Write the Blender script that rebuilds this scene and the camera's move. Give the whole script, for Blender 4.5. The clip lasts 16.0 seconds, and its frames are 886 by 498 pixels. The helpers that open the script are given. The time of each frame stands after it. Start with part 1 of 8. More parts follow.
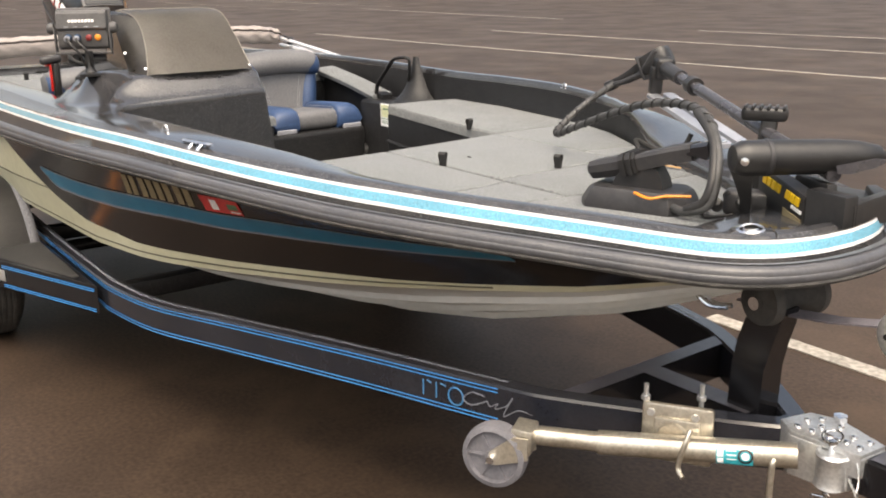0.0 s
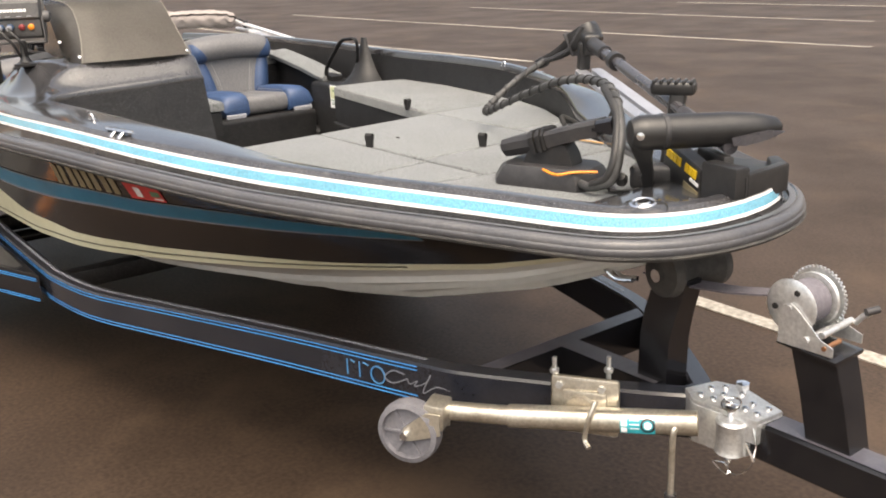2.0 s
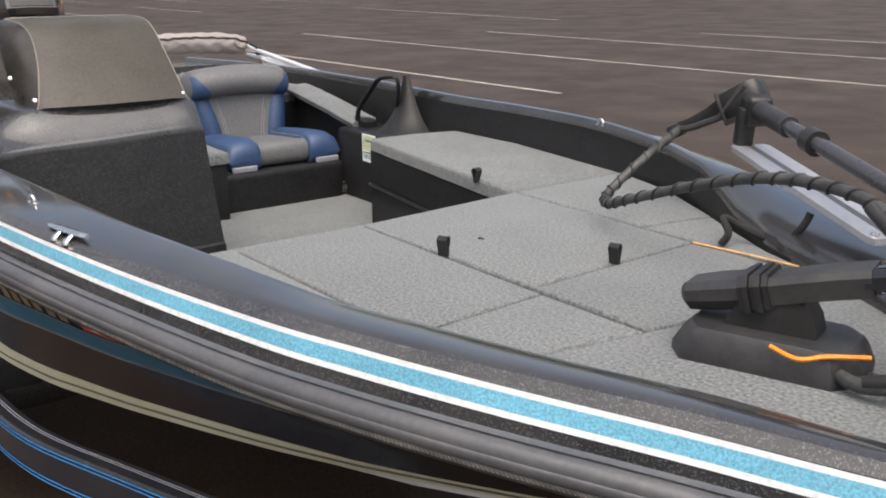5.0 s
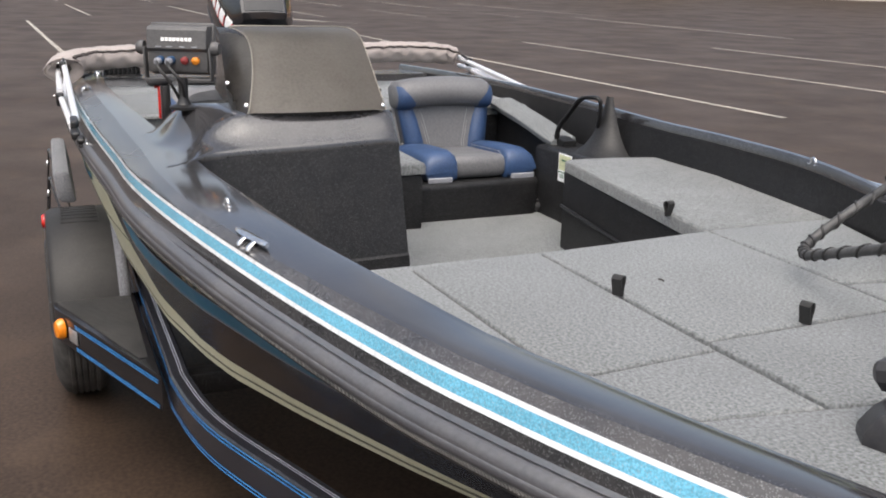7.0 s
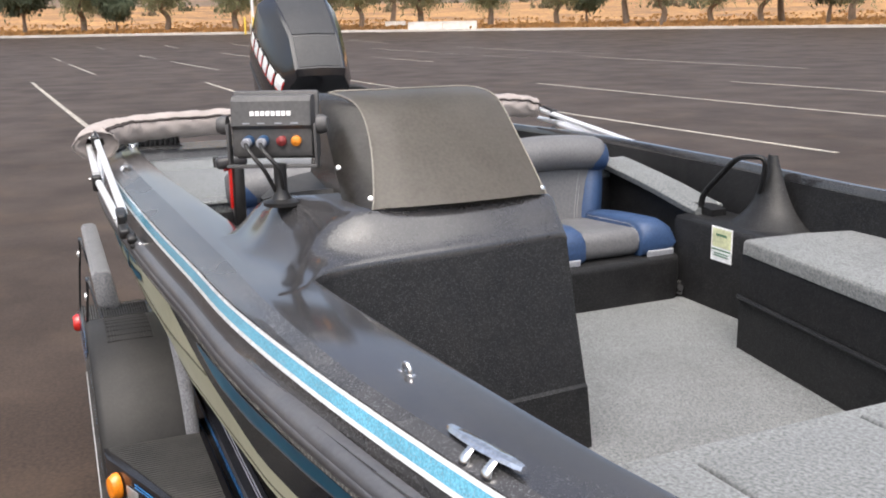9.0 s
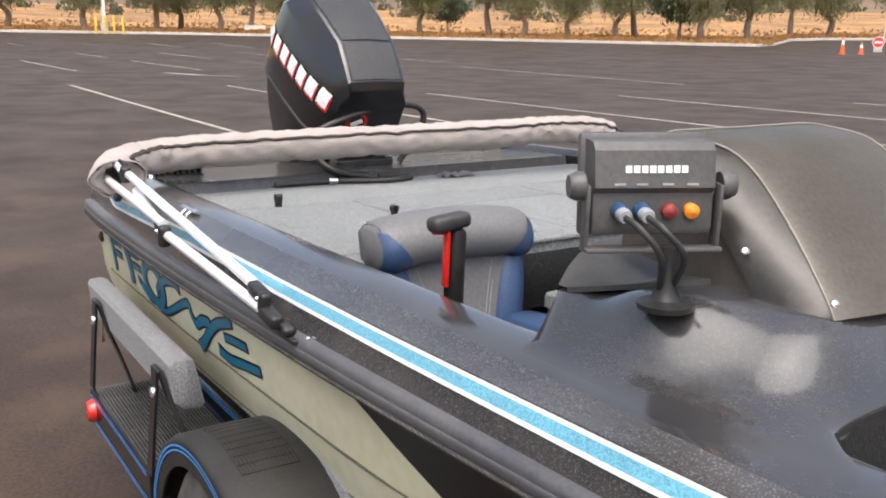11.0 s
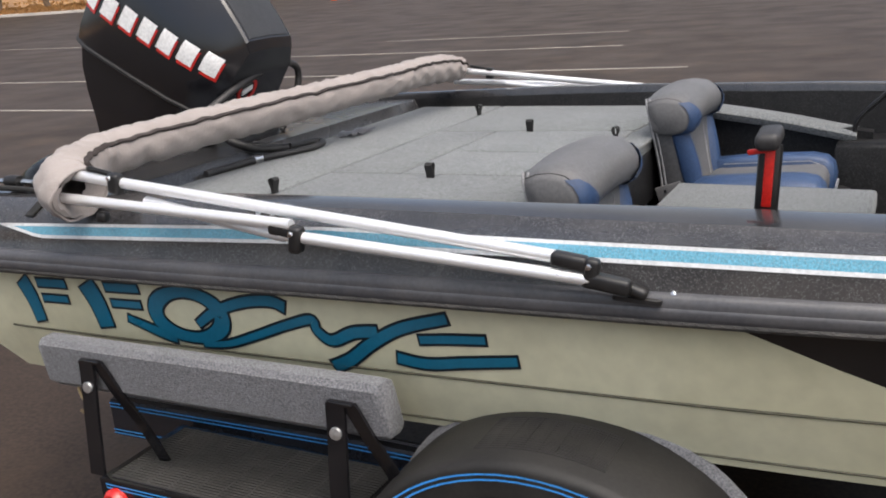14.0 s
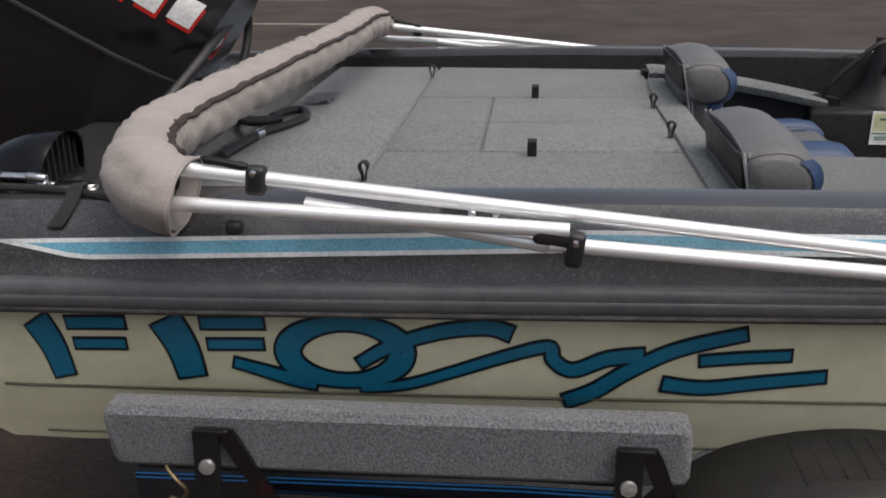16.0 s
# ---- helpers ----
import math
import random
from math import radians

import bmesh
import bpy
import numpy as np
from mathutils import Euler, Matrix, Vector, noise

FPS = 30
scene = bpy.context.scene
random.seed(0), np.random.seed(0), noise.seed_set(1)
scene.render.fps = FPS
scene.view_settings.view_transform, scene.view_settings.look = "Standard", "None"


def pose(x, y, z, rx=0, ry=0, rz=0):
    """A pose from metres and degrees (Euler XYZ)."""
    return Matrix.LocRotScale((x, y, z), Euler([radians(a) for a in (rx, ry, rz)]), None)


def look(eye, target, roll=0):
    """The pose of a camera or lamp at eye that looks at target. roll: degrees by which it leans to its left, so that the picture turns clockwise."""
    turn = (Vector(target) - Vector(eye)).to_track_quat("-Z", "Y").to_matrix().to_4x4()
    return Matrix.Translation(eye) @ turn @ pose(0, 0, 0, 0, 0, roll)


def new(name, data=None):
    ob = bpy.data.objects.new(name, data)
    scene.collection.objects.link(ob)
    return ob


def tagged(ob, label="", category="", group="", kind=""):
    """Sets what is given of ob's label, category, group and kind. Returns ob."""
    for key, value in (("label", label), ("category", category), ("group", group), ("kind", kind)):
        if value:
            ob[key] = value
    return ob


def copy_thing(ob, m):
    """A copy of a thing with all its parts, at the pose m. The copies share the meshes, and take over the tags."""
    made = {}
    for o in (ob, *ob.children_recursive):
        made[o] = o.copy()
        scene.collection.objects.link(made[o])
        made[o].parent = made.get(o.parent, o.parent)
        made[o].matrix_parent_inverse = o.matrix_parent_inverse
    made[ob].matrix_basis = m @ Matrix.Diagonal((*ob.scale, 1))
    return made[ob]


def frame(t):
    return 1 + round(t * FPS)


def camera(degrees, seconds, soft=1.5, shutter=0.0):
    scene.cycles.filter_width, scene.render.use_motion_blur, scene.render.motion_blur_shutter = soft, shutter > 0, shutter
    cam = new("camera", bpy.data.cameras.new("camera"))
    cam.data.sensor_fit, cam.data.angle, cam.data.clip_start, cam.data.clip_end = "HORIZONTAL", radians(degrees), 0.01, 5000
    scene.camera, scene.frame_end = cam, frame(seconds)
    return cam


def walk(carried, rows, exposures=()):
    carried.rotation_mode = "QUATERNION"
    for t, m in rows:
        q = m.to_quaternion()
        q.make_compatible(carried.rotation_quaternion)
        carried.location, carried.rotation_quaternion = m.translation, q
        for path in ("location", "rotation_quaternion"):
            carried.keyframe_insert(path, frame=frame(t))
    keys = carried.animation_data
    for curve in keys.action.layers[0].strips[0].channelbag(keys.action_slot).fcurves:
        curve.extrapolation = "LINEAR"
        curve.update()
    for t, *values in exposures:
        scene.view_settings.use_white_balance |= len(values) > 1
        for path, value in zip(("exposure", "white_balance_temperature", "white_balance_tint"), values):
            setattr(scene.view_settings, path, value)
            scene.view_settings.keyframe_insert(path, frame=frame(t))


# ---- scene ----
cam = camera(51.8, 16.0, 1.9)
PATH = [
    (0, (2.922, -1.706, 1.508), (1.368, -0.582, 0.943), -0.8),
    (0.5, (3.054, -1.588, 1.494), (1.47, -0.521, 0.9), -2.0),
    (1, (3.101, -1.556, 1.503), (1.603, -0.383, 0.886), -3.1),
    (1.5, (3.108, -1.558, 1.507), (1.604, -0.392, 0.892), -2.8),
    (2, (3.054, -1.57, 1.514), (1.522, -0.439, 0.904), -2.2),
    (2.5, (2.929, -1.593, 1.52), (1.396, -0.445, 0.946), -1.2),
    (3, (2.769, -1.645, 1.534), (1.24, -0.471, 1.004), -1.7),
    (3.5, (2.602, -1.6, 1.52), (1.064, -0.44, 0.981), -1.9),
    (3.6, (2.56, -1.581, 1.517), (1.018, -0.423, 0.986), -1.8),
    (3.7, (2.517, -1.558, 1.517), (0.972, -0.404, 0.987), -1.7),
    (5.8, (2.112, -1.062, 1.518), (0.549, 0.004, 0.871), 1.1),
    (6, (2.13, -1.066, 1.533), (0.493, -0.1, 0.91), 0.4),
    (6.5, (2.169, -1.095, 1.546), (0.435, -0.28, 0.972), 0.7),
    (7, (2.147, -1.1, 1.549), (0.382, -0.34, 0.994), 1.3),
    (7.5, (2.037, -1.16, 1.547), (0.287, -0.368, 0.992), 1.1),
    (8, (1.867, -1.215, 1.544), (0.145, -0.373, 0.975), -0.2),
    (8.5, (1.616, -1.212, 1.552), (-0.15, -0.41, 1.065), -1.3),
    (9, (1.346, -1.193, 1.552), (-0.444, -0.434, 1.085), -1.1),
    (9.2, (1.208, -1.216, 1.548), (-0.574, -0.446, 1.064), -0.4),
    (11.3, (0.21, -1.802, 1.566), (-1.398, -0.701, 1.12), -1.1),
    (11.5, (0.167, -1.886, 1.576), (-1.418, -0.75, 1.13), -2.3),
    (12, (-0.022, -2.048, 1.567), (-1.585, -0.881, 1.126), -2.1),
    (12.5, (-0.279, -2.143, 1.559), (-1.764, -0.871, 1.138), -1.7),
    (13, (-0.495, -2.298, 1.545), (-1.762, -0.817, 1.095), -0.9),
    (13.5, (-0.703, -2.474, 1.546), (-1.806, -0.89, 1.022), -2.7),
    (14, (-0.937, -2.491, 1.529), (-1.836, -0.796, 0.967), -4.3),
    (14.5, (-1.234, -2.539, 1.531), (-1.905, -0.761, 0.905), -1.2),
    (15, (-1.543, -2.594, 1.551), (-1.999, -0.755, 0.911), -2.7),
    (15.5, (-1.843, -2.525, 1.541), (-2.174, -0.673, 0.86), -0.7),
    (16, (-2.091, -2.405, 1.536), (-2.278, -0.534, 0.854), -0.3),
]
walk(cam, [(t, look(eye, target, roll)) for t, eye, target, roll in PATH],
     [(0, 1.20, 7400, 10), (2.5, 1.31, 7350, 10), (3.5, 1.24, 7150, 10), (6, 0.50, 6600, 10), (6.5, 0.77, 6600, 10), (8, 0.88, 6400, 10), (9.2, 1.07, 6500, 10), (11.5, 1.12, 6600, 10), (12.5, 1.01, 6550, 10), (14, 0.64, 6550, 10), (15, 0.53, 6650, 10), (16, 0.0, 6600, 10)])

# ---- world and light ----
SUN_EL, SUN_ROT = radians(66), radians(122)
world = bpy.data.worlds.new("broken_cloud_sky")
scene.world = world
world.use_nodes = True
wn = world.node_tree.nodes
sky = wn.new("ShaderNodeTexSky")
sky.sky_type = "NISHITA"
sky.sun_disc = False
sky.sun_elevation, sky.sun_rotation = SUN_EL, SUN_ROT
sky.air_density, sky.dust_density, sky.ozone_density = 1.0, 6.0, 1.0
wn["Background"].inputs[1].default_value = 0.15
wl = world.node_tree.links
cloud_co, cloud_noise, cloud_cover, cloud_grey, cloud_lift, cloud_mix = (wn.new(k) for k in ("ShaderNodeTexCoord", "ShaderNodeTexNoise", "ShaderNodeMapRange", "ShaderNodeRGBToBW", "ShaderNodeMath", "ShaderNodeMixRGB"))
cloud_noise.inputs["Scale"].default_value, cloud_noise.inputs["Detail"].default_value, cloud_noise.inputs["Roughness"].default_value = 2.2, 6.0, 0.55
cloud_cover.inputs[1].default_value, cloud_cover.inputs[2].default_value, cloud_cover.inputs[3].default_value, cloud_cover.inputs[4].default_value = 0.38, 0.64, 0.05, 0.72
cloud_lift.operation, cloud_lift.inputs[1].default_value = "MULTIPLY", 1.16
wl.new(cloud_co.outputs["Generated"], cloud_noise.inputs["Vector"])
wl.new(cloud_noise.outputs[0], cloud_cover.inputs[0])
wl.new(sky.outputs[0], cloud_grey.inputs[0])
wl.new(cloud_grey.outputs[0], cloud_lift.inputs[0])
wl.new(cloud_cover.outputs[0], cloud_mix.inputs[0])
wl.new(sky.outputs[0], cloud_mix.inputs[1])
wl.new(cloud_lift.outputs[0], cloud_mix.inputs[2])
wl.new(cloud_mix.outputs[0], wn["Background"].inputs[0])
sun_data = bpy.data.lights.new("sun", "SUN")
sun_data.energy, sun_data.angle, sun_data.color = 1.1, radians(75), (1.0, 0.95, 0.88)
sun = new("sun", sun_data)
sun_dir = Vector((math.cos(SUN_EL) * math.sin(SUN_ROT), math.cos(SUN_EL) * math.cos(SUN_ROT), math.sin(SUN_EL)))
sun.matrix_world = look(sun_dir * 50, (0, 0, 0))


# ---- materials ----
def material(name, color, rough=0.6, metal=0.0, spread=0.25, scale=8.0, fine=120.0, bump=0.1, bump_scale=200.0, coat=0.0,
             flake=0.0, per_piece=0.0, tint=None, fine_spread=0.15, dust=0.0, sheen=0.0, spec=0.5):
    """A procedural surface: large stains, fine grain, bump, and optional metal flake or dust."""
    m = bpy.data.materials.new(name)
    m.use_nodes = True
    n, l = m.node_tree.nodes, m.node_tree.links
    b = n["Principled BSDF"]
    tc = n.new("ShaderNodeTexCoord")

    def noise_tex(s, detail=4.0, rough_=0.55):
        t = n.new("ShaderNodeTexNoise")
        t.inputs["Scale"].default_value, t.inputs["Detail"].default_value, t.inputs["Roughness"].default_value = s, detail, rough_
        l.new(tc.outputs["Object"], t.inputs["Vector"])
        return t

    def mix(fac, a, c, kind="MIX"):
        x = n.new("ShaderNodeMix")
        x.data_type, x.blend_type = "RGBA", kind
        for sock, v in ((x.inputs[0], fac), (x.inputs[6], a), (x.inputs[7], c)):
            if isinstance(v, (int, float)):
                sock.default_value = v
            elif isinstance(v, tuple):
                sock.default_value = (*v, 1)
            else:
                l.new(v, sock)
        return x.outputs[2]

    big, small = noise_tex(scale), noise_tex(fine, 2.0)
    other = tint or tuple(c * 0.55 for c in color)
    ramp = n.new("ShaderNodeMapRange")
    ramp.inputs[1].default_value, ramp.inputs[2].default_value, ramp.inputs[4].default_value = 0.35, 0.7, spread * 2
    l.new(big.outputs[0], ramp.inputs[0])
    col = mix(ramp.outputs[0], color, other)
    grain = n.new("ShaderNodeMapRange")
    grain.inputs[1].default_value, grain.inputs[2].default_value = 0.3, 0.7
    grain.inputs[3].default_value, grain.inputs[4].default_value = 1 - fine_spread, 1 + fine_spread
    l.new(small.outputs[0], grain.inputs[0])
    comb = n.new("ShaderNodeCombineColor")
    for i in range(3):
        l.new(grain.outputs[0], comb.inputs[i])
    col = mix(1.0, col, comb.outputs[0], "MULTIPLY")
    if per_piece:
        oi = n.new("ShaderNodeObjectInfo")
        pr = n.new("ShaderNodeMapRange")
        pr.inputs[3].default_value, pr.inputs[4].default_value = 1 - per_piece, 1 + per_piece
        l.new(oi.outputs["Random"], pr.inputs[0])
        pc = n.new("ShaderNodeCombineColor")
        for i in range(3):
            l.new(pr.outputs[0], pc.inputs[i])
        col = mix(1.0, col, pc.outputs[0], "MULTIPLY")
    if dust:
        dn = noise_tex(scale * 2.3, 6.0, 0.65)
        dr = n.new("ShaderNodeMapRange")
        dr.inputs[1].default_value, dr.inputs[2].default_value, dr.inputs[4].default_value = 0.35, 0.75, dust
        l.new(dn.outputs[0], dr.inputs[0])
        col = mix(dr.outputs[0], col, (0.26, 0.24, 0.22))
    if flake:
        v = n.new("ShaderNodeTexVoronoi")
        v.inputs["Scale"].default_value = 620.0
        l.new(tc.outputs["Object"], v.inputs["Vector"])
        sep = n.new("ShaderNodeSeparateColor")
        l.new(v.outputs["Color"], sep.inputs[0])
        fl = n.new("ShaderNodeMapRange")
        fl.inputs[1].default_value, fl.inputs[2].default_value, fl.inputs[4].default_value = 0.80, 0.97, flake
        l.new(sep.outputs[0], fl.inputs[0])
        col = mix(fl.outputs[0], col, (0.42, 0.43, 0.45))
    l.new(col, b.inputs["Base Color"])
    rr = n.new("ShaderNodeMapRange")
    rr.inputs[3].default_value, rr.inputs[4].default_value = max(rough - 0.1, 0.02), min(rough + 0.12, 1)
    l.new(big.outputs[0], rr.inputs[0])
    l.new(rr.outputs[0], b.inputs["Roughness"])
    b.inputs["Metallic"].default_value = metal
    b.inputs["Coat Weight"].default_value = coat
    b.inputs["Coat Roughness"].default_value = 0.15
    b.inputs["Sheen Weight"].default_value = sheen
    b.inputs["Specular IOR Level"].default_value = spec
    if bump:
        bn = n.new("ShaderNodeBump")
        bn.inputs["Strength"].default_value, bn.inputs["Distance"].default_value = bump, 0.004
        bt = noise_tex(bump_scale, 3.0)
        l.new(bt.outputs[0], bn.inputs["Height"])
        l.new(bn.outputs[0], b.inputs["Normal"])
    return m


M_CAP = material("dark_flake_gelcoat", (0.031, 0.031, 0.034), 0.25, flake=0.20, bump=0.02, dust=0.16, coat=0.35, scale=2.5)
M_CAPTOP = material("smooth_dark_gelcoat", (0.024, 0.0245, 0.028), 0.12, flake=0.05, bump=0.012, dust=0.10, coat=0.8, scale=2.0)
M_HULL = material("black_gelcoat", (0.007, 0.007, 0.008), 0.14, bump=0.02, dust=0.02, coat=0.2, scale=2.0)
M_CREAM = material("faded_cream_gelcoat", (0.59, 0.58, 0.43), 0.36, spread=0.34, scale=1.7, tint=(0.40, 0.385, 0.255), fine=24, fine_spread=0.06, bump=0.015, coat=0.25)
# Dark tone that paints the shade of the hull's moulded creases.
M_CREASE = material("hull_crease_shade", (0.09, 0.085, 0.055), 0.6, spread=0.4, scale=12, bump=0.05)
M_BOTTOM = material("grey_white_gelcoat", (0.66, 0.67, 0.65), 0.35, spread=0.24, scale=2.0, fine=30, fine_spread=0.05, bump=0.015, coat=0.25)
M_TEAL = material("teal_vinyl", (0.008, 0.135, 0.235), 0.3, spread=0.22, scale=6, fine_spread=0.06, bump=0.01)
M_CYAN = material("pale_blue_flake_stripe", (0.15, 0.45, 0.62), 0.22, spread=0.2, fine=300, fine_spread=0.3, flake=0.30, bump=0.03, coat=0.9)
M_WHITE = material("white_stripe_tape", (0.74, 0.76, 0.78), 0.28, spread=0.08, bump=0.02, coat=0.8)
M_PINSTRIPE = material("blue_pinstripe", (0.05, 0.31, 0.78), 0.35, spread=0.1, bump=0.0)
M_RUBBER = material("grey_rub_rail_vinyl", (0.056, 0.058, 0.067), 0.36, spread=0.3, scale=5, tint=(0.095, 0.096, 0.103), bump=0.08, bump_scale=90, dust=0.15)
M_ROPE = material("black_cord_trim", (0.03, 0.03, 0.03), 0.7, bump=0.4, bump_scale=160, dust=0.3)
M_CARPET = material("grey_marine_carpet", (0.156, 0.165, 0.168), 0.95, spread=0.20, scale=5, fine=160, fine_spread=0.44, bump=0.45, bump_scale=260, sheen=0.2, tint=(0.118, 0.124, 0.126), spec=0.1, per_piece=0.09)
M_CARPETDARK = material("dark_grey_bunk_carpet", (0.172, 0.175, 0.188), 0.95, spread=0.15, scale=6, fine=230, fine_spread=0.45, bump=0.9, bump_scale=240, sheen=0.2, spec=0.1)
M_CARPET2 = material("light_grey_carpet", (0.160, 0.168, 0.170), 0.95, spread=0.18, scale=5, fine=150, fine_spread=0.42, bump=0.8, bump_scale=260, sheen=0.2, spec=0.1)
M_LINER = material("black_textured_liner", (0.0085, 0.0085, 0.0092), 0.42, spread=0.2, flake=0.09, bump=0.22, bump_scale=140, dust=0.025, spec=0.28)
# Pale tone for highlights painted along the windscreen's edges.
M_EDGE = material("acrylic_edge_highlight", (0.24, 0.22, 0.19), 0.35, spread=0.2, bump=0.0)
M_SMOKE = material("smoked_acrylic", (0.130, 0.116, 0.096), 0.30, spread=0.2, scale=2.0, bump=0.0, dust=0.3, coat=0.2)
# Darker copy of the windscreen acrylic; stands for the dark interior seen through it.
M_SMOKEDARK = material("darkened_acrylic", (0.040, 0.037, 0.034), 0.22, spread=0.2, scale=4.0, bump=0.0, dust=0.15, coat=0.3)
M_HOOD = material("matt_black_hood", (0.026, 0.026, 0.027), 0.6, spread=0.2, scale=5, bump=0.1, dust=0.12)
M_VINYL = material("grey_marine_vinyl", (0.125, 0.125, 0.13), 0.5, spread=0.15, scale=6, bump=0.12, bump_scale=220)
M_BLUE = material("blue_marine_vinyl", (0.030, 0.062, 0.142), 0.45, spread=0.2, scale=6, bump=0.12, bump_scale=220)
M_THREAD = material("grey_stitching", (0.30, 0.30, 0.31), 0.7, bump=0.0)
M_PIPING = material("grey_vinyl_piping", (0.33, 0.33, 0.34), 0.5, bump=0.0)
M_SHELL = material("pale_plastic_shell", (0.30, 0.31, 0.34), 0.5, bump=0.03)
M_CHROME = material("polished_stainless", (0.78, 0.78, 0.79), 0.13, metal=1.0, spread=0.05, bump=0.01)
M_ALU = material("bright_aluminium_tube", (0.93, 0.93, 0.94), 0.30, metal=0.55, fine_spread=0.03, spread=0.05, bump=0.02)
M_GALV = material("galvanised_steel", (0.70, 0.71, 0.71), 0.34, metal=0.8, spread=0.25, scale=18, tint=(0.48, 0.48, 0.49), bump=0.05)
M_JACK = material("zinc_plated_yellowed_steel", (0.60, 0.57, 0.50), 0.34, metal=0.85, spread=0.35, scale=14, tint=(0.36, 0.31, 0.24), bump=0.05)
M_PAINT = material("black_trailer_paint", (0.007, 0.007, 0.009), 0.18, spread=0.2, bump=0.03, coat=0.2, dust=0.03)
M_RAIL = material("blue_black_rail_paint", (0.017, 0.019, 0.027), 0.20, spread=0.25, scale=3, bump=0.02, coat=0.25, dust=0.05)
M_TOPSTRIPE = material("silver_pinstripe", (0.42, 0.44, 0.50), 0.35, spread=0.1, bump=0.0)
# Lighter copy of the frame paint, with sky sheen on tops painted in.
M_PAINTTOP = material("sky_lit_blue_black_paint", (0.066, 0.064, 0.080), 0.35, spread=0.3, bump=0.04, dust=0.15, coat=0.2)
M_PLASTIC = material("black_plastic", (0.011, 0.011, 0.012), 0.40, spread=0.15, bump=0.06, dust=0.06)
M_GREYPLASTIC = material("dark_grey_plastic", (0.022, 0.022, 0.025), 0.46, spread=0.2, bump=0.08, dust=0.12)
M_COWL = material("gloss_black_cowl", (0.008, 0.008, 0.01), 0.14, spread=0.1, bump=0.0, coat=0.6)
M_COWLTOP = material("satin_black_cowl_panel", (0.03, 0.031, 0.034), 0.42, spread=0.15, bump=0.02, dust=0.05)
M_LETTER = material("white_decal", (0.85, 0.85, 0.85), 0.4, spread=0.05, bump=0.0)
M_RED = material("red_plastic", (0.60, 0.02, 0.015), 0.35, spread=0.1, bump=0.0)
M_LENSRED = material("red_lamp_lens", (0.55, 0.02, 0.015), 0.2, spread=0.1, bump=0.0, coat=0.5)
M_AMBER = material("amber_lamp_lens", (0.85, 0.25, 0.01), 0.22, spread=0.1, bump=0.0, coat=0.5)
M_ORANGE = material("orange_plastic", (0.80, 0.26, 0.02), 0.4, spread=0.1, bump=0.0)
M_YELLOW = material("yellow_decal", (0.80, 0.52, 0.02), 0.45, spread=0.1, bump=0.0)
M_GOLD = material("tan_number_decal", (0.26, 0.21, 0.12), 0.4, spread=0.3, scale=30, bump=0.0)
M_TYRE = material("tyre_rubber", (0.022, 0.021, 0.02), 0.8, spread=0.2, bump=0.2, dust=0.25, scale=6)
M_WHEELGREY = material("grey_polymer_wheel", (0.14, 0.14, 0.16), 0.6, spread=0.25, bump=0.1, dust=0.2, scale=20)
M_FABRIC = material("taupe_canvas", (0.325, 0.288, 0.272), 0.9, spread=0.26, scale=9, tint=(0.235, 0.208, 0.196), fine=260, fine_spread=0.06, bump=0.25, bump_scale=150, sheen=0.15)
M_BINDING = material("dark_brown_binding", (0.035, 0.026, 0.024), 0.8, bump=0.2)
M_WEBBING = material("black_webbing", (0.018, 0.018, 0.018), 0.85, bump=0.3, bump_scale=300)
M_STRAP = material("faded_grey_winch_strap", (0.14, 0.13, 0.15), 0.8, bump=0.3, bump_scale=200)
M_CABLE = material("black_cable_jacket", (0.015, 0.015, 0.016), 0.5, bump=0.1, dust=0.1)
M_WRAP = material("worn_black_spiral_wrap", (0.03, 0.03, 0.03), 0.5, spread=0.4, scale=25, tint=(0.09, 0.09, 0.09), bump=0.2)
M_LABEL = material("teal_sticker", (0.02, 0.35, 0.42), 0.4, bump=0.0)
M_LABELYELLOW = material("pale_yellow_label", (0.70, 0.72, 0.45), 0.5, bump=0.0)
M_STICKRED = material("red_sticker", (0.62, 0.05, 0.05), 0.4, spread=0.15, bump=0.0)
M_STICKGREEN = material("green_print", (0.10, 0.22, 0.12), 0.5, bump=0.0)
M_INKBLUE = material("blue_script_decal", (0.07, 0.27, 0.55), 0.35, bump=0.0)
M_INKGREY = material("silver_script_decal", (0.20, 0.21, 0.24), 0.35, bump=0.0)
M_OUTLINE = material("navy_decal_outline", (0.006, 0.012, 0.02), 0.35, bump=0.0)
M_TREAD = material("ribbed_black_step_rubber", (0.030, 0.030, 0.030), 0.55, spread=0.35, scale=5, tint=(0.058, 0.056, 0.054), bump=0.15, dust=0.12)
M_FENDER = material("dusty_black_fender", (0.013, 0.0127, 0.0127), 0.50, spread=0.3, scale=4, tint=(0.026, 0.025, 0.024), bump=0.05, dust=0.05, spec=0.3)
M_SHAFT = material("grey_composite_shaft", (0.075, 0.074, 0.086), 0.26, metal=0.4, spread=0.2, bump=0.05, dust=0.15)


# ---- mesh helpers ----
def part(name, bm, mat, parent=None, label="", smooth=40):
    """Link a bmesh as one mesh object under a thing or a part."""
    bmesh.ops.recalc_face_normals(bm, faces=bm.faces)
    me = bpy.data.meshes.new(name)
    bm.to_mesh(me)
    bm.free()
    me.materials.append(mat)
    if smooth:
        me.shade_smooth()
        me.set_sharp_from_angle(angle=radians(smooth))
    ob = new(name, me)
    if parent:
        ob.parent = parent
    if label:
        ob["label"] = label
    return ob


def thing(name, label, category, group="", kind=""):
    return tagged(new(name), label, category, group, kind)


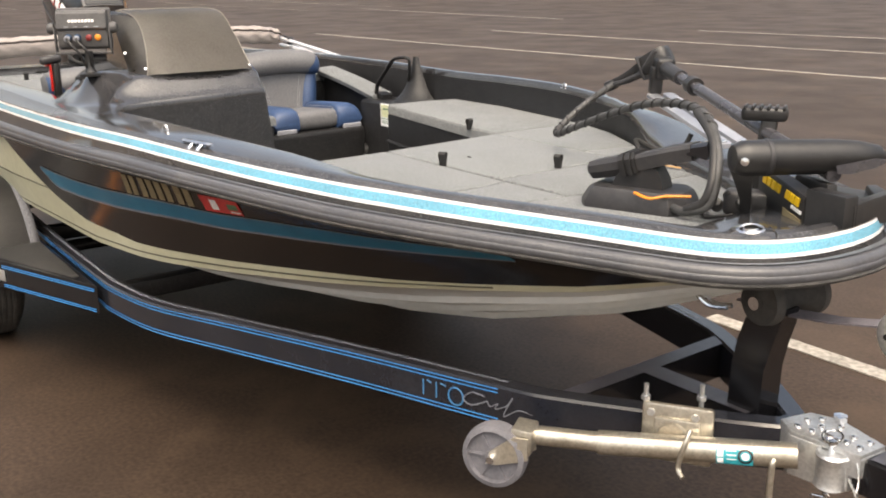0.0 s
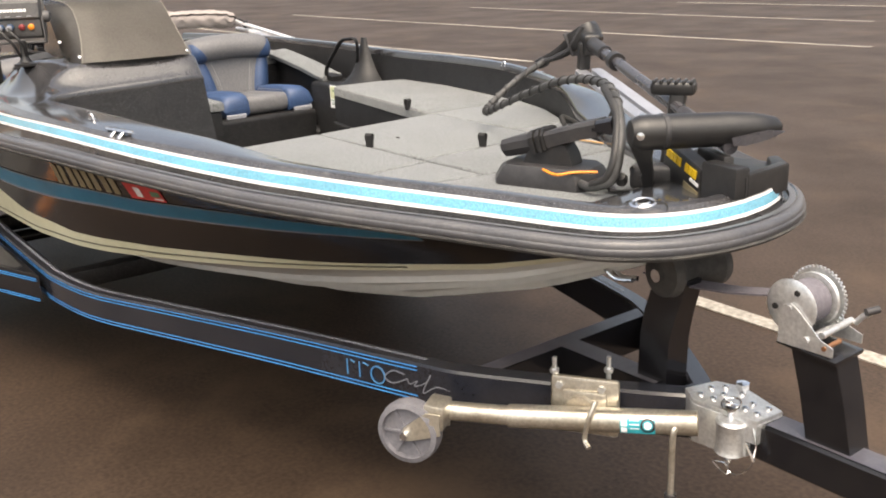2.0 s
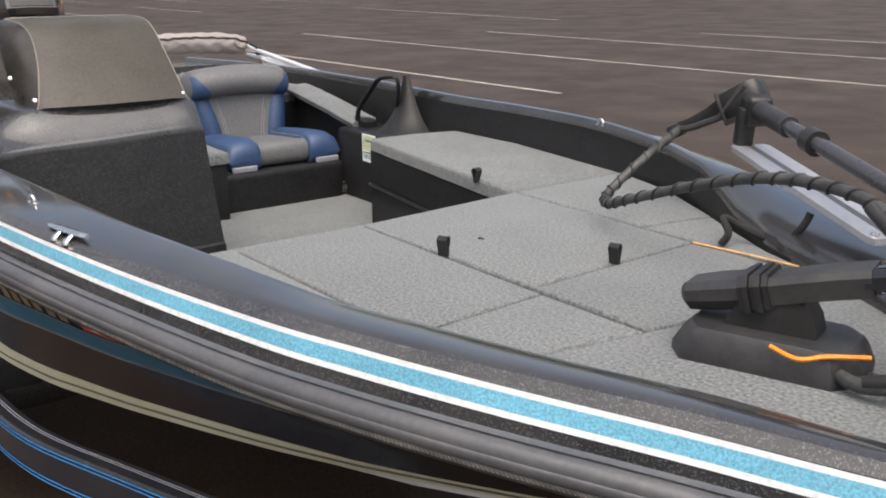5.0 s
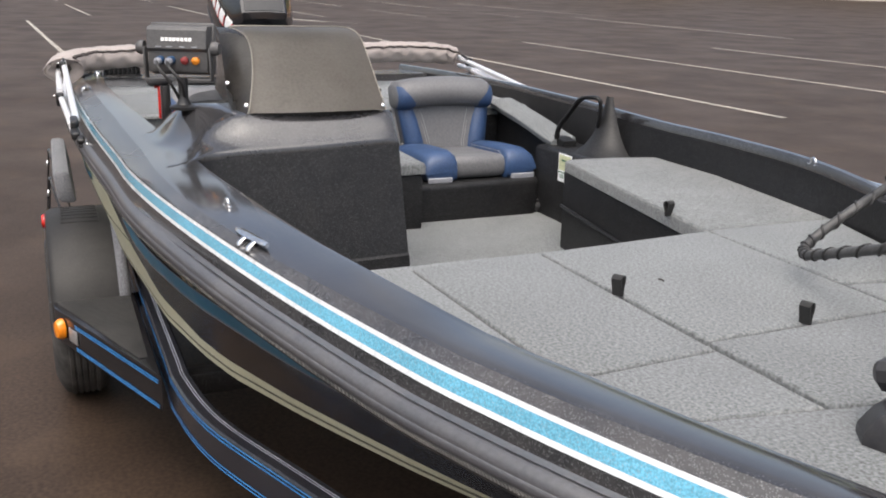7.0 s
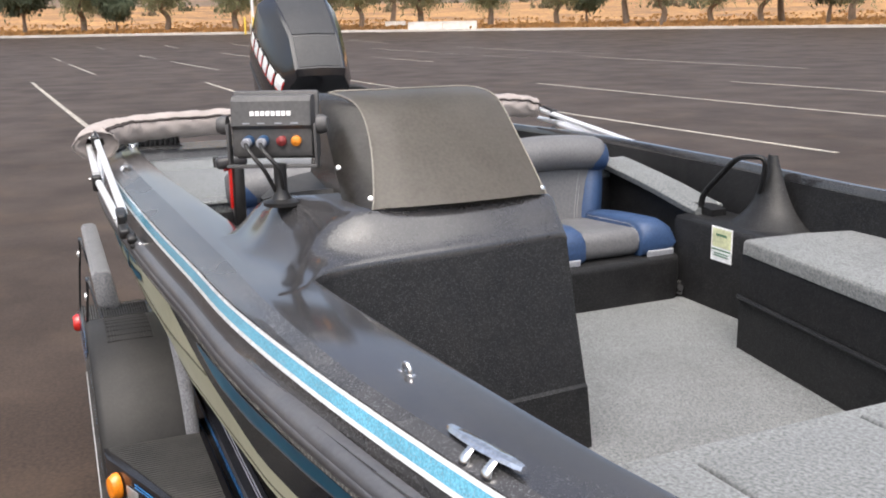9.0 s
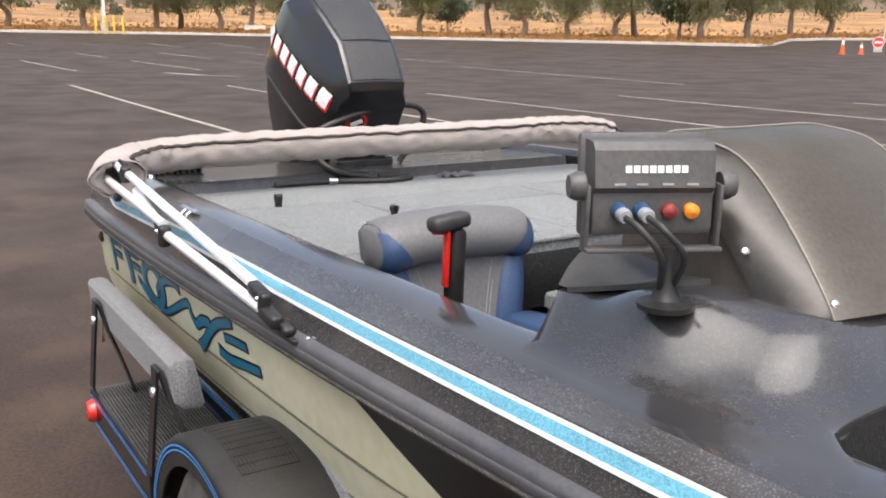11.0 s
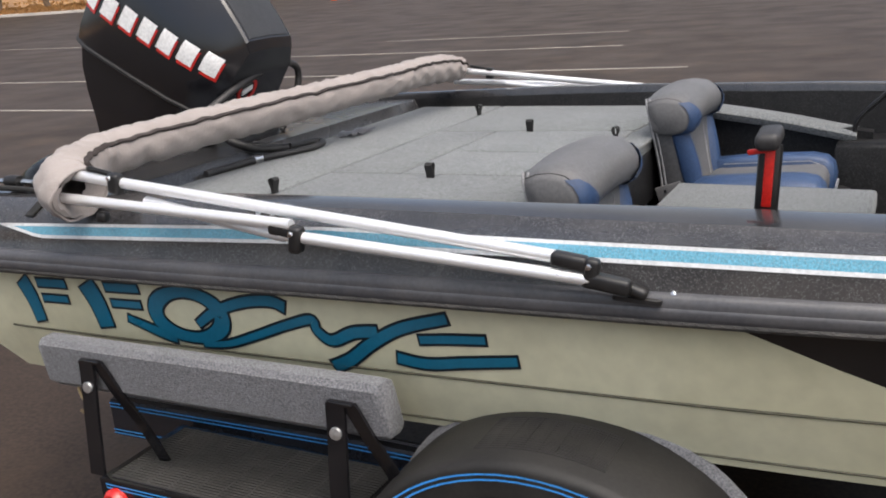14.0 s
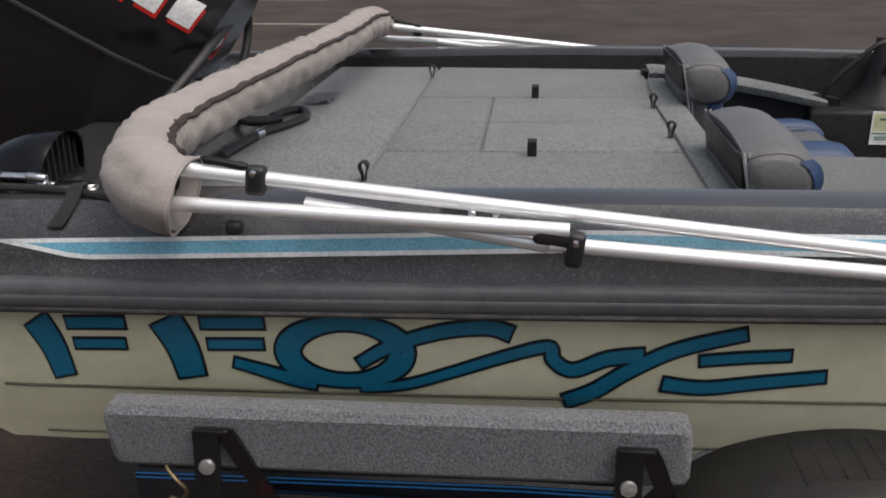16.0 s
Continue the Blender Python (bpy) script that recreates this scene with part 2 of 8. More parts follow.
def box(bm, c, s, rot=(0, 0, 0), bev=0.0, seg=2, m=None):
    """A box with centre c and full sizes s, turned by degrees, with rounded edges."""
    mat = (m or Matrix()) @ pose(*c, *rot) @ Matrix.Diagonal((*s, 1))
    r = bmesh.ops.create_cube(bm, size=1.0, matrix=mat)
    if bev:
        edges = list({e for v in r["verts"] for e in v.link_edges})
        bmesh.ops.bevel(bm, geom=edges, offset=bev, segments=seg, affect="EDGES", profile=0.5)
    return bm


def loft(bm, rings, closed=True, cap=True):
    vs = [[bm.verts.new(p) for p in ring] for ring in rings]
    n = len(rings[0])
    for a, b in zip(vs, vs[1:]):
        for i in range(n if closed else n - 1):
            j = (i + 1) % n
            bm.faces.new((a[i], a[j], b[j], b[i]))
    if cap and closed:
        bm.faces.new(vs[0])
        bm.faces.new(vs[-1])
    return bm


def tube(bm, pts, r, seg=10, cap=True, flat=1.0):
    """A round bar along points; r may be a list."""
    P = [Vector(p) for p in pts]
    R = r if isinstance(r, (list, tuple)) else [r] * len(P)
    up = Vector((0, 0, 1))
    t0 = (P[1] - P[0]).normalized()
    if abs(t0.z) > 0.9:
        up = Vector((1, 0, 0))
    side = t0.cross(up).normalized()
    rings = []
    for i, p in enumerate(P):
        t = (P[min(i + 1, len(P) - 1)] - P[max(i - 1, 0)]).normalized()
        side = (side - t * side.dot(t)).normalized()
        top = side.cross(t)
        rings.append([p + (side * math.cos(a) + top * math.sin(a) * flat) * R[i] for a in (2 * math.pi * k / seg for k in range(seg))])
    return loft(bm, rings, True, cap)


def turned(bm, profile, m, seg=24, cap=True):
    """A turned body about the local z axis; profile of (radius, z)."""
    return loft(bm, [[m @ Vector((r * math.cos(a), r * math.sin(a), z)) for a in (2 * math.pi * k / seg for k in range(seg))] for r, z in profile], True, cap)


def spline(pts, n):
    """A smooth curve through the points, n steps per span."""
    P = [Vector(p) for p in pts]
    out = []
    for i in range(len(P) - 1):
        a, b, c, d = P[max(i - 1, 0)], P[i], P[i + 1], P[min(i + 2, len(P) - 1)]
        for k in range(n):
            t = k / n
            out.append(0.5 * (2 * b + (c - a) * t + (2 * a - 5 * b + 4 * c - d) * t * t + (3 * b - a - 3 * c + d) * t ** 3))
    return out + [P[-1]]


def slab(bm, poly, z0, z1, bev=0.0, seg=2):
    """A flat plate with the outline poly (x, y)."""
    lo = [bm.verts.new((x, y, z0)) for x, y in poly]
    hi = [bm.verts.new((x, y, z1)) for x, y in poly]
    n = len(poly)
    bm.faces.new(lo[::-1])
    top = bm.faces.new(hi)
    for i in range(n):
        bm.faces.new((lo[i], lo[(i + 1) % n], hi[(i + 1) % n], hi[i]))
    if bev:
        bmesh.ops.bevel(bm, geom=list(top.edges), offset=bev, segments=seg, affect="EDGES", profile=0.5)
    return bm


def axis_pose(p, d, up=(0, 0, 1)):
    """A pose at p whose local z points along d."""
    z = Vector(d).normalized()
    x = Vector(up).cross(z)
    if x.length < 1e-4:
        x = Vector((1, 0, 0))
    x.normalize()
    y = z.cross(x)
    m = Matrix((x, y, z)).transposed().to_4x4()
    m.translation = Vector(p)
    return m


def interp(x, xs, ys):
    return float(np.interp(x, xs, ys))


# ---- ground ----
def ground_z(x, y):
    return 0.00023 * (x * x + y * y)


M_ASPHALT = material("worn_brown_asphalt", (0.052, 0.0357, 0.0256), 0.5, spread=0.5, scale=0.8, tint=(0.0295, 0.0201, 0.0143), fine=60, fine_spread=0.35, bump=0.12, bump_scale=90, spec=0.15)


def dirt_patches(m, colour, size, most):
    """Uneven tan dirt lying in blotches on a material's own colour."""
    n, l = m.node_tree.nodes, m.node_tree.links
    base = n["Principled BSDF"].inputs["Base Color"]
    src = base.links[0].from_socket
    co, no, ra, mx = n.new("ShaderNodeTexCoord"), n.new("ShaderNodeTexNoise"), n.new("ShaderNodeMapRange"), n.new("ShaderNodeMixRGB")
    no.inputs["Scale"].default_value, no.inputs["Detail"].default_value, no.inputs["Roughness"].default_value = size, 7, 0.62
    ra.inputs["From Min"].default_value, ra.inputs["From Max"].default_value, ra.inputs["To Max"].default_value = 0.50, 0.68, most
    mx.inputs[2].default_value = (*colour, 1)
    l.new(co.outputs["Object"], no.inputs["Vector"])
    l.new(no.outputs["Fac"], ra.inputs["Value"])
    l.new(ra.outputs["Result"], mx.inputs[0])
    l.new(src, mx.inputs[1])
    l.new(mx.outputs[0], base)


dirt_patches(M_ASPHALT, (0.082, 0.056, 0.038), 1.3, 0.65)
M_LINE = material("faded_white_line_paint", (0.33, 0.30, 0.26), 0.8, spread=0.4, scale=3.0, tint=(0.2, 0.19, 0.17), fine=40, fine_spread=0.35, bump=0.3, bump_scale=110)
M_GRASS = material("dry_golden_grass", (0.36, 0.195, 0.068), 0.95, spread=0.55, scale=0.16, tint=(0.17, 0.092, 0.045), fine=1.6, fine_spread=0.45, bump=1.0, bump_scale=2.5)
M_SCRUB = material("brown_scrub_slope", (0.115, 0.082, 0.060), 0.95, spread=0.5, scale=0.05, tint=(0.17, 0.105, 0.055), fine=0.8, fine_spread=0.4, bump=1.0, bump_scale=1.5)
M_KERB = material("pale_concrete_kerb", (0.50, 0.46, 0.42), 0.85, spread=0.25, scale=1.0, bump=0.2)
M_CONCRETE = material("pale_concrete", (0.52, 0.49, 0.45), 0.85, spread=0.25, scale=2.0, bump=0.2)


def lot_edge(az):
    """Distance from the boat to the kerb of the car park, by direction in degrees."""
    return interp(az, [-180, 95, 112, 122, 126, 128.2, 129.2, 132, 150, 165, 176, 180], [82, 88, 88, 87, 86, 83, 70.5, 71, 77, 81, 82, 82])


def ring_ground(name, r_of, z_of, mat, label, az0=-180, az1=180, step=1.0):
    bm = bmesh.new()
    rows = []
    az = az0
    while az <= az1 + 1e-6:
        c, s = math.cos(radians(az)), math.sin(radians(az))
        rows.append([(r * c, r * s, z_of(r, az)) for r in r_of(az)])
        az += step
    loft(bm, rows, closed=False, cap=False)
    bmesh.ops.remove_doubles(bm, verts=bm.verts, dist=1e-4)
    return tagged(part(name, bm, mat), label, "ground", kind="structure")


def hill_z(r, az):
    e = lot_edge(az)
    base = 0.00023 * e * e
    d = r - e
    return base + (0.15 if d > 0.1 else 0.0) + 0.012 * max(d, 0) + 0.05 * max(d - 45, 0) * (1.0 if d < 250 else 1.0)


ring_ground("ground", lambda a: [lot_edge(a) * k for k in (0.0, 0.02, 0.05, 0.1, 0.16, 0.24, 0.34, 0.46, 0.6, 0.75, 0.88, 1.0)],
            lambda r, a: 0.00023 * r * r, M_ASPHALT, "wide worn brown-grey asphalt car park")
ring_ground("grass_field", lambda a: [lot_edge(a) + d for d in (0.16, 4, 10, 20, 32, 45, 70, 100, 130)],
            hill_z, M_GRASS, "dry golden grass slope beyond the car park")
ring_ground("hillside", lambda a: [lot_edge(a) + d for d in (130, 170, 220, 300, 400, 900, 1800)],
            hill_z, M_SCRUB, "brown scrub hillside above the dry grass")
kerb_bm = bmesh.new()
kerb_rows = []
for i in range(361):
    a = -180 + i
    e = lot_edge(a)
    z = 0.00023 * e * e
    c, s = math.cos(radians(a)), math.sin(radians(a))
    kerb_rows.append([((e - 0.12) * c, (e - 0.12) * s, z - 0.1), ((e - 0.10) * c, (e - 0.10) * s, z + 0.17),
                      ((e + 0.30) * c, (e + 0.30) * s, z + 0.19), ((e + 0.30) * c, (e + 0.30) * s, z - 0.1)])
loft(kerb_bm, kerb_rows, closed=True, cap=False)
tagged(part("kerb", kerb_bm, M_KERB), "pale concrete kerb along the car park", "kerb", kind="structure")


def line(x0, y0, x1, y1, w=0.10):
    """A painted line following the ground."""
    bm = bmesh.new()
    n = max(2, int(abs(x1 - x0) + abs(y1 - y0)))
    d = Vector((x1 - x0, y1 - y0)).normalized()
    q = Vector((-d.y, d.x)) * w / 2
    rows = []
    for i in range(n + 1):
        p = Vector((x0, y0)).lerp(Vector((x1, y1)), i / n)
        a, b = p + q, p - q
        rows.append([(a.x, a.y, ground_z(*a) + 0.0015), (a.x, a.y, ground_z(*a) + 0.007), (b.x, b.y, ground_z(*b) + 0.007), (b.x, b.y, ground_z(*b) + 0.0015)])
    loft(bm, rows, True, True)
    return tagged(part("parking_line", bm, M_LINE), "faded white painted parking stall line on asphalt", "line", "parking lines", "structure")


line(0.45, 1.6, 9.0, 1.6, 0.09)
for x0, y0, x1, y1 in ((-26.5, 3.15, -11.3, 3.3), (-25.0, 7.05, -6.85, 7.45), (-20.3, 10.8, -4.0, 11.5), (-17.6, 15.0, -6.1, 15.4), (-13.3, 18.6, -7.0, 19.0), (-33.0, 20.0, -20.4, 20.3)):
    line(x0, y0, x1, y1)
line(-30.0, -1.6, -14.2, -0.55)
for i in range(6):
    line(-49.0, -0.75 + 4.15 * i, -33.5, 0.4 + 4.3 * i)
line(-31.8, 7.2, -30.1, 8.0, 0.3)
line(-30.1, 8.0, -29.0, 8.9, 0.08)
for i in range(5):
    line(-62.0, 2 + 4.2 * i, -55.0, 2.4 + 4.2 * i)

# ---- boat: lines of the hull ----
RAIL_X = [-3.33, -3.06, -2.97, -2.88, -2.6, -2.0, -1.2, -0.6, -0.2, 0.2, 0.6, 1.0, 1.2, 1.4, 1.6, 1.8, 1.9, 1.97, 2.01, 2.022]
RAIL_W = [1.010, 1.028, 1.032, 1.035, 1.042, 1.042, 1.005, 0.968, 0.952, 0.91, 0.83, 0.722, 0.650, 0.560, 0.460, 0.368, 0.308, 0.22, 0.11, 0.0]
RAIL_Z = [0.897, 0.904, 0.907, 0.910, 0.918, 0.932, 0.938, 0.95, 0.968, 0.983, 0.979, 0.968, 0.963, 0.957, 0.951, 0.947, 0.946, 0.945, 0.945, 0.945]
_dense = spline([(x, w, z) for x, w, z in zip(RAIL_X, RAIL_W, RAIL_Z)], 5)
_normals = []
for _i, _p in enumerate(_dense):
    _t = _dense[min(_i + 1, len(_dense) - 1)] - _dense[max(_i - 1, 0)]
    _n = Vector((-_t.y, _t.x)).normalized() if _i < len(_dense) - 1 else Vector((1, 0))
    _normals.append(_n if _n.y >= -1e-6 else -_n)
CAP_X = [-3.2, -2.0, -1.2, -0.4, 0.2, 0.6, 0.8, 1.0, 1.2, 1.6, 2.05]
SL_OFF = [0.03, 0.03, 0.022, 0.018, 0.034, 0.046, 0.050, 0.052, 0.052, 0.05, 0.045]
SL_DZ = [0.070, 0.098, 0.092, 0.078, 0.058, 0.046, 0.042, 0.042, 0.042, 0.040, 0.038]
C_OFF = [0.11, 0.11, 0.105, 0.09, 0.08, 0.085, 0.09, 0.10, 0.105, 0.11, 0.09]
C_DZ = [0.165, 0.158, 0.15, 0.125, 0.098, 0.090, 0.090, 0.086, 0.082, 0.078, 0.075]
I_OFF = [0.18, 0.18, 0.185, 0.20, 0.195, 0.18, 0.187, 0.235, 0.26, 0.24, 0.16]
I_DZ = [0.172, 0.166, 0.16, 0.135, 0.112, 0.104, 0.095, 0.058, 0.046, 0.046, 0.052]
IP_OFF = [0.085, 0.085, 0.085, 0.085, 0.09, 0.12, 0.16, 0.22, 0.26, 0.24, 0.16]
CP_OFF = [0.06, 0.06, 0.06, 0.055, 0.055, 0.065, 0.08, 0.10, 0.105, 0.11, 0.09]
STATIONS = range(len(_dense))


def port_out(x):
    """The port side stands a little further out amidships."""
    return interp(x, [-2.6, -1.0, 0.4, 1.2, 1.9], [0.0, 0.045, 0.055, 0.04, 0.0])


def rail_pt(i, off, dz, side=-1):
    """A point on the boat's side, off metres inboard of the rail and dz above its foot."""
    p, n = _dense[i], _normals[i]
    return Vector((p.x - n.x * off, side * max(p.y - n.y * off, 0.0) + (port_out(p.x) if side > 0 else 0.0), p.z + dz))


def cap_line(i, xs_off, xs_dz, side=-1, d_off=0.0, d_dz=0.0):
    x = _dense[i].x
    if side > 0:
        xs_off = IP_OFF if xs_off is I_OFF else CP_OFF if xs_off is C_OFF else xs_off
    return rail_pt(i, interp(x, CAP_X, xs_off) + d_off, interp(x, CAP_X, xs_dz) + d_dz, side)


CHINE_X = [-3.0, -2.0, -1.1, -0.8, -0.4, -0.1, 0.1, 0.4, 0.6, 0.8, 1.0, 1.1, 1.26, 1.37, 1.5, 1.6, 1.75, 1.85, 1.96]
CHINE_W = [0.955, 0.94, 0.915, 0.889, 0.85, 0.797, 0.76, 0.675, 0.615, 0.553, 0.49, 0.453, 0.392, 0.35, 0.288, 0.24, 0.15, 0.085, 0.0]
CHINE_Z = [0.60, 0.61, 0.624, 0.622, 0.614, 0.619, 0.635, 0.663, 0.685, 0.708, 0.737, 0.752, 0.776, 0.795, 0.815, 0.840, 0.878, 0.90, 0.93]
KEEL_X = [-3.0, -1.0, 0.2, 0.6, 1.0, 1.44, 1.69, 1.85, 1.96]
KEEL_Z = [0.36, 0.37, 0.40, 0.445, 0.535, 0.69, 0.80, 0.875, 0.925]
HULL_XS = [-3.26 + 5.20 * k / 72 for k in range(73)]


def rail_at(x):
    """Half width and height of the rail's foot at x (aft of the rounded bow)."""
    xs = [p.x for p in _dense]
    return interp(x, xs, [p.y for p in _dense]), interp(x, xs, [p.z for p in _dense])


def stern_rake(x, v):
    """How far the stern corner is cut forward, most of all at the chine."""
    return (0.05 + 0.05 * (1 - v) + 0.09 * max(0.0, 1 - v / 0.16)) * min(1.0, max(0.0, (-2.85 - x) / 0.37))


def hull_pt(x, v, side=-1, out=0.0):
    """A point on the hull side: v = 0 at the chine, 1 under the rail."""
    w1, z1 = rail_at(min(x, 2.01))
    w1 = max(w1 - 0.018, 0.0)
    z1 += 0.012
    w0, z0 = interp(x, CHINE_X, CHINE_W), interp(x, CHINE_X, CHINE_Z)
    hollow = 0.018 * math.sin(math.pi * v) * interp(x, [-1.2, 0.2], [0, 1])
    knuckle = 0.014 * max(0.0, 1 - abs(v - 0.42) / 0.42) * interp(x, [-1.2, -0.2], [1, 0])
    w = w0 + (w1 - w0) * v - hollow + knuckle
    x += stern_rake(x, v)
    return Vector((x, side * (max(w, 0.0) + out) + (port_out(x) if side > 0 else 0.0), z0 + (z1 - z0) * v))


def split_v(x):
    """Where the cream below meets the black above."""
    return interp(x, [-1.5, -1.25, -1.0, -0.75, -0.70, -0.48, -0.23, -0.08, 0.4, 0.8, 1.1, 1.5, 1.96], [1.0, 1.0, 0.69, 0.415, 0.36, 0.22, 0.18, 0.145, 0.125, 0.13, 0.10, 0.11, 0.12])


FD, RD, FL = 0.969, 1.022, 0.645
boat = thing("bass_boat", "black and cream fibreglass bass boat resting on a trailer", "boat")

for side in (-1, 1):
    bm = bmesh.new()
    loft(bm, [[hull_pt(x, v * split_v(x), side) for v in (0, 0.2, 0.4, 0.6, 0.8, 1)] for x in HULL_XS], False, False)
    part("hull_side", bm, M_CREAM, boat, "faded cream lower hull side")
    bm = bmesh.new()
    xs = [x for x in HULL_XS if x > -1.27]
    loft(bm, [[hull_pt(x, split_v(x) + (1 - split_v(x)) * v, side) for v in (0, 0.2, 0.4, 0.6, 0.8, 1)] for x in xs], False, False)
    part("hull_side", bm, M_HULL, boat, "glossy black hull side")
bm = bmesh.new()
rows = []
for x in HULL_XS:
    w0, z0 = interp(x, CHINE_X, CHINE_W), interp(x, CHINE_X, CHINE_Z)
    kz = interp(x, KEEL_X, KEEL_Z)
    half = []
    for f in (0.0, 0.08, 0.16, 0.24, 0.285, 0.30, 0.38, 0.46, 0.535, 0.55, 0.63, 0.71, 0.785, 0.80, 0.87, 0.94, 1.0):
        saw = max((f - a) / (b - a) if a < f <= b else 0.0 for a, b in ((0.12, 0.285), (0.38, 0.535), (0.63, 0.785)))
        half.append((f * w0, kz + (z0 - kz) * (f ** 1.15) - 0.016 * saw * min(1, w0 / 0.3)))
    xr = x + stern_rake(x, 0.0)
    rows.append([(xr, -y, z) for y, z in half[::-1]] + [(xr, y + port_out(x) * y / max(w0, 0.01), z) for y, z in half[1:]])
loft(bm, rows, False, False)
part("hull_bottom", bm, M_BOTTOM, boat, "pale grey-white hull bottom with spray strakes", smooth=20)
bm = bmesh.new()
tr = [hull_pt(-3.26, v, -1) for v in (1, 0.75, 0.5, 0.25, 0)] + [Vector((-3.04, 0, 0.36))] + [hull_pt(-3.26, v, 1) for v in (0, 0.25, 0.5, 0.75, 1)]
loft(bm, [tr, [p + Vector((0.03, 0, 0)) for p in tr]], True, True)
part("transom", bm, M_CREAM, boat, "cream transom")
# moulded crease lines along the cream quarter, their shade painted in as colour
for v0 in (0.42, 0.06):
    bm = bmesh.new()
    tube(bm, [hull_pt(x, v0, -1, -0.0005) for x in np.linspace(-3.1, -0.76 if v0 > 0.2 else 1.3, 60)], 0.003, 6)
    part("hull_crease", bm, M_CREASE, boat, "moulded crease with its shade painted dark")

# rub rail: vinyl bead, groove and cord trim, all the way round
order = [(i, -1) for i in STATIONS] + [(i, 1) for i in reversed(STATIONS)][1:]
PROFILE = [(0.03, -0.004), (0.006, -0.004), (-0.003, 0.0), (-0.0065, 0.007), (-0.007, 0.015), (-0.0058, 0.020), (-0.0046, 0.021), (-0.0045, 0.028), (-0.001, 0.036), (0.006, 0.041), (0.03, 0.042)]
bm = bmesh.new()
loft(bm, [[rail_pt(i, o, z * interp(_dense[i].x, [-1, 0.5], [1.15, 0.8]), s) for o, z in PROFILE] for i, s in order], True, True)
part("rub_rail", bm, M_RUBBER, boat, "scuffed grey vinyl rub rail")
bm = bmesh.new()
tube(bm, [rail_pt(i, 0.0, -0.004, s) for i, s in order], 0.0065, 6)
part("rail_cord", bm, M_ROPE, boat, "black cord trim under the rub rail")
bm = bmesh.new()
for i, s in order[::1]:
    for k in range(7):
        j = min(max(i + 1, 0), len(_dense) - 1)
        a, b = rail_pt(i, -0.005, -0.002, s), rail_pt(j, -0.005, -0.002, s)
        p = a.lerp(b, k / 7)
        box(bm, p, (0.007, 0.0042, 0.0016), (0, 28, 0))
part("cord_twist", bm, M_ROPE, boat, "twisted highlights of the cord")

# deck cap: outer slope, stripes, crease, top
for s in (-1, 1):
    rows = []
    for i in STATIONS:
        rows.append([rail_pt(i, 0.012, 0.036, s), cap_line(i, SL_OFF, SL_DZ, s, -0.004, -0.025), cap_line(i, SL_OFF, SL_DZ, s),
                     cap_line(i, SL_OFF, SL_DZ, s, 0.004, 0.018), cap_line(i, SL_OFF, SL_DZ, s, 0.009, 0.036),
                     cap_line(i, C_OFF, C_DZ, s, -0.03, -0.014), cap_line(i, C_OFF, C_DZ, s, -0.006, -0.002)])
    bm = bmesh.new()
    loft(bm, rows, False, False)
    part("deck_cap_side", bm, M_CAP, boat, "dark metal-flake deck cap")
    bm = bmesh.new()
    loft(bm, [[cap_line(i, C_OFF, C_DZ, s, -0.006, -0.002), cap_line(i, C_OFF, C_DZ, s, 0.01, 0.002), cap_line(i, I_OFF, I_DZ, s, -0.02, 0.0),
               cap_line(i, I_OFF, I_DZ, s, -0.006, -0.002), cap_line(i, I_OFF, I_DZ, s, 0.0, -0.012), cap_line(i, I_OFF, I_DZ, s, 0.002, -0.05)] for i in STATIONS], False, False)
    part("gunwale_top", bm, M_CAPTOP, boat, "smooth blue-black gunwale top")
    for nm, mat, a, b, lab in (("white_stripe", M_WHITE, 0.0, 0.22, "white stripe edge"), ("blue_stripe", M_CYAN, 0.22, 0.80, "pale blue metal-flake stripe"),
                               ("white_stripe", M_WHITE, 0.80, 1.0, "white stripe edge")):
        bm = bmesh.new()
        rows = []
        for i in STATIONS:
            if _dense[i].x < -3.06:
                continue
            lift = 1 - min(1.0, max(0.03, (_dense[i].x + 3.03) / 0.17))
            wide = interp(_dense[i].x, [-2.9, -1.0, 0.5, 1.2, 2.0], [0.036, 0.034, 0.035, 0.038, 0.034])
            if a == 0.0:
                f0, f1 = lift, min(1.0, lift + 0.22)
            elif a < 0.5:
                f0, f1 = min(0.80, lift + 0.22), 0.80
            else:
                f0, f1 = max(0.80, lift), 1.0
            rows.append([cap_line(i, SL_OFF, SL_DZ, s, 0.009 * f - 0.0022, wide * f) for f in (f0, (f0 + f1) / 2, f1)])
        loft(bm, rows, False, False)
        part(nm, bm, mat, boat, lab)
    # inner wall of the boat under the gunwale
    bm = bmesh.new()
    loft(bm, [[cap_line(i, I_OFF, I_DZ, s, 0.002, -0.03), cap_line(i, I_OFF, I_DZ, s, 0.012, -0.10),
               Vector((_dense[i].x, s * min(abs(cap_line(i, I_OFF, I_DZ, s).y) - 0.02, interp(_dense[i].x, CHINE_X, CHINE_W) - 0.02 if _dense[i].x < 0.36 else 9), 0.66 if _dense[i].x < 0.36 else FD - 0.03))] for i in STATIONS if _dense[i].x < 1.3], False, False)
    part("inner_liner", bm, M_LINER, boat, "black moulded inner side")
